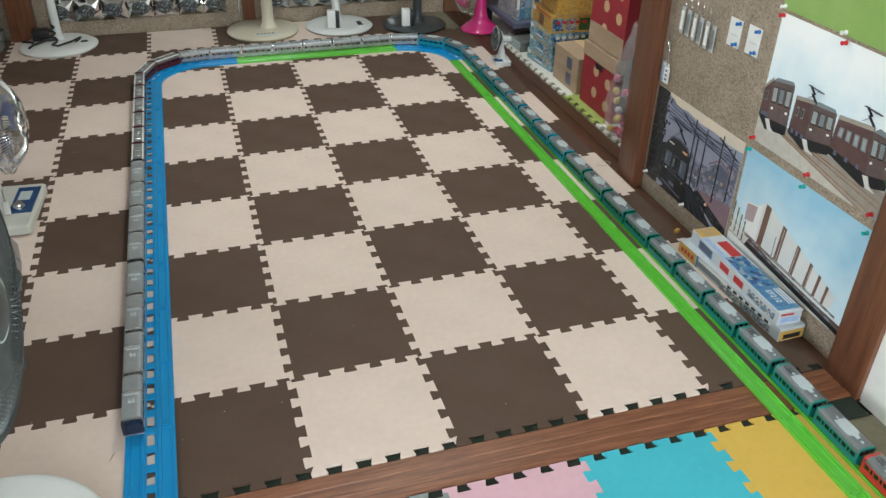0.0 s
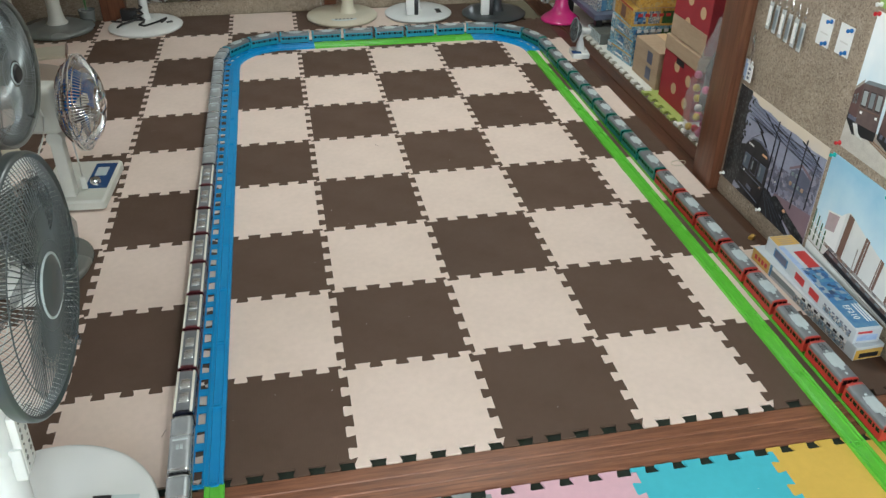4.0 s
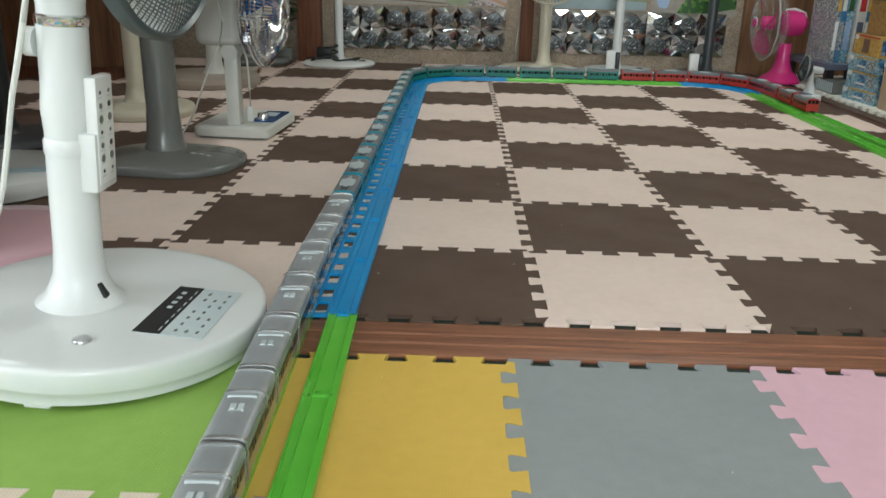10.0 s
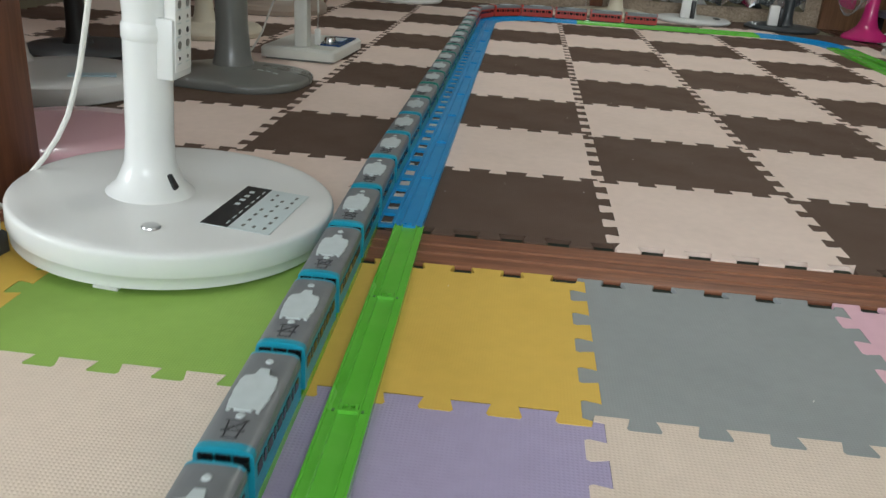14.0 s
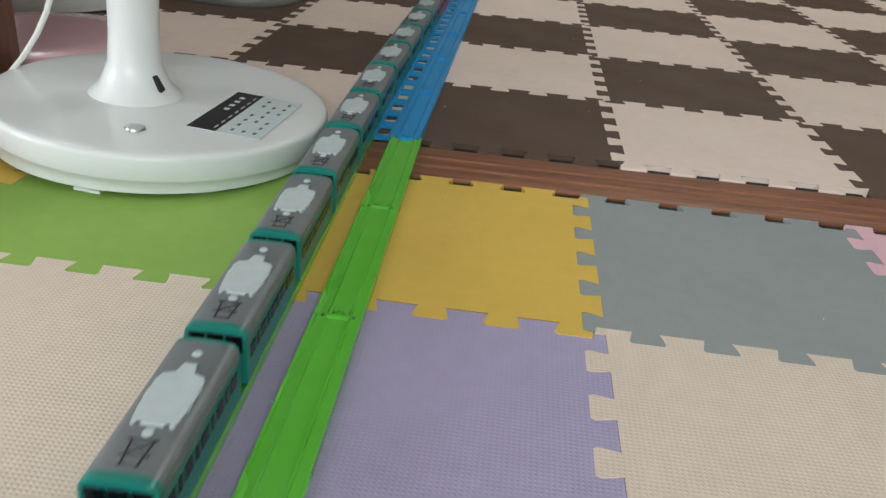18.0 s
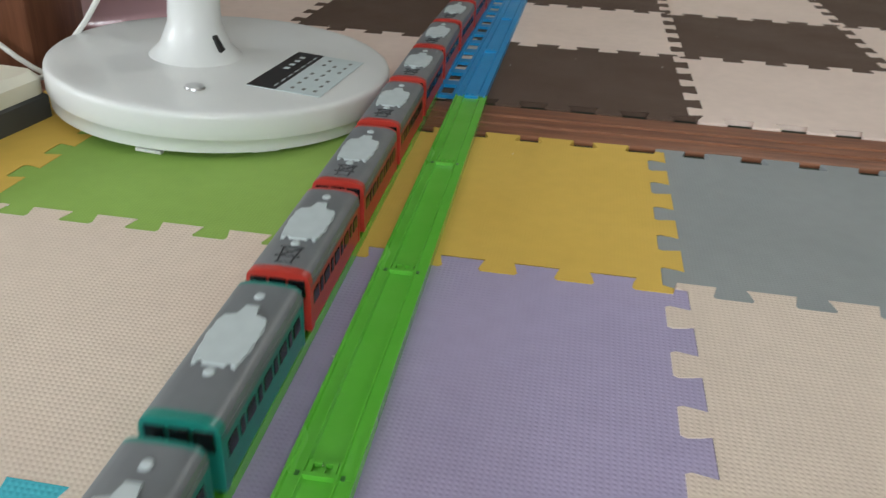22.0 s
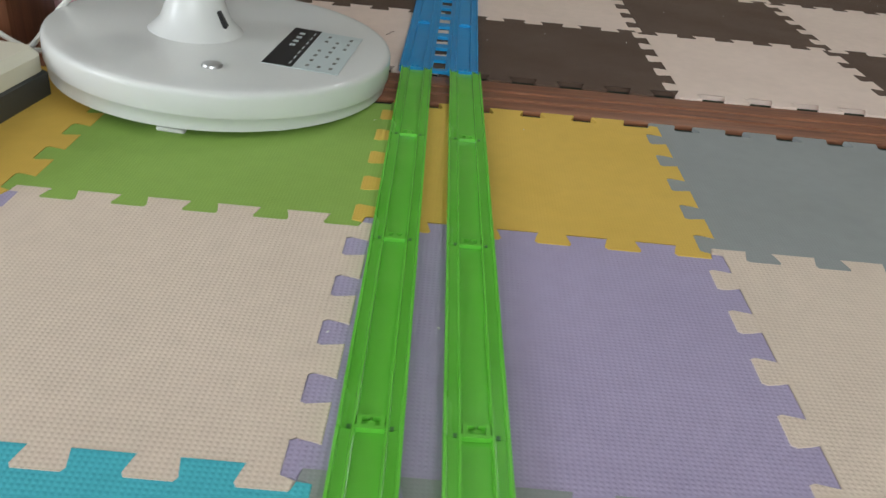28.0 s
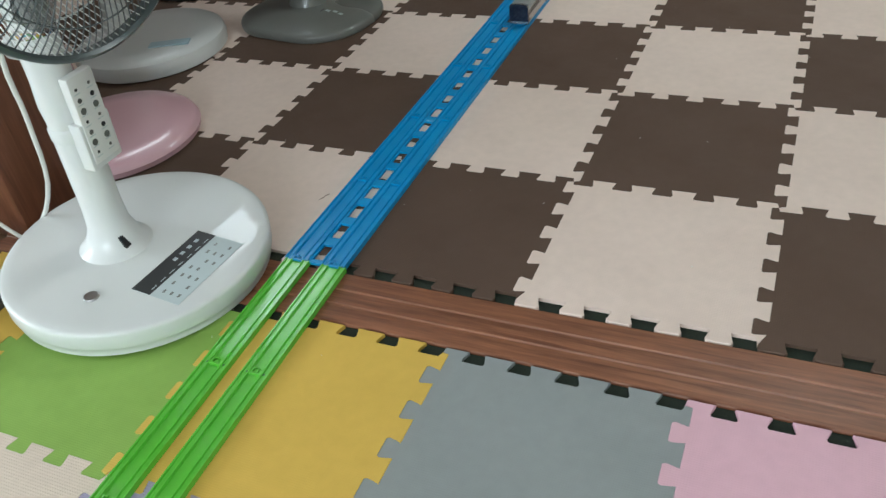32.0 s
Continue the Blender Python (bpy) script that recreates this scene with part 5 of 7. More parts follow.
I_LEAF = busy("print_leaf_mix", [(0.04, 0.12, 0.03), (0.08, 0.20, 0.04), (0.02, 0.06, 0.02), (0.13, 0.26, 0.06), (0.05, 0.10, 0.05)], 60)
I_TOWN = busy("print_town_mix", [(0.30, 0.27, 0.25), (0.16, 0.15, 0.15), (0.42, 0.40, 0.38), (0.22, 0.14, 0.11), (0.36, 0.33, 0.30)], 90)
I_PINKISH = ink("blossom", (0.55, 0.42, 0.45), second=(0.36, 0.28, 0.27), scale=120)
I_GRAVEL_P = ink("pale_gravel", (0.66, 0.63, 0.57), second=(0.40, 0.37, 0.33), scale=300)
I_HAZE_P = ink("pale_haze", (0.62, 0.58, 0.60), second=(0.48, 0.47, 0.46), scale=25)
I_RUST = ink("rust", (0.45, 0.27, 0.16))
I_MAROON_S = ink("maroon_side", (0.150, 0.082, 0.076), second=(0.072, 0.044, 0.042), scale=70)
I_PALE2 = ink("pale_wall", (0.78, 0.79, 0.77))
I_HAZE = ink("dusk_haze", (0.36, 0.38, 0.49), second=(0.22, 0.23, 0.32), scale=60)
I_NIGHT_TREE = busy("print_night_tree", [(0.018, 0.020, 0.022), (0.035, 0.040, 0.042), (0.012, 0.013, 0.015), (0.075, 0.082, 0.088), (0.025, 0.028, 0.030), (0.020, 0.022, 0.024)], 210)
I_TOWN_DUSK = busy("print_dusk_town", [(0.19, 0.20, 0.27), (0.14, 0.145, 0.20), (0.24, 0.24, 0.32), (0.11, 0.11, 0.15), (0.30, 0.29, 0.36), (0.17, 0.165, 0.21)], 90)
I_FRONT_DUSK = ink("dusk_train", (0.030, 0.030, 0.034), second=(0.014, 0.014, 0.017), scale=120)
I_GLASS2 = ink("blue_glass", (0.10, 0.13, 0.17))
I_LAMP_DIM = ink("dim_lamp", (0.42, 0.28, 0.20))
PIN_RED = material("pin_red", (0.62, 0.03, 0.04), 0.25)
PIN_TEAL = material("pin_teal", (0.02, 0.42, 0.38), 0.25)
PIN_WHITE = material("pin_white", (0.80, 0.80, 0.78), 0.25)
PIN_BLUE = material("pin_blue", (0.03, 0.16, 0.45), 0.25)
WALL_X = 1.5392


def quad(x0, x1, z0, z1, slant=0.0):
    return [(x0, z0), (x1, z0 + slant), (x1, z1 + slant), (x0, z1)]


def cell(q, u0, u1, v0, v1):
    """A part of a four-cornered shape, by shares of its width and height."""
    at = lambda u, v: tuple((1 - v) * ((1 - u) * q[0][i] + u * q[1][i]) + v * ((1 - u) * q[3][i] + u * q[2][i]) for i in (0, 1))
    return [at(u0, v0), at(u1, v0), at(u1, v1), at(u0, v1)]


def disc(x, z, r, n=10, sx=1.0):
    return [(x + sx * r * math.cos(2 * math.pi * k / n), z + r * math.sin(2 * math.pi * k / n) * 1.4) for k in range(n)]


def wall_photos():
    east = lambda y, z: Matrix.Translation((WALL_X, y, z)) @ Matrix.Rotation(-math.pi / 2, 4, "Z")
    # maroon trains under a summer sky
    L = [("gravel", I_GRAVEL_P, [(0, 0), (1, 0), (1, 0.22), (0.30, 0.24), (0, 0.22)]), ("ballast", I_GRAVEL, [(0.05, 0.20), (0.86, 0.0), (1, 0.0), (1, 0.2), (0.28, 0.24)])]
    for x0, z0, x1, z1 in ((0.08, 0.19, 0.90, 0.0), (0.12, 0.195, 0.97, 0.02), (0.28, 0.20, 1.0, 0.08), (0.33, 0.205, 1.0, 0.12)):
        L.append(("track", I_RAILS, [(x0, z0), (x1 - 0.014, z1), (x1, z1), (x0 + 0.008, z0 + 0.006)]))
        L.append(("track_shine", I_RUST, [(x0, z0 + 0.008), (x1 - 0.004, z1 + 0.006), (x1, z1 + 0.011), (x0 + 0.004, z0 + 0.012)]))
    fronts = ([(0.075, 0.22), (0.245, 0.24), (0.23, 0.55), (0.055, 0.51)], [(0.40, 0.24), (0.585, 0.29), (0.57, 0.52), (0.40, 0.50)], [(0.86, 0.25), (0.995, 0.29), (0.98, 0.54), (0.83, 0.54)])
    sides = ([(0.0, 0.26), (0.075, 0.22), (0.055, 0.51), (0.0, 0.43)], [(0.265, 0.26), (0.40, 0.24), (0.40, 0.50), (0.265, 0.47)], [(0.585, 0.29), (0.86, 0.25), (0.83, 0.54), (0.595, 0.50)])
    for k, (q, p) in enumerate(zip(fronts, sides)):
        L.append(("underframe", I_BLACK, [(p[0][0], p[0][1] - 0.05), (q[0][0], q[0][1] - 0.09), (q[1][0], q[1][1] - 0.07), (q[1][0], q[1][1] + 0.02), (p[0][0], p[0][1] + 0.02)]))
        L.append(("carriage_side", I_MAROON_S, p))
        L.append(("carriage_front", I_MAROON, q))
        L.append(("roof", I_GRAVEL, [p[3], p[2], (p[2][0], p[2][1] + 0.028), (p[3][0], p[3][1] + 0.028)]))
        L.append(("roof", I_GLASS, [q[3], q[2], (q[2][0] - 0.02, q[2][1] + 0.022), (q[3][0] + 0.03, q[3][1] + 0.034)]))
        for u in (0.08, 0.40, 0.72):
            L.append(("window_frame", I_FRAME, cell(q, u - 0.02, u + 0.22, 0.44, 0.86)))
            L.append(("window", I_PANE if u != 0.40 else I_GLASS, cell(q, u, u + 0.20, 0.48, 0.83)))
        L.append(("lamp", I_WHITE, cell(q, 0.10, 0.20, 0.27, 0.33)))
        L.append(("lamp", I_WHITE, cell(q, 0.80, 0.90, 0.27, 0.33)))
        L.append(("front_line", I_RAILS, cell(q, 0.03, 0.97, 0.38, 0.40)))
        for u in (0.12, 0.34, 0.56, 0.78) if k == 2 else (0.2, 0.5):
            L.append(("window_frame", I_GLASS, cell(p, u - 0.008, u + 0.118, 0.46, 0.78)))
            L.append(("window", I_FRAME if k != 2 else I_PANE, cell(p, u + 0.015, u + 0.095, 0.50, 0.74)))
        L.append(("skirt", I_PALE, [(q[0][0] - 0.015, q[0][1] - 0.01), (q[0][0] + 0.025, q[0][1] - 0.08), (q[0][0] + 0.09, q[0][1] - 0.085), (q[0][0] + 0.045, q[0][1] - 0.055), (q[0][0] + 0.02, q[0][1] + 0.0)]))
        for u in (0.15, 0.45, 0.75):
            L.append(("bogie", I_BLUEGREY, quad(p[0][0] + (q[0][0] - p[0][0]) * u, p[0][0] + (q[0][0] - p[0][0]) * u + 0.02, p[0][1] - 0.035, p[0][1] - 0.005)))
    for x, z in ((0.34, 0.51), (0.74, 0.565)):
        for a in ((0.0, 0.0, 0.05, 0.055), (0.05, 0.055, 0.01, 0.10), (0.08, 0.0, 0.03, 0.055), (0.03, 0.055, 0.09, 0.10), (-0.01, 0.10, 0.11, 0.09)):
            L.append(("pantograph", I_BLACK, [(x + a[0], z + a[1]), (x + a[2], z + a[3]), (x + a[2] + 0.005, z + a[3] + 0.004), (x + a[0] + 0.005, z + a[1] + 0.004)]))
    L.append(("shrub", I_TREE, [(0.985, 0.28), (1, 0.26), (1, 0.44), (0.99, 0.42)]))
    poster("photograph", east(0.252, 0.536), 0.435, 0.325, (I_SKY, L), "colour photograph of maroon trains under a summer sky",
           [(0.015, 0.985, PIN_RED), (0.97, 0.03, PIN_RED), (0.01, 0.02, PIN_RED), (0.50, 0.985, PIN_RED), (0.5, 0.015, PIN_RED)])
    # a long white building
    L = [("ground", I_PALE, [(0, 0), (1, 0), (1, 0.10), (0.15, 0.20), (0.0, 0.28)]),
         ("building", I_WHITE, [(0.13, 0.20), (0.24, 0.20), (0.24, 0.60), (0.21, 0.55), (0.10, 0.51)]),
         ("building_side", I_PALE2, [(0.24, 0.20), (0.90, 0.14), (0.92, 0.29), (0.82, 0.34), (0.43, 0.54), (0.27, 0.63), (0.24, 0.60)]),
         ("poster_panel", I_PINKISH, [(0.11, 0.33), (0.19, 0.36), (0.20, 0.53), (0.11, 0.50)])]
    for x, w, top in ((0.255, 0.045, 0.62), (0.42, 0.035, 0.545), (0.56, 0.03, 0.475), (0.68, 0.025, 0.415), (0.76, 0.02, 0.375), (0.83, 0.018, 0.335)):
        L.append(("stripe", I_BROWN, [(x, 0.20 - 0.07 * x), (x + w, 0.20 - 0.07 * x), (x + w + 0.012, top - 0.012), (x + 0.012, top)]))
    for k in range(5):
        L.append(("wall_joint", I_PALE, [(0.31 + 0.13 * k, 0.19 - 0.01 * k), (0.313 + 0.13 * k, 0.19 - 0.01 * k), (0.322 + 0.13 * k, 0.58 - 0.062 * k), (0.319 + 0.13 * k, 0.582 - 0.062 * k)]))
    L += [("shrub", I_TOWN, [(0.14, 0.19), (0.95, 0.12), (0.95, 0.14), (0.14, 0.222)]), ("train", I_BLACK, [(0.16, 0.10), (1.0, 0.0), (1.0, 0.09), (0.60, 0.12), (0.19, 0.19)]),
          ("train_side", I_MAROON, [(0.18, 0.145), (1.0, 0.045), (1.0, 0.08), (0.19, 0.178)]), ("platform", I_PALE2, [(0, 0.0), (0.75, 0.0), (0.16, 0.09), (0.0, 0.13)]), ("platform_edge", I_GRAVEL, [(0, 0.118), (0.74, 0.0), (0.76, 0.0), (0, 0.128)])]
    for k in range(9):
        L.append(("train_window", I_GLASS, quad(0.21 + 0.085 * k, 0.25 + 0.085 * k, 0.148 - 0.0105 * k, 0.166 - 0.0105 * k, -0.004)))
    for k in range(7):
        L.append(("fence", I_PALE2 if k % 2 else I_TREE, quad(0.005 + 0.02 * k, 0.011 + 0.02 * k, 0.16 - 0.008 * k, 0.44 - 0.02 * k)))
    for z in (0.30, 0.22):
        L.append(("rail", I_WHITE, [(0, z), (0.14, z - 0.035), (0.14, z - 0.028), (0, z + 0.009)]))
    L.append(("lamp_post", I_GRAVEL, quad(0.40, 0.404, 0.12, 0.40)))
    poster("photograph", east(0.255, 0.207), 0.447, 0.285, (I_SKY2, L), "colour photograph of a long white building beside a railway",
           [(0.02, 0.985, PIN_TEAL), (0.5, 0.985, PIN_TEAL), (0.975, 0.965, PIN_TEAL)])
    # a train at dusk
    L = [("haze", I_HAZE, [(0, 0.0), (1, 0.0), (1, 0.90), (0.86, 0.885), (0.70, 0.91), (0.52, 0.90), (0.38, 0.93), (0.26, 0.91), (0.2, 0.96), (0, 0.98)]),
         ("house", I_TOWN_DUSK, [(0.58, 0.26), (0.99, 0.36), (0.99, 0.78), (0.90, 0.76), (0.86, 0.66), (0.76, 0.64), (0.74, 0.56), (0.60, 0.54)]),
         ("house", I_BLUEGREY, [(0.72, 0.42), (0.90, 0.46), (0.91, 0.63), (0.82, 0.67), (0.72, 0.59)]),
         ("roof", I_PLUM, [(0.70, 0.585), (0.81, 0.685), (0.92, 0.635), (0.92, 0.66), (0.81, 0.715), (0.70, 0.61)]),
         ("house", I_TOWN_DUSK, [(0.46, 0.32), (0.60, 0.28), (0.60, 0.50), (0.52, 0.58), (0.46, 0.56)]),
         ("wall", I_PLUM, [(0.60, 0.20), (0.97, 0.0), (1.0, 0.0), (1.0, 0.36), (0.62, 0.28)]), ("hedge", I_NIGHT_TREE, [(0.58, 0.20), (0.97, 0.02), (1.0, 0.05), (0.99, 0.12), (0.64, 0.27)]),
         ("trackbed", I_FRONT_DUSK, [(0.20, 0), (0.88, 0), (0.57, 0.25), (0.48, 0.25)])]
    for k in range(4):
        L.append(("rail", I_GLASS2, [(0.50 + 0.018 * k, 0.22), (0.60 + 0.08 * k, 0.0), (0.608 + 0.08 * k, 0.0), (0.503 + 0.018 * k, 0.22)]))
    rnd = random.Random(31)
    edge = [(0.165 - 0.03 * k / 29 + rnd.uniform(-0.014, 0.014), 0.02 + 0.98 * k / 29) for k in range(30)]
    L.append(("tree", I_NIGHT_TREE, [(0, 0)] + [(0.15, 0.0)] + edge + [(0, 1.0)]))
    for k in range(16):
        x, z = rnd.uniform(0.14, 0.20), rnd.uniform(0.50, 0.95)
        L.append(("leaves", I_NIGHT_TREE, [(x + rnd.uniform(0.005, 0.014) * math.cos(a), z + rnd.uniform(0.008, 0.020) * math.sin(a)) for a in [2 * math.pi * i / 7 for i in range(7)]]))
    train = [(0.19, 0.06), (0.49, 0.0), (0.50, 0.50), (0.21, 0.48)]
    L += [("train_side", I_NIGHT_TREE, [(0.10, 0.10), (0.19, 0.06), (0.21, 0.50), (0.14, 0.46)]),
          ("train", I_FRONT_DUSK, [(0.19, 0.06), (0.49, 0.0), (0.505, 0.30), (0.50, 0.50), (0.45, 0.575), (0.36, 0.605), (0.27, 0.59), (0.21, 0.51)]),
          ("roof", I_BLUEGREY, [(0.205, 0.505), (0.265, 0.59), (0.36, 0.607), (0.45, 0.577), (0.50, 0.502), (0.455, 0.592), (0.36, 0.625), (0.26, 0.605)])]
    for u in (0.06, 0.38, 0.70):
        L.append(("screen_frame", I_BLUEGREY, cell(train, u - 0.012, u + 0.232, 0.525, 0.875)))
        L.append(("screen", I_GLASS2 if u != 0.38 else I_BLACK, cell(train, u, u + 0.22, 0.54, 0.86)))
        L.append(("reflection", I_GLASS, cell(train, u + 0.02, u + 0.07, 0.60, 0.80)))
    L += [("stripe", I_BLUEGREY, cell(train, 0.03, 0.97, 0.44, 0.452)), ("headlamp", I_PALE, disc(0.25, 0.25, 0.008)), ("headlamp", I_LAMP_DIM, disc(0.46, 0.21, 0.008)),
          ("signal", I_LAMP, disc(0.755, 0.20, 0.012)), ("signal_post", I_BLACK, quad(0.752, 0.758, 0.06, 0.19)), ("lamp_glow", I_PALE, disc(0.60, 0.38, 0.006)),
          ("number_lamp", I_LAMP, quad(0.41, 0.465, 0.515, 0.535)), ("number_lamp", I_PALE, quad(0.24, 0.30, 0.525, 0.54)), ("coupler", I_BLUEGREY, cell(train, 0.40, 0.60, 0.16, 0.24)), ("skirt", I_BLUEGREY, cell(train, 0.08, 0.92, 0.08, 0.10))]
    for x, z0, z1, w in ((0.545, 0.24, 0.78, 0.004), (0.63, 0.30, 0.90, 0.003), (0.80, 0.26, 0.94, 0.005), (0.93, 0.36, 0.88, 0.003), (0.50, 0.45, 0.92, 0.003)):
        L.append(("mast", I_FRONT_DUSK, quad(x, x + w, z0, z1)))
    for x0, z0, x1, z1 in ((0.46, 0.86, 0.72, 0.80), (0.50, 0.83, 0.90, 0.86), (0.60, 0.76, 0.86, 0.73), (0.34, 0.90, 0.56, 0.76), (0.76, 0.90, 0.97, 0.80)):
        L.append(("beam", I_FRONT_DUSK, [(x0, z0), (x1, z1), (x1, z1 + 0.005), (x0, z0 + 0.005)]))
    for k in range(6):
        L.append(("wire", I_BLUEGREY, [(0.18, 0.93 - 0.035 * k), (0.99, 0.80 - 0.03 * (k % 4)), (0.99, 0.8016 - 0.03 * (k % 4)), (0.18, 0.9316 - 0.035 * k)]))
    for a in ((0.28, 0.62, 0.36, 0.71), (0.36, 0.71, 0.26, 0.77), (0.43, 0.61, 0.33, 0.71), (0.33, 0.71, 0.44, 0.77), (0.23, 0.78, 0.46, 0.765)):
        L.append(("pantograph", I_FRONT_DUSK, [(a[0], a[1]), (a[2], a[3]), (a[2] + 0.006, a[3] + 0.004), (a[0] + 0.006, a[1] + 0.004)]))
    for k in range(6):
        L.append(("lit_window", I_GLASS if k % 3 else I_LAMP_DIM, quad(0.74 + 0.04 * (k % 4), 0.758 + 0.04 * (k % 4), 0.47 + 0.07 * (k // 4) + 0.006 * k, 0.50 + 0.07 * (k // 4) + 0.006 * k)))
    poster("photograph", east(0.712, 0.200), 0.440, 0.300, (I_DUSK, L), "dark photograph of a train at dusk pinned to the cork", [(0.02, 0.04, PIN_WHITE), (0.52, 0.02, PIN_WHITE)])
    poster("photograph", east(0.252, 0.872), 0.445, 0.330, (I_GRASS, [("path", I_PALE, [(0.7, 1.0), (1.0, 0.72), (1.0, 1.0)])]), "colour photograph of green grass pinned to the cork",
           [(0.02, 0.02, PIN_WHITE), (0.48, 0.02, PIN_WHITE)])
    for y, z in ((0.632, 0.600), (0.553, 0.603)):
        poster("paper_tag", east(y, z), 0.052, 0.072, (I_WHITE, [("mark", I_PALE, quad(0.2, 0.8, 0.4, 0.45))]), "small white paper tag pinned to the cork",
               [(0.85, 0.9, PIN_BLUE), (0.8, 0.15, PIN_BLUE)])
    # key holders on hooks
    for k in range(6):
        y, z = 0.868 - 0.031 * k, 0.585 - 0.002 * k
        ob = thing("key_holder", Matrix.Translation((WALL_X - 0.004, y, z)) @ Matrix.Rotation(-math.pi / 2, 4, "Z"), "clear acrylic train key holder hanging on the cork", "key holder", "key holders")
        part("plate", box(-0.009, 0.009, -0.002, 0.002, -0.055, 0.02, 0.002, 1), M_ACRYL, ob)
        part("picture", box(-0.006, 0.006, -0.0026, -0.0021, -0.045, 0.008), I_GLASS if k % 2 else I_WHITE, ob)
        part("ring", tube([(0.006 * math.cos(a), -0.001, 0.027 + 0.008 * math.sin(a)) for a in [2 * math.pi * i / 12 for i in range(12)]], 0.0009, 5, closed=True), M_CHROME, ob)
        part("chain", tube([(0, -0.001, 0.034), (0.002, -0.002, 0.045), (0, -0.001, 0.058)], 0.0011, 5), M_CHROME, ob)
    for k, (y, z) in enumerate(((0.912, 0.404), (0.896, 0.398))):
        ob = thing("name_tag", Matrix.Translation((WALL_X - 0.004 - 0.006 * k, y, z)) @ Matrix.Rotation(-math.pi / 2, 4, "Z"), "white and blue plastic tag on a chain", "key holder")
        part("plate", box(-0.016, 0.016, -0.002, 0.002, -0.028, 0.022, 0.001, 1), I_WHITE, ob)
        part("band", box(-0.016, -0.009, -0.0026, -0.0021, -0.028, 0.022), I_HYDR, ob)
        for j in range(3):
            part("mark", box(-0.002, 0.008, -0.0026, -0.0021, -0.020 + 0.013 * j, -0.013 + 0.013 * j), I_BLUEGREY, ob)
        part("chain", tube([(0, -0.001, 0.022), (0.004, -0.003, 0.06), (-0.003, -0.002, 0.085), (0, -0.001, 0.10)], 0.002, 5), M_CHROME, ob)


M_ACRYL = material("acrylic", (0.75, 0.78, 0.78), 0.1, alpha=0.55)
M_FOIL = material("foil", (0.90, 0.91, 0.92), 0.09, metal=1.0, second=(0.60, 0.61, 0.63), scale=18, amount=0.5)


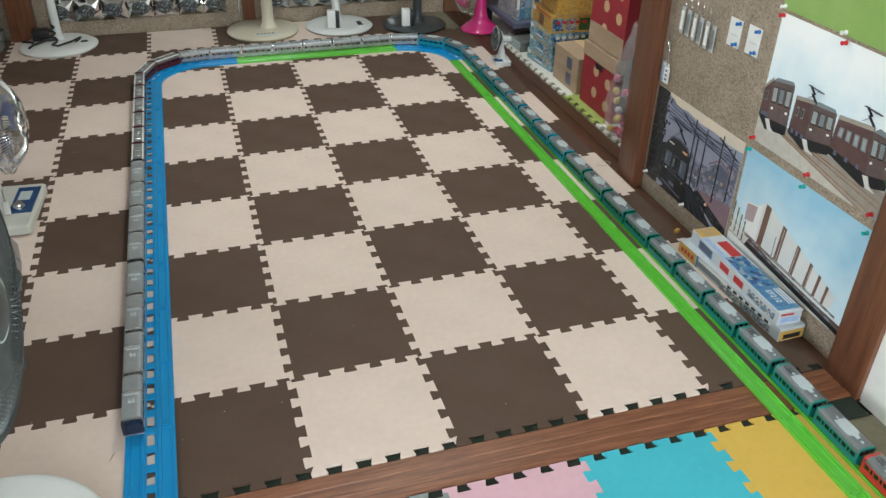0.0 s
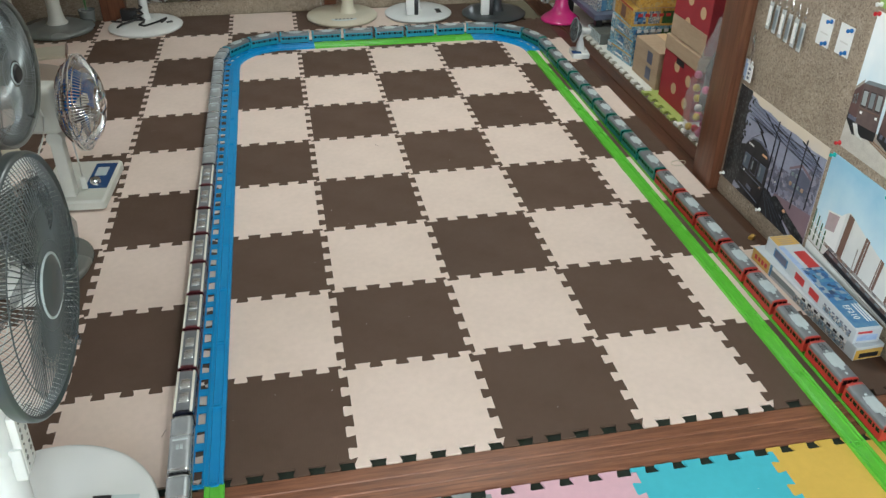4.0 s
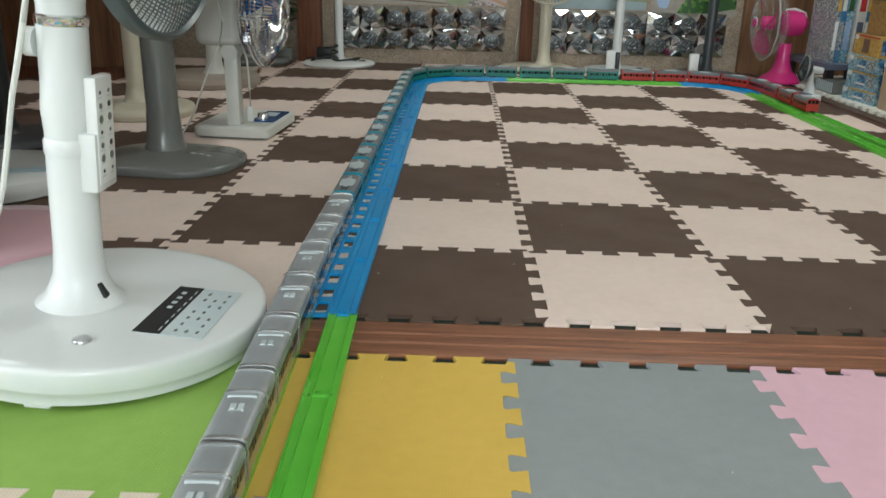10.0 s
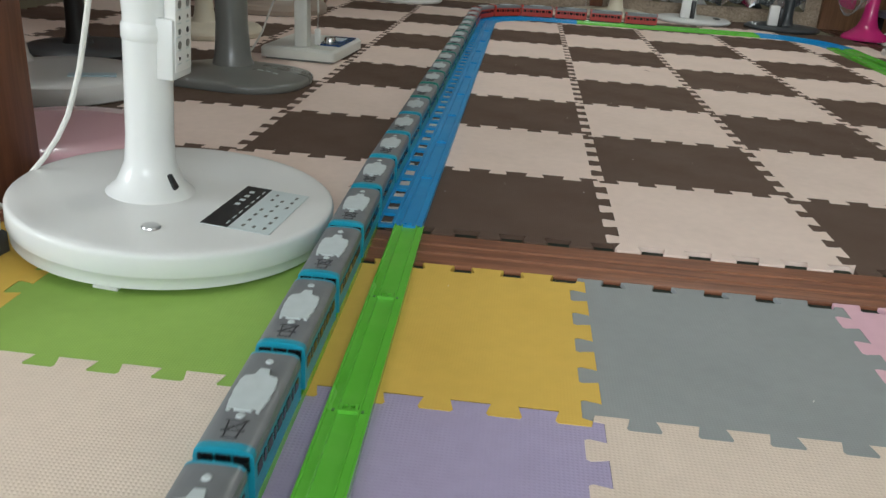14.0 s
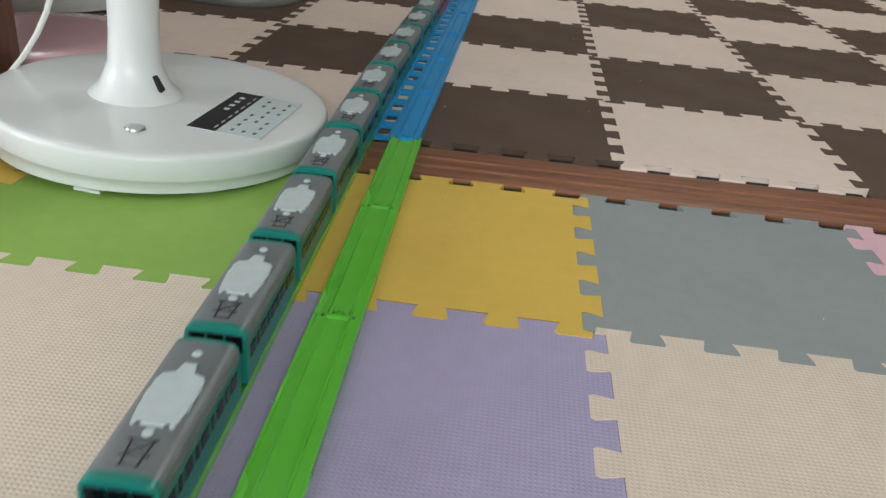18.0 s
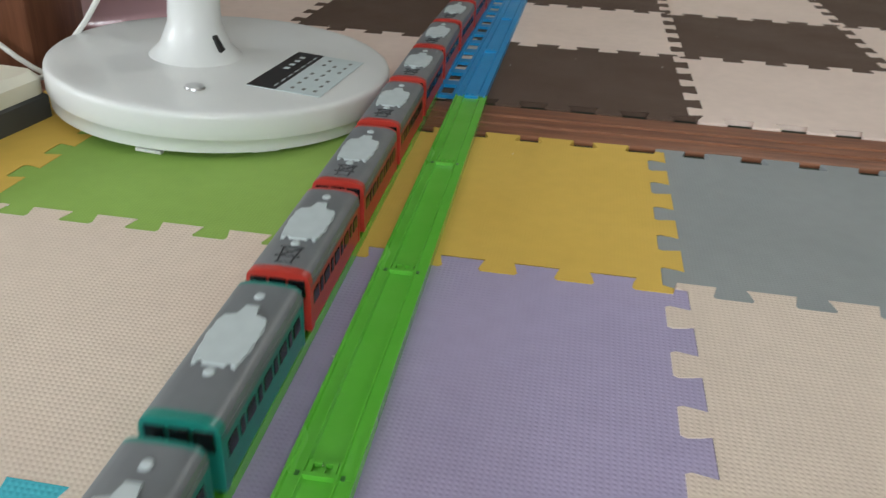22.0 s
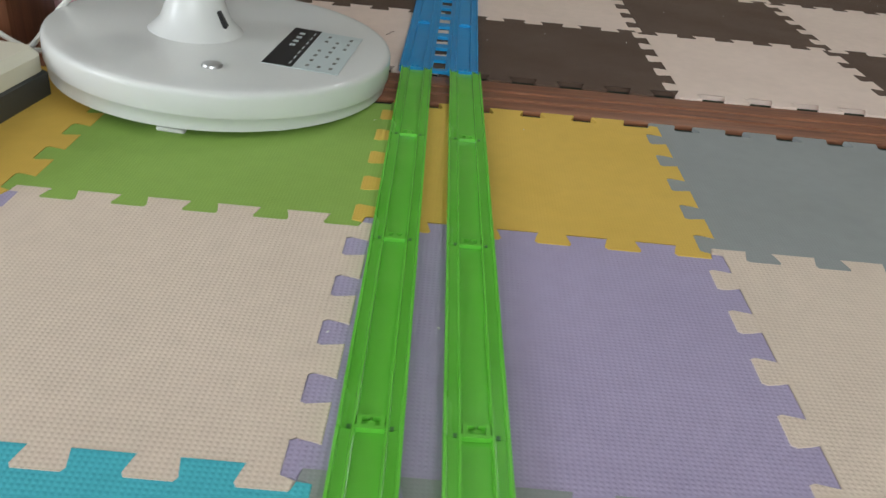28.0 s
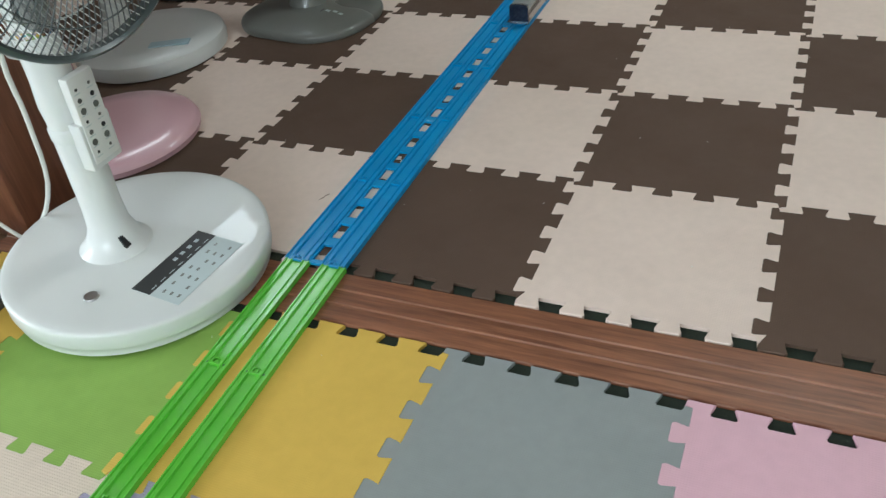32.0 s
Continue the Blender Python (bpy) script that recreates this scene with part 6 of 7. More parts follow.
def back_wall():
    north = lambda x, z: pose(x, ROOM_N - 0.0012, z)
    # silver foil prints, two rows
    M_PRINT = busy("foil_print", [(0.03, 0.032, 0.036), (0.06, 0.062, 0.065), (0.025, 0.03, 0.03), (0.22, 0.23, 0.24), (0.05, 0.05, 0.048), (0.10, 0.12, 0.12)], 150, 0.3)
    for x0, x1 in ((-0.43, 0.385), (0.555, 1.43)):
        n = round((x1 - x0) / 0.122)
        for r in range(2):
            for k in range(n):
                w, h = (x1 - x0) / n, 0.1
                cx, cz = x0 + w * (k + 0.5), 0.062 + h * (r + 0.5)
                ob = thing("foil_print", pose(cx, ROOM_N - 0.001, cz), "small picture printed on creased silver foil", "foil print", "foil prints")
                rnd = random.Random(k * 7 + r * 31 + int(x0 * 50))
                cxo, proud = rnd.uniform(-0.008, 0.004), rnd.uniform(0.014, 0.022)
                bm = bmesh.new()
                outer = [bm.verts.new((-w / 2 * a, -0.002, -h / 2 * b)) for a, b in ((1, 1), (0, 1), (-1, 1), (-1, 0), (-1, -1), (0, -1), (1, -1), (1, 0))]
                inner = [bm.verts.new((cxo + 0.036 * math.cos(radians(45 * j + 225)), -proud + rnd.uniform(-0.005, 0.006), 0.033 * math.sin(radians(45 * j + 225)))) for j in range(8)]
                for j in range(8):
                    n2 = (j + 1) % 8
                    bm.faces.new((outer[j], outer[n2], inner[j]))
                    bm.faces.new((outer[n2], inner[n2], inner[j]))
                bm.faces.new(inner[::-1])
                part("foil", mesh_of("foil", bm, M_FOIL, smooth=False), None, ob)
                pb = lathe([(0, 0.0012), (0.036, 0.0010), (0.041, 0.0)], 14, sy=0.80)
                p = part("printed_patch", pb, M_PRINT, ob, m=Matrix.Translation((cxo, -proud - 0.005, 0)) @ Matrix.Rotation(math.pi / 2, 4, "X"))
                for j in range(4):
                    px, pz = rnd.uniform(-0.02, 0.012), rnd.uniform(-0.018, 0.012)
                    part("print_mark", box(px, px + rnd.uniform(0.003, 0.010), pz, pz + rnd.uniform(0.002, 0.006), 0.0008, 0.0018), (I_WHITE, I_GLASS, I_PALE, I_TREE)[rnd.randrange(4)], p)
    # photographs above them
    L = [("ground", I_GRAVEL, [(0, 0), (1, 0), (1, 0.14), (0, 0.22)]), ("printed_track", I_RAILS, [(0.1, 0.1), (1, 0.02), (1, 0.04), (0.1, 0.13)]), ("printed_track", I_RAILS, [(0.1, 0.17), (1, 0.09), (1, 0.11), (0.1, 0.19)]),
         ("tree", I_LEAF, [(0, 0.2), (0.12, 0.2), (0.12, 1), (0, 1)]), ("town", I_TOWN, quad(0.12, 1.0, 0.18, 0.42)), ("tram", I_BLUE, quad(0.14, 0.48, 0.24, 0.46)), ("tram_top", I_PALE, quad(0.14, 0.48, 0.46, 0.86)),
         ("tram", I_MAROON, quad(0.50, 0.92, 0.22, 0.44)), ("tram_top", I_PALE, quad(0.50, 0.92, 0.44, 0.86)), ("chassis", I_BLACK, quad(0.16, 0.9, 0.19, 0.24))]
    for k in range(7):
        x = 0.17 + 0.105 * k + (0.03 if k > 2 else 0)
        L.append(("bogie", I_BLUEGREY if k % 2 else I_BROWN, quad(x, x + 0.055, 0.165, 0.225)))
        L.append(("wheel", I_BLACK, disc(x + 0.03, 0.185, 0.014, 10, 0.7)))
    L += [("front", I_GLASS2, quad(0.36, 0.48, 0.24, 0.42)), ("front", I_BROWN, quad(0.72, 0.92, 0.22, 0.42)), ("tram_post", I_PALE, quad(0.475, 0.50, 0.22, 0.86)), ("lamp", I_WHITE, disc(0.42, 0.33, 0.012)), ("lamp", I_WHITE, disc(0.82, 0.32, 0.012))]
    for k in range(8):
        L.append(("window", I_GLASS, quad(0.17 + 0.095 * k, 0.235 + 0.095 * k, 0.50, 0.76)))
    poster("photograph", north(-0.16, 0.42), 0.52, 0.30, (I_SKY2, L), "colour photograph of two old trams on the wall")
    L = [("bank", I_TOWN, [(0, 0.0), (1, 0.0), (1, 0.4), (0.5, 0.62), (0, 0.55)]), ("blossom", I_PINKISH, [(0, 0.2), (1, 0.0), (1, 0.10), (0.5, 0.34), (0.2, 0.44), (0, 0.42)]), ("train", I_MAROON, [(0.35, 0.42), (1.0, 0.12), (1.0, 0.26), (0.4, 0.56)]), ("lawn", I_MEADOW, [(0, 0.02), (0.30, 0.0), (0.42, 0.10), (0.24, 0.24), (0, 0.34)]), ("track", I_RUST, [(0.42, 0.20), (1.0, -0.0), (1.0, 0.05), (0.44, 0.24)]), ("cloud", I_HAZE_P, [(0, 0.40), (0.3, 0.46), (0.42, 0.60), (0.3, 0.78), (0, 0.8)])]
    poster("photograph", north(0.245, 0.42), 0.285, 0.30, (ink("haze", (0.60, 0.60, 0.58)), L), "colour photograph of a train among cherry blossom")
    L = [("water", I_WATER, quad(0, 1, 0, 0.16)), ("shore", I_MEADOW, [(0, 0.15), (0.35, 0.17), (1, 0.12), (1, 0.19), (0.5, 0.215), (0, 0.19)]), ("grove", I_TREE, [(0.44, 0.195), (0.50, 0.25), (0.56, 0.245), (0.60, 0.20)]), ("house", I_BROWN, [(0.47, 0.19), (0.57, 0.19), (0.56, 0.235), (0.53, 0.262), (0.49, 0.25)]), ("house_wall", I_PALE, quad(0.50, 0.55, 0.19, 0.225)), ("house", I_GRAVEL, quad(0.86, 0.93, 0.17, 0.215)), ("grove", I_TREE, [(0.80, 0.18), (0.84, 0.215), (0.88, 0.2), (0.95, 0.225), (1.0, 0.18)]),
         ("mast", I_BLACK, quad(0.60, 0.607, 0.17, 1.0)), ("branch", I_BROWN, [(0.68, 0.25), (0.80, 0.5), (0.79, 0.55), (0.66, 0.3)])]
    poster("photograph", north(0.795, 0.42), 0.50, 0.30, (I_SKY2, L), "colour photograph of a shore under blue sky")
    L = [("street", I_TOWN, [(0, 0.55), (0.6, 0.62), (0.6, 1), (0, 1)]), ("leaves", I_LEAF, [(0.25, 0), (1, 0.1), (1, 1), (0.45, 1), (0.55, 0.4)]), ("path", I_GRAVEL, [(0, 0), (0.3, 0), (0.5, 0.5), (0, 0.7)]), ("lawn", I_TREE, [(0.6, 0.0), (1.0, 0.12), (0.9, 0.3), (0.62, 0.14)])]
    for k in range(9):
        fx, fz = 0.14 + 0.09 * k, 0.20 + 0.34 * ((k * 37) % 11) / 11 + 0.05 * k
        for j in range(6):
            L.append(("flower", (I_HYDR, I_HYDR2)[j % 2], disc(fx + 0.045 * math.cos(j * 1.05 + k), fz + 0.055 * math.sin(j * 1.05 + k), 0.034 + 0.006 * (j % 3), 9)))
    poster("photograph", north(1.265, 0.42), 0.40, 0.34, (I_GRAVEL, L), "colour photograph of blue hydrangeas on the wall")
    tagged(part_free("wall_cable", tube([(0.43, ROOM_N - 0.006, 0.5), (0.445, ROOM_N - 0.008, 0.36), (0.452, ROOM_N - 0.010, 0.28), (0.447, ROOM_N - 0.008, 0.18), (0.438, ROOM_N - 0.006, 0.08), (0.44, ROOM_N - 0.005, 0.0)], 0.0028, 6), M_CORD_W),
           "thin white cable running down the wall", "cable")
    solid("wood_panel", box(1.500, 2.3, ROOM_N - 0.03, ROOM_N, -0.006, 1.2), M_BOARD_DARK, "brown wooden panel at the end of the back wall", "panel", "structure")
    # the unseen upper part is added to block window light from the back-left corner
    cab = thing("wood_cabinet", pose(-1.44, 2.375, -0.0105), "brown wooden cabinet beside the fans, made tall to shade the corner", "cabinet")
    part("body", box(-0.32, 0.30, -0.225, 0.225, 0.06, 2.08, 0.004, 2), M_BOARD_DARK, cab)
    part("plinth", box(-0.31, 0.285, -0.215, 0.215, 0.0, 0.06), M_POST, cab)
    for k in range(2):
        d = part("door", box(0.301, 0.319, -0.222 + 0.224 * k, -0.002 + 0.224 * k, 0.065, 2.07, 0.003, 2), M_BOARD_DARK, cab)
        part("handle", box(0.319, 0.332, -0.024 + 0.044 * k, -0.016 + 0.044 * k, 0.95, 1.07, 0.003, 2), M_STEEL, d)


M_BOARD_DARK = wood("dark_board", (0.11, 0.05, 0.025), (0.24, 0.12, 0.06), "Z", 0.5)


def part_free(name, bm, mat):
    return new(name, mesh_of(name, bm, mat))


# ---------------------------------------------------------------- boxes and small things
M_CARD = material("cardboard", (0.46, 0.335, 0.225), 0.85, second=(0.40, 0.285, 0.19), scale=40, stretch=(1, 1, 6))
M_REDBOX = material("red_print", (0.37, 0.026, 0.040), 0.5, second=(0.31, 0.022, 0.034), scale=20)
M_DOT = material("dot_print", (0.62, 0.43, 0.25), 0.6)
M_BOXYEL = material("box_yellow", (0.66, 0.38, 0.06), 0.4, second=(0.50, 0.34, 0.12), scale=45, amount=0.5)
M_BOXWHITE = material("box_white", (0.58, 0.61, 0.63), 0.35, second=(0.50, 0.54, 0.57), scale=30)
M_BOXDEEP = material("box_deep_blue", (0.03, 0.16, 0.36), 0.35, second=(0.12, 0.26, 0.40), scale=60)
M_BOXRED = material("box_red", (0.50, 0.03, 0.03), 0.35)
B_BLUE = busy("print_blue_mix", [(0.18, 0.40, 0.52), (0.13, 0.33, 0.47), (0.36, 0.52, 0.58), (0.06, 0.16, 0.28), (0.24, 0.45, 0.55), (0.56, 0.62, 0.62), (0.16, 0.34, 0.44), (0.30, 0.34, 0.30)], 150)
B_DEEP = busy("print_deep_mix", [(0.03, 0.10, 0.26), (0.05, 0.18, 0.38), (0.30, 0.36, 0.42), (0.02, 0.05, 0.12), (0.08, 0.24, 0.40)], 80)
B_MIX = busy("print_grey_mix", [(0.50, 0.48, 0.44), (0.22, 0.26, 0.32), (0.62, 0.60, 0.56), (0.10, 0.12, 0.16), (0.36, 0.30, 0.24), (0.16, 0.28, 0.36), (0.08, 0.10, 0.13)], 240)
B_YEL = busy("print_yellow_mix", [(0.60, 0.36, 0.07), (0.56, 0.33, 0.07), (0.62, 0.40, 0.11), (0.46, 0.25, 0.06), (0.60, 0.36, 0.07), (0.52, 0.36, 0.14)], 110)
M_BAG = material("clear_bag", (0.78, 0.78, 0.80), 0.07, alpha=0.22, bump=0.9, bump_scale=60)


def printed(ob, name, mat, face, u0, u1, v0, v1, at):
    """A printed patch, 0.4 mm proud, on the west (x) or south (y) or top (z) face of a box."""
    if face == "x":
        bm = box(at - 0.0005, at + 0.0002, u0, u1, v0, v1)
    elif face == "y":
        bm = box(u0, u1, at - 0.0005, at + 0.0002, v0, v1)
    else:
        bm = box(u0, u1, v0, v1, at - 0.0002, at + 0.0005)
    return part(name, bm, mat, ob)


def letters(text, size, mat, parent, m):
    cu = bpy.data.curves.new("text", "FONT")
    cu.body, cu.size, cu.extrude, cu.align_x, cu.align_y = text, size, 0.0002, "CENTER", "CENTER"
    tmp = bpy.data.objects.new("tmp", cu)
    me = bpy.data.meshes.new_from_object(tmp)
    bpy.data.objects.remove(tmp)
    me.materials.clear()
    me.materials.append(mat)
    return part("lettering", me, None, parent, "", m)


def train_boxes():
    a = thing("toy_box", Matrix.Translation((1.484, 0.334, 0.0)) @ Matrix.Rotation(radians(2.0), 4, 'Z'), "long toy train box with a yellow end lying on the mat", "toy box")
    part("carton", box(-0.043, 0.043, -0.225, 0.225, 0, 0.052, 0.0012, 1), M_BOXWHITE, a)
    printed(a, "side_print", M_BOXYEL, "x", 0.14, 0.222, 0.003, 0.049, -0.043)
    printed(a, "side_print", B_MIX, "x", -0.19, 0.02, 0.004, 0.030, -0.043)
    printed(a, "side_print", I_GLASS, "x", 0.02, 0.13, 0.012, 0.034, -0.043)
    printed(a, "end_print", M_BOXYEL, "y", -0.041, 0.041, 0.003, 0.040, -0.225)
    printed(a, "end_picture", I_BLACK, "y", -0.028, 0.030, 0.008, 0.026, -0.2254)
    printed(a, "top_window", I_BLACK, "z", -0.036, 0.036, -0.21, -0.15, 0.052)
    printed(a, "end_band", M_BOXYEL, "y", -0.041, 0.041, 0.003, 0.049, 0.2252)
    b = thing("toy_box", Matrix.Translation((1.490, 0.330, 0.0391)) @ Matrix.Rotation(radians(-1.6), 4, 'Z'), "white and blue toy locomotive box on another box", "toy box")
    part("carton", box(-0.037, 0.037, -0.215, 0.215, 0, 0.056, 0.0012, 1), M_BOXWHITE, b)
    printed(b, "side_print", M_BOXDEEP, "x", 0.10, 0.17, 0.008, 0.044, -0.037)
    for y in (0.035, -0.035):
        printed(b, "red_train", M_BOXRED, "x", y - 0.022, y + 0.022, 0.010, 0.038, -0.037)
    printed(b, "side_stripe", B_MIX, "x", -0.20, -0.08, 0.010, 0.028, -0.037)
    printed(b, "top_print", M_BOXDEEP, "z", -0.034, 0.034, -0.205, -0.02, 0.056)
    printed(b, "top_yellow", M_BOXYEL, "z", -0.035, 0.035, 0.165, 0.212, 0.056)
    printed(b, "top_red", M_BOXRED, "z", -0.006, 0.028, 0.05, 0.13, 0.056)
    printed(b, "top_window", B_DEEP, "z", -0.030, 0.030, -0.10, 0.05, 0.0564)
    printed(b, "end_picture", I_HYDR, "y", -0.028, 0.028, 0.010, 0.034, -0.215)
    printed(b, "end_band", M_BOXRED, "y", -0.030, 0.010, 0.040, 0.048, -0.215)
    for k in range(7):
        printed(a, "window_print", I_BLACK, "x", -0.18 + 0.026 * k, -0.165 + 0.026 * k, 0.033, 0.043, -0.0431)
        printed(a, "wheel_print", I_GLASS, "x", -0.175 + 0.03 * k, -0.160 + 0.03 * k, 0.006, 0.016, -0.0436)
        printed(b, "line_print", I_BLUEGREY, "x", -0.20 + 0.018 * k, -0.190 + 0.018 * k, 0.030, 0.036, -0.0371)
    printed(a, "blue_edge", M_BOXDEEP, "x", 0.128, 0.136, 0.003, 0.049, -0.0431)
    printed(a, "train_print", I_WHITE, "x", -0.19, 0.125, 0.031, 0.046, -0.0428)
    printed(b, "pale_band", I_HYDR, "z", -0.036, -0.020, -0.02, 0.16, 0.0562)
    printed(b, "dark_panel", I_BLUEGREY, "x", 0.105, 0.165, 0.012, 0.040, -0.0374)
    for k in range(4):
        printed(a, "yellow_text", M_BOXRED, "x", 0.150 + 0.016 * k, 0.161 + 0.016 * k, 0.016, 0.034, -0.0434)
        printed(b, "yellow_text", M_CARD, "z", -0.020, 0.02, 0.172 + 0.01 * k, 0.177 + 0.01 * k, 0.0563)
    for ob, k in ((a, (0.86, 0.97, 0.74)), (b, (0.90, 0.94, 0.70))):
        for c in ob.children:
            c.data.transform(Matrix.Diagonal((*k, 1)))
    letters("EF210", 0.022, I_WHITE, b, Matrix.Translation((-0.006, -0.137, 0.0398)) @ Matrix.Rotation(-math.pi / 2, 4, "Z"))
    for k in range(3):
        printed(b, "text_bar", I_WHITE, "z", 0.012 + 0.007 * k, 0.015 + 0.007 * k, -0.175, -0.108, 0.0396)


def small_litter():
    ob = thing("cord_loop", pose(1.488, 1.118, 0), "thin beige cord loop lying on the mat", "cord")
    part("cord", tube([(0.026 * math.cos(a) * (1 + 0.2 * math.sin(2 * a)), 0.017 * math.sin(a), 0.0012) for a in [2 * math.pi * k / 20 for k in range(20)]], 0.0011, 5, closed=True), M_BEIGE_P, ob)
    ob = thing("yellow_clip", pose(1.492, 0.643, 0, 0, 0, 35), "small yellow plastic clip on the mat", "clip")
    part("body", box(-0.011, 0.011, -0.006, 0.006, 0, 0.010, 0.002, 2), M_BOXYEL, ob)
    part("tongue", box(0.010, 0.020, -0.003, 0.003, 0, 0.004, 0.001, 1), M_BOXYEL, ob)
    rnd = random.Random(21)
    bm = bmesh.new()
    for k in range(75):
        x, y, r, a = rnd.uniform(-0.35, 1.25), rnd.uniform(-0.65, 2.2), rnd.uniform(0.0004, 0.0010), rnd.uniform(0, 3.1)
        if -0.10 < y < 0.02:
            continue
        vs = [bm.verts.new((x + r * c * math.cos(a) - r * 0.5 * d * math.sin(a), y + r * c * math.sin(a) + r * 0.5 * d * math.cos(a), z)) for z in (0.0003, 0.0009) for c, d in ((-1, -1), (1, -0.6), (1.2, 0.7), (-0.7, 1))]
        bm.faces.new(vs[:4])
        bm.faces.new(vs[4:])
        for i in range(4):
            bm.faces.new((vs[i], vs[(i + 1) % 4], vs[4 + (i + 1) % 4], vs[4 + i]))
    solid("lint", bm, M_CORD_W, "tiny pale flecks of lint lying on the mats", "lint", "stuff")
    for x, y, a in ((-0.075, 0.165, 70), (-0.10, -0.02, 20), (0.52, 1.42, 130)):
        ob = thing("thread", pose(x, y, 0, 0, 0, a), "short brown thread lying on the mat", "thread")
        part("strand", tube([(-0.010, 0.001, 0.0009), (-0.003, -0.001, 0.0016), (0.004, 0.001, 0.0011), (0.011, -0.001, 0.0009)], 0.0005, 5), I_BROWN, ob)
    # a leafy plant in the back corner
    ob = thing("potted_plant", pose(-0.665, 2.985, 0.0), "dark green leafy plant in the back corner", "plant")
    part("pot", lathe([(0.030, 0), (0.038, 0.06), (0.035, 0.06), (0.032, 0.05), (0, 0.05)], 24), M_SLATE, ob)
    rnd = random.Random(12)
    leaf_mat = material("leaf", (0.03, 0.09, 0.025), 0.45, second=(0.06, 0.15, 0.04), scale=30, random=0.3)
    lb = bmesh.new()
    rows = [[lb.verts.new((x, s * w, z)) for s in (-1, 0, 1)] for x, w, z in ((0, 0.002, 0), (0.02, 0.012, 0.006), (0.045, 0.011, 0.006), (0.07, 0.001, -0.002))]
    for p, q in zip(rows, rows[1:]):
        for k in range(2):
            lb.faces.new((p[k], p[k + 1], q[k + 1], q[k]))
    bmesh.ops.solidify(lb, geom=list(lb.faces), thickness=0.0008)
    leaf = mesh_of("leaf", lb, leaf_mat)
    for k in range(5):
        a = 1.25 * k
        part("stem", tube([(0, 0, 0.06), (0.015 * math.cos(a), 0.010 * math.sin(a), 0.25), (0.035 * math.cos(a), 0.02 * math.sin(a), 0.46)], 0.003, 6), leaf_mat, ob)
    for k in range(90):
        z = rnd.uniform(0.14, 0.48)
        a = rnd.uniform(0, 6.28)
        r = 0.03 * z / 0.46
        part("leaf", leaf, None, ob, m=pose(r * math.cos(a), r * math.sin(a) * 0.6, z, rnd.uniform(-25, 25), rnd.uniform(-45, 25), math.degrees(a)))


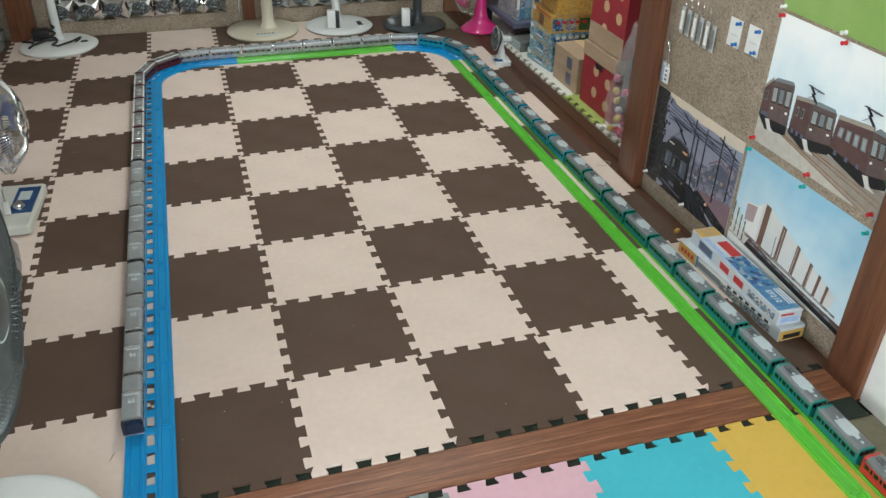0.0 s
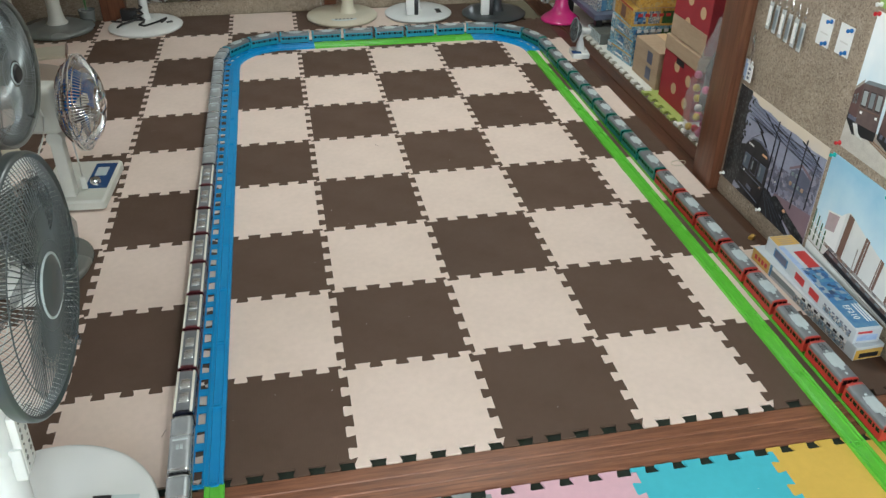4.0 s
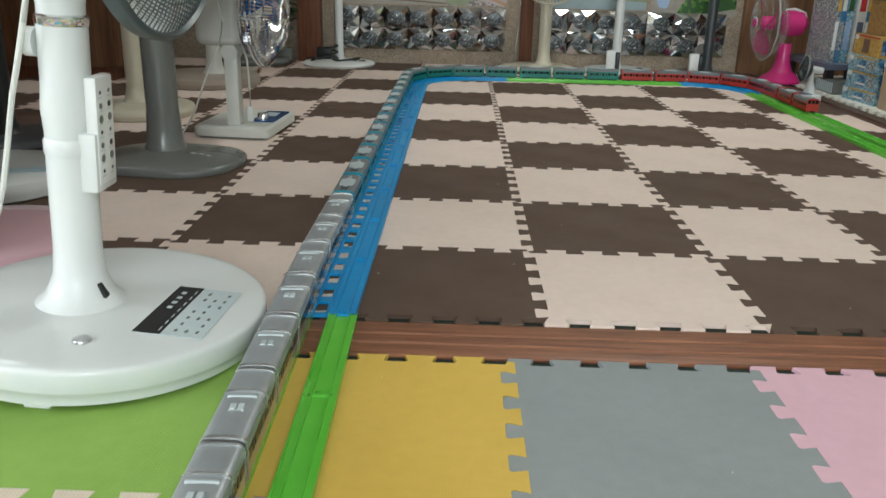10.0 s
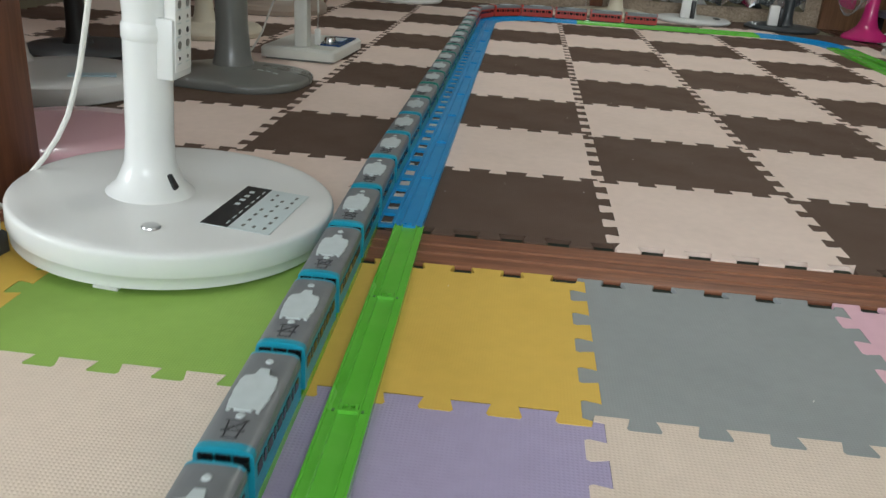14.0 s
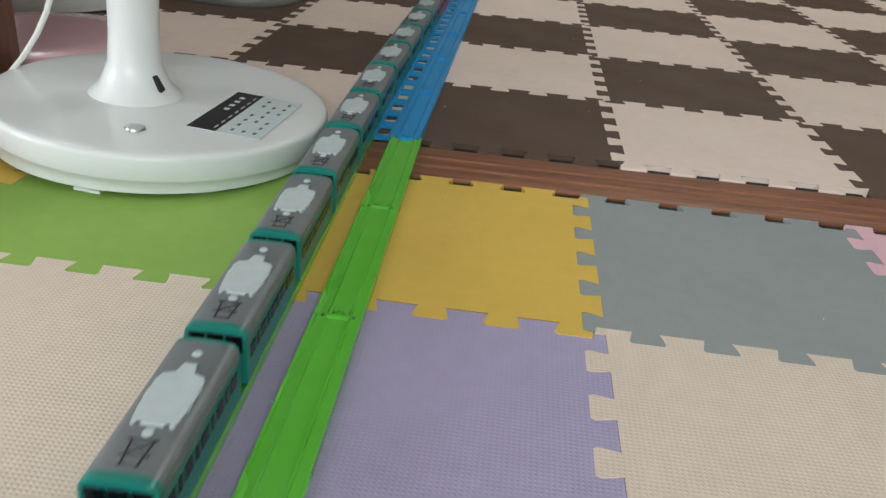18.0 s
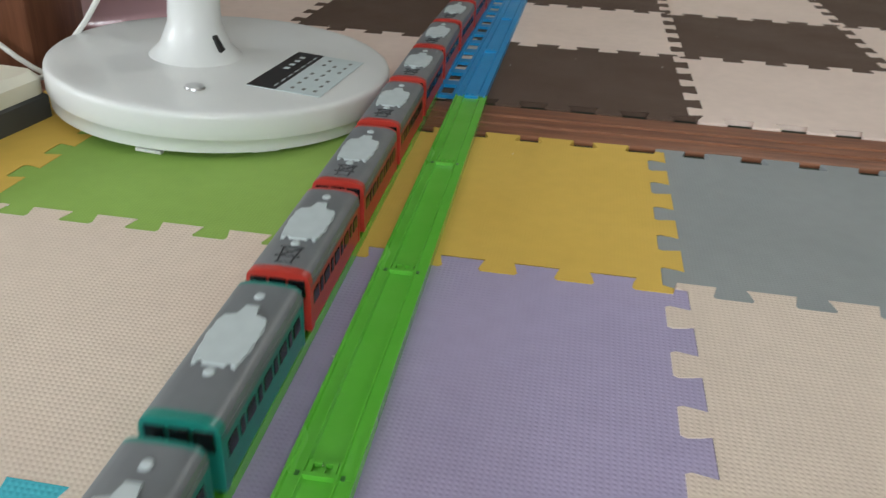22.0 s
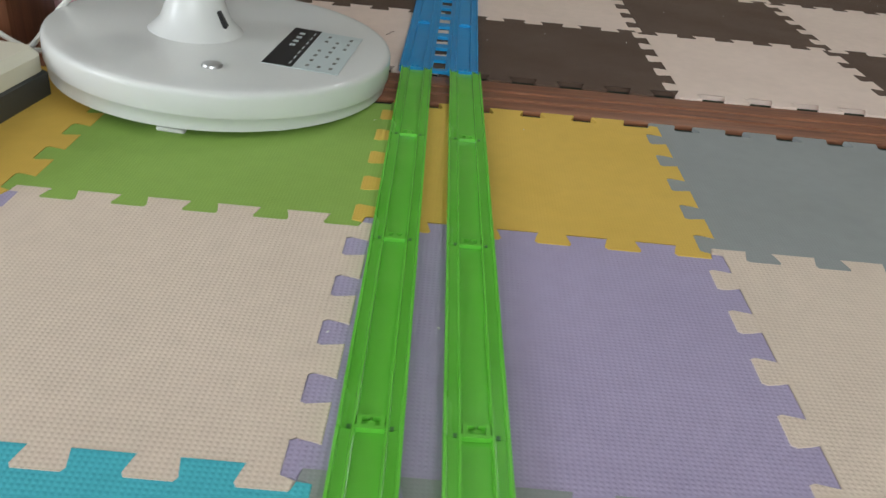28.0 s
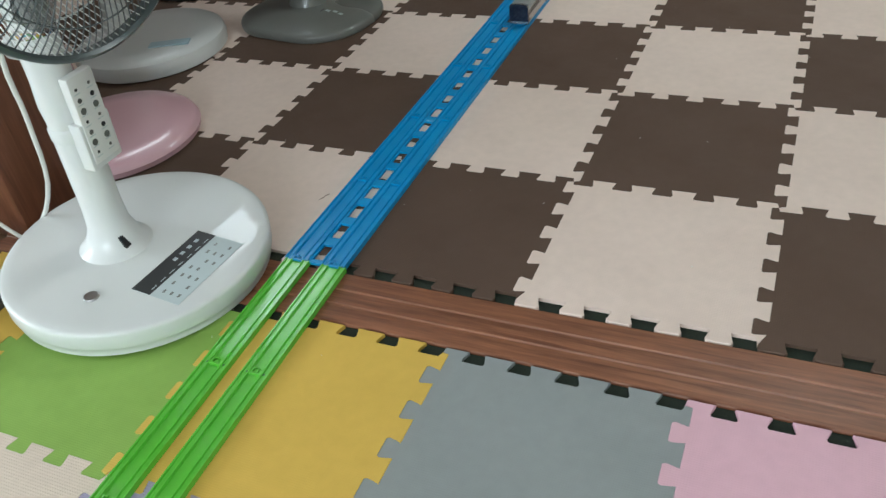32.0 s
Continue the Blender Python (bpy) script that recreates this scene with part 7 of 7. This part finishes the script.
def toy_store():
    z0 = 0.004
    # stacked toy boxes with blue and yellow print
    zz = z0
    for k, (h, mat) in enumerate(((0.050, B_BLUE), (0.062, B_BLUE), (0.055, B_BLUE), (0.075, B_YEL))):
        b = thing("toy_box", pose(1.755 + 0.004 * (k % 2), 2.105, zz, 0, 0, 6 - 3 * k), "blue printed toy box in a stack" if mat is B_BLUE else "yellow printed toy box on a stack", "toy box", "stacked toy boxes")
        part("carton", box(-0.10, 0.10, -0.11, 0.11, 0, h - 0.001, 0.0015, 1), mat, b)
        for j in range(3):
            printed(b, "side_print", (B_MIX, B_DEEP, B_BLUE)[j] if mat is B_BLUE else (B_YEL, I_BROWN, B_YEL)[j], "x", -0.095 + 0.066 * j, -0.040 + 0.066 * j, 0.010, h - 0.016, -0.10)
            printed(b, "end_print", (B_DEEP, B_MIX, I_TREE)[j], "y", -0.09 + 0.06 * j, -0.04 + 0.06 * j, 0.010, h - 0.014, -0.11)
        printed(b, "corner_label", I_WHITE, "x", 0.075, 0.105, h - 0.022, h - 0.006, -0.1004)
        printed(b, "edge_band", M_BOXYEL if mat is B_BLUE else M_BOXRED, "x", -0.108, 0.070, h - 0.010, h - 0.004, -0.1003)
        printed(b, "picture", I_WHITE if mat is B_BLUE else I_BROWN, "x", -0.030, 0.028, 0.012, 0.020, -0.1009)
        for j in range(5):
            printed(b, "text_bar", M_BOXRED if mat is B_YEL else I_WHITE, "y", -0.075 + 0.030 * j, -0.056 + 0.030 * j, h * 0.52, h * 0.52 + 0.013, -0.1109)
        zz += h
    # an open yellow carton on top
    b = thing("open_carton", pose(1.785, 2.09, zz, 0, 0, -4), "open yellow cardboard carton with its flaps up", "carton")
    for i, (x0, x1, y0, y1) in enumerate(((-0.10, -0.096, -0.10, 0.10), (0.096, 0.10, -0.10, 0.10), (-0.096, 0.096, -0.10, -0.096), (-0.096, 0.096, 0.096, 0.10))):
        part("side", box(x0, x1, y0, y1, 0.003, 0.12), B_YEL if i % 2 == 0 else M_CARD, b)
    part("bottom", box(-0.10, 0.10, -0.10, 0.10, 0, 0.003), M_CARD, b)
    part("flap", box(-0.001, 0.001, -0.098, 0.098, 0, 0.08), M_CARD, b, "", pose(-0.100, 0, 0.119, 0, -70, 0))
    part("flap", box(-0.001, 0.001, -0.098, 0.098, 0, 0.08), M_CARD, b, "", pose(0.100, 0, 0.119, 0, 25, 0))
    # a small plain carton with dark squares
    b = thing("carton", pose(1.765, 1.835, z0), "plain brown cardboard carton with two dark square prints", "carton")
    part("carton", box(-0.105, 0.11, -0.115, 0.115, 0, 0.148, 0.002, 1), M_CARD, b)
    for z in (0.042, 0.106):
        printed(b, "dark_square", I_BLUEGREY, "x", -0.06, -0.012, z - 0.024, z + 0.024, -0.105)
    printed(b, "tape", M_DOT, "z", -0.02, 0.02, -0.115, 0.115, 0.148)
    # red dotted boxes
    for k, (zb, h) in enumerate(((z0, 0.245), (z0 + 0.250, 0.34))):
        b = thing("storage_box", pose(1.775 + 0.006 * k, 1.545 - 0.01 * k, zb), "red cardboard storage box with cream dots", "storage box", "red dotted boxes")
        part("carton", box(-0.115, 0.14, -0.135, 0.135, 0, h - 0.001, 0.002, 1), M_REDBOX, b)
        for i in range(2):
            for j in range(3):
                z = 0.05 + 0.085 * j + 0.02 * i
                if z < h - 0.03 and not (k == 0 and j == 2 and i == 1):
                    d = part("dot", lathe([(0, 0.0006), (0.021, 0.0004), (0.021, 0)], 20), M_DOT, b)
                    d.matrix_local = Matrix.Translation((-0.115, -0.06 + 0.10 * i - 0.02, z)) @ Matrix.Rotation(-math.pi / 2, 4, "Y")
        if k == 0:
            part("lid_band", box(-0.118, 0.143, -0.138, 0.138, h - 0.055, h, 0.002, 1), M_CARD, b, "ribbed plain cardboard lid edge")
            printed(b, "hand_hole", I_BLACK, "x", -0.03, 0.03, h - 0.080, h - 0.058, -0.1155)
        else:
            printed(b, "card_band", M_CARD, "x", -0.134, 0.134, 0.0, 0.075, -0.1155)
    # the bag of coloured balls
    b = thing("ball_bag", pose(1.695, 1.300, z0), "clear plastic bag of small coloured balls", "bag")
    cols = [material(f"ball_{n}", c, 0.4) for n, c in (("red", (0.60, 0.06, 0.07)), ("pink", (0.68, 0.16, 0.30)), ("orange", (0.75, 0.25, 0.06)), ("purple", (0.22, 0.08, 0.28)), ("green", (0.15, 0.55, 0.10)), ("white", (0.70, 0.66, 0.64)), ("yellow", (0.70, 0.50, 0.08)))]
    rnd = random.Random(4)
    ball = lathe([(0, -0.014), (0.008, -0.0115), (0.013, -0.005), (0.0135, 0.003), (0.009, 0.0105), (0, 0.014)], 10)
    meshes = []
    base_me = mesh_of("ball", ball, cols[0])
    for c in cols:
        me = base_me.copy()
        me.materials.clear()
        me.materials.append(c)
        meshes.append(me)
    for k in range(72):
        layer = k // 18 if k < 54 else 3 + (k - 54) // 3
        z = 0.016 + 0.024 * layer
        a, rr = rnd.uniform(0, 6.283), rnd.uniform(0.3, 1.0) ** 0.5 * 0.084 if layer < 3 else rnd.uniform(0.070, 0.084)
        part("ball", meshes[rnd.choice((2, 4, 5, 1, 4, 5, 6)) if layer > 2 else rnd.choice((0, 1, 1, 0, 1, 2, 6))], None, b, "", pose(rr * math.cos(a), rr * math.sin(a), z))
    bm = bmesh.new()
    rows = [[bm.verts.new((r * (1 + 0.10 * math.sin(4 * a + 5 * i)) * math.cos(a), r * (1 + 0.10 * math.cos(3 * a - 2 * i)) * math.sin(a), z)) for a in [2 * math.pi * j / 20 for j in range(20)]]
            for i, (r, z) in enumerate(((0.030, 0.074), (0.058, 0.090), (0.062, 0.14), (0.055, 0.19), (0.060, 0.24), (0.042, 0.30), (0.012, 0.33)))]
    for p, q in zip(rows, rows[1:]):
        for j in range(20):
            bm.faces.new((p[j], p[(j + 1) % 20], q[(j + 1) % 20], q[j]))
    part("inner_bag", bm, material("dark_bag", (0.05, 0.052, 0.055), 0.25, second=(0.12, 0.12, 0.12), scale=40, amount=0.6), b, "crumpled dark inner bag")
    for k, (bw, h0, h1, name) in enumerate(((0.105, 0.0, 0.21, "bag_skin"), (0.09, 0.21, 0.42, "bag_top"))):
        bm = bmesh.new()
        rows = []
        for i in range(9):
            f = i / 8
            z = h0 + (h1 - h0) * f
            rr = bw * (1 - 0.35 * k * f) * (0.9 + 0.15 * math.sin(3 * f + k))
            rows.append([bm.verts.new((rr * (1 + 0.06 * math.sin(5 * a + 3 * i) + 0.04 * math.sin(11 * a - 2 * i)) * math.cos(a), rr * (1 + 0.06 * math.sin(4 * a + 2 * i)) * math.sin(a), z)) for a in [2 * math.pi * j / 40 for j in range(40)]])
        for p, q in zip(rows, rows[1:]):
            for j in range(40):
                bm.faces.new((p[j], p[(j + 1) % 40], q[(j + 1) % 40], q[j]))
        part(name, bm, M_BAG, b)
    # upright picture-book boxes in a row behind
    xx = 1.655
    for k in range(11):
        wd, hh = 0.020 + 0.006 * ((k * 5) % 4), 0.30 + 0.03 * ((k * 7) % 4)
        b = thing("toy_box", pose(xx + wd / 2, 2.50 + 0.006 * (k % 3), z0 + 0.11, 0, 0, 1.5 - (k % 3)), "tall narrow printed toy box standing on a shelf", "toy box", "upright toy boxes")
        mat = (B_MIX, M_BOXDEEP, B_BLUE, I_PALE, M_BOXDEEP, I_BLUE, B_MIX, M_BOXYEL, B_BLUE, I_PALE, M_BOXDEEP)[k]
        part("carton", box(-wd / 2, wd / 2, -0.10, 0.12, 0, hh, 0.001, 1), mat, b)
        printed(b, "spine_print", (I_WHITE, B_MIX, I_HYDR, I_BLUEGREY)[k % 4], "y", -wd * 0.32, wd * 0.32, 0.05, 0.16, -0.10)
        printed(b, "spine_mark", (M_BOXYEL, M_BOXRED, I_TREE, I_WHITE)[(k * 3) % 4], "y", -wd * 0.3, wd * 0.3, 0.20, 0.25, -0.10)
        xx += wd + 0.0015
    b = thing("low_shelf", pose(1.79, 2.56, z0), "dark low shelf under the upright boxes", "shelf")
    part("board", box(-0.16, 0.16, -0.21, 0.24, 0.085, 0.109, 0.002, 1), I_BLUEGREY, b)
    for sx in (-0.13, 0.13):
        for sy in (-0.18, 0.21):
            part("leg", box(sx - 0.015, sx + 0.015, sy - 0.015, sy + 0.015, 0, 0.085), M_BLACK, b)
    b = thing("parts_tray", pose(1.685, 2.335, z0), "grey ribbed plastic parts tray", "tray")
    part("tray", box(-0.05, 0.08, -0.07, 0.09, 0, 0.05, 0.004, 1), M_GREY_P, b)
    for k in range(9):
        part("rib", box(-0.0525, -0.049, -0.066 + 0.018 * k, -0.058 + 0.018 * k, 0.006, 0.046), M_PANEL_GREY, b)


def back_fans():
    f = plain_fan("pedestal_fan", -0.39, 2.865, 0.168, 0.022, M_WHITE_MATTE, M_WHITE, 0.019, 0.75, "white pedestal fan base with a coiled black cable", off=(-0.005, 0.06), panel=False)
    part("cable", tube([(-0.155 + 0.02 * k + 0.03 * math.sin(k * 1.3), -0.02 + 0.05 * math.cos(k * 1.1), 0.026 + 0.003 * (k % 3)) for k in range(14)], 0.0045, 6), M_BLACK, f, "black cable")
    part("cable_coil", tube([(-0.04 + 0.03 * math.cos(a), 0.03 + 0.02 * math.sin(a), 0.028 + 0.004 * k) for k, a in enumerate([i * 0.9 for i in range(16)])], 0.005, 6), M_BLACK, f, "black cable bundle")
    part("adapter", box(-0.05, 0.02, 0.03, 0.07, 0.022, 0.075, 0.004, 2), M_BLACK, f, "black power adapter", pose(-0.06, 0.0, 0))
    part("switch", box(-0.014, 0.014, -0.006, 0.006, 0.020, 0.026), M_BLACK, f, "", pose(0.11, -0.01, 0, 0, 0, 20))
    plain_fan("pedestal_fan", 0.53, 2.868, 0.172, 0.026, M_BEIGE_P, M_BEIGE_P, 0.027, 0.42, "beige pedestal fan with a clear head and round base", off=(-0.005, 0.03),
              head=dict(r=0.15, wire_front=M_WIRE_W, wire_back=M_WIRE_W, rim=M_BEIGE_P, blade_mat=M_CLEAR, body_mat=M_BEIGE_P, count=60), turn=-90)
    f = plain_fan("pedestal_fan", 0.905, 2.862, 0.165, 0.022, M_WHITE, M_WHITE, 0.020, 0.8, "white pedestal fan with a thin pole and round base", off=(-0.01, 0.02), panel=False)
    part("display", box(-0.012, 0.012, -0.03, 0.03, 0.0215, 0.0235), M_BLACK, f, "black display", pose(0.095, -0.03, 0))
    f = plain_fan("pedestal_fan", 1.275, 2.80, 0.158, 0.022, M_CHARCOAL, M_CHARCOAL, 0.022, 0.8, "charcoal pedestal fan with a round base", off=(0.015, 0.0), panel=False)
    for x, y in ((0.862, 2.80), (1.222, 2.745)):
        b = thing("power_adapter", pose(x, y, 0.021, 0, 0, -8), "white and black power adapter standing on a fan base", "adapter")
        part("white_half", box(-0.026, 0.014, -0.02, 0.02, 0, 0.082, 0.003, 2), M_WHITE_MATTE, b)
        part("black_half", box(0.0145, 0.034, -0.018, 0.022, 0, 0.074, 0.003, 2), M_BLACK, b)
    # left group
    plain_fan("pedestal_fan", -0.79, 1.475, 0.16, 0.034, M_BEIGE_P, M_BEIGE_P, 0.026, 0.6, "beige pedestal fan with a round base", off=(-0.02, 0.02), panel=False,
              head=dict(r=0.16, wire_front=M_WIRE_G, wire_back=M_WIRE_G, rim=M_GREY_P, blade_mat=M_SMOKE, body_mat=M_BEIGE_P, count=60))
    plain_fan("pedestal_fan", -0.79, 2.150, 0.20, 0.042, M_TAUPE, M_OLDWHITE, 0.028, 0.6, "taupe pedestal fan with a wide round base", off=(0.03, 0.0), panel=False,
              head=dict(r=0.17, wire_front=M_WIRE_G, wire_back=M_WIRE_G, rim=M_TAUPE, blade_mat=M_SMOKE, body_mat=M_OLDWHITE, count=60))
    plain_fan("pedestal_fan", -0.575, 0.245, 0.163, 0.030, M_PALEPINK, M_PALEPINK, 0.024, 0.62, "pale pink pedestal fan with a round base", off=(-0.11, 0.03), panel=False,
              head=dict(r=0.15, wire_front=M_PALEPINK, wire_back=M_PALEPINK, rim=M_PALEPINK, blade_mat=M_CLEAR, body_mat=M_PALEPINK, count=60))
    f = plain_fan("pedestal_fan", -0.775, 0.610, 0.172, 0.044, M_WHITE, M_WHITE, 0.026, 0.6, "white pedestal fan with a pale blue control strip", off=(-0.13, 0.05), panel=False)
    part("control_strip", box(-0.045, 0.045, -0.014, 0.014, 0.042, 0.046, 0.001, 1), M_PALEBLUE, f, "pale blue control strip", pose(0.09, -0.04, 0, 0, 0, 25))
    plain_fan("pedestal_fan", -0.945, 1.040, 0.155, 0.020, M_CHARCOAL, M_BLACK, 0.024, 0.7, "black pedestal fan with a flat base", off=(-0.03, 0.01), panel=False,
              head=dict(r=0.17, wire_front=M_WIRE_G, wire_back=M_WIRE_G, rim=M_BLACK, blade_mat=M_SMOKE, body_mat=M_BLACK, count=60))
    plain_fan("pedestal_fan", -0.785, 2.885, 0.165, 0.028, M_SLATE, M_OLDWHITE, 0.030, 0.6, "slate grey pedestal fan with a pale pole", off=(0.0, 0.02), panel=False)
    b = thing("wooden_tray", pose(-0.775, 2.545, 0, 0, 0, 10), "thin pale tray with a dark frame on the mat", "tray")
    part("plate", box(-0.09, 0.09, -0.07, 0.07, 0, 0.012, 0.002, 1), M_BEIGE_P, b)
    for s in (-1, 1):
        part("frame", box(s * 0.088 - 0.004, s * 0.088 + 0.004, -0.074, 0.074, 0, 0.018), I_BROWN, b)
    # low appliance beside the post
    b = thing("floor_scale", pose(-0.598, -0.240, 0, 0, 0, -6), "cream appliance with a dark slanted front on the mats", "appliance")
    part("base", prism([(-0.19, -0.15), (0.19, -0.15), (0.19, 0.085), (-0.19, 0.085)], 0.0, 0.028, 0.004), I_BLACK2, b, "dark grey base")
    part("top", prism(rounded_rect(0.40, 0.25, 0.02, 4), 0.028, 0.052, 0.008), M_CREAMTOP, b, "", pose(-0.01, -0.035, 0))
    b = thing("extension_lead", pose(0, 0, 0), "white power cord coming down beside the post", "cord")
    part("cord", tube([(-0.60, -0.085, 0.105), (-0.570, -0.080, 0.078), (-0.545, -0.078, 0.059), (-0.524, -0.077, 0.045), (-0.504, -0.076, 0.030), (-0.486, -0.075, 0.019), (-0.470, -0.070, 0.009), (-0.462, -0.055, 0.004)], 0.0032, 8), M_CORD_W, b)
    b = thing("wood_stand", pose(-0.80, -0.03, 0), "dark reddish wooden stand beside the post", "stand")
    part("panel", box(-0.15, 0.15, -0.03, 0.03, -0.0105, 0.055, 0.003, 1), M_POST, b)
    part("white_panel", box(-0.15, 0.15, -0.028, 0.028, 0.055, 0.9), M_WHITE_MATTE, b, "white panel")


M_CHARCOAL = material("charcoal_plastic", (0.035, 0.042, 0.046), 0.35, second=(0.05, 0.056, 0.06), scale=14)
M_SLATE = material("slate_plastic", (0.15, 0.16, 0.155), 0.2, second=(0.19, 0.20, 0.195), scale=14, coat=0.3)
M_TAUPE = material("taupe_plastic", (0.33, 0.27, 0.22), 0.4)
M_PALEBLUE = material("pale_blue_plastic", (0.38, 0.52, 0.58), 0.3)
M_CREAMTOP = material("cream_plastic", (0.66, 0.63, 0.52), 0.35)
I_BLACK2 = material("dark_grey_plastic", (0.05, 0.052, 0.05), 0.5)


# ---------------------------------------------------------------- build
lay_rails()
build_trains()
white_fan()
grey_fan()
retro_fan()
pink_fan()
small_fan()
back_fans()
wall_photos()
back_wall()
train_boxes()
toy_store()
small_litter()
lay_mats()
motions()
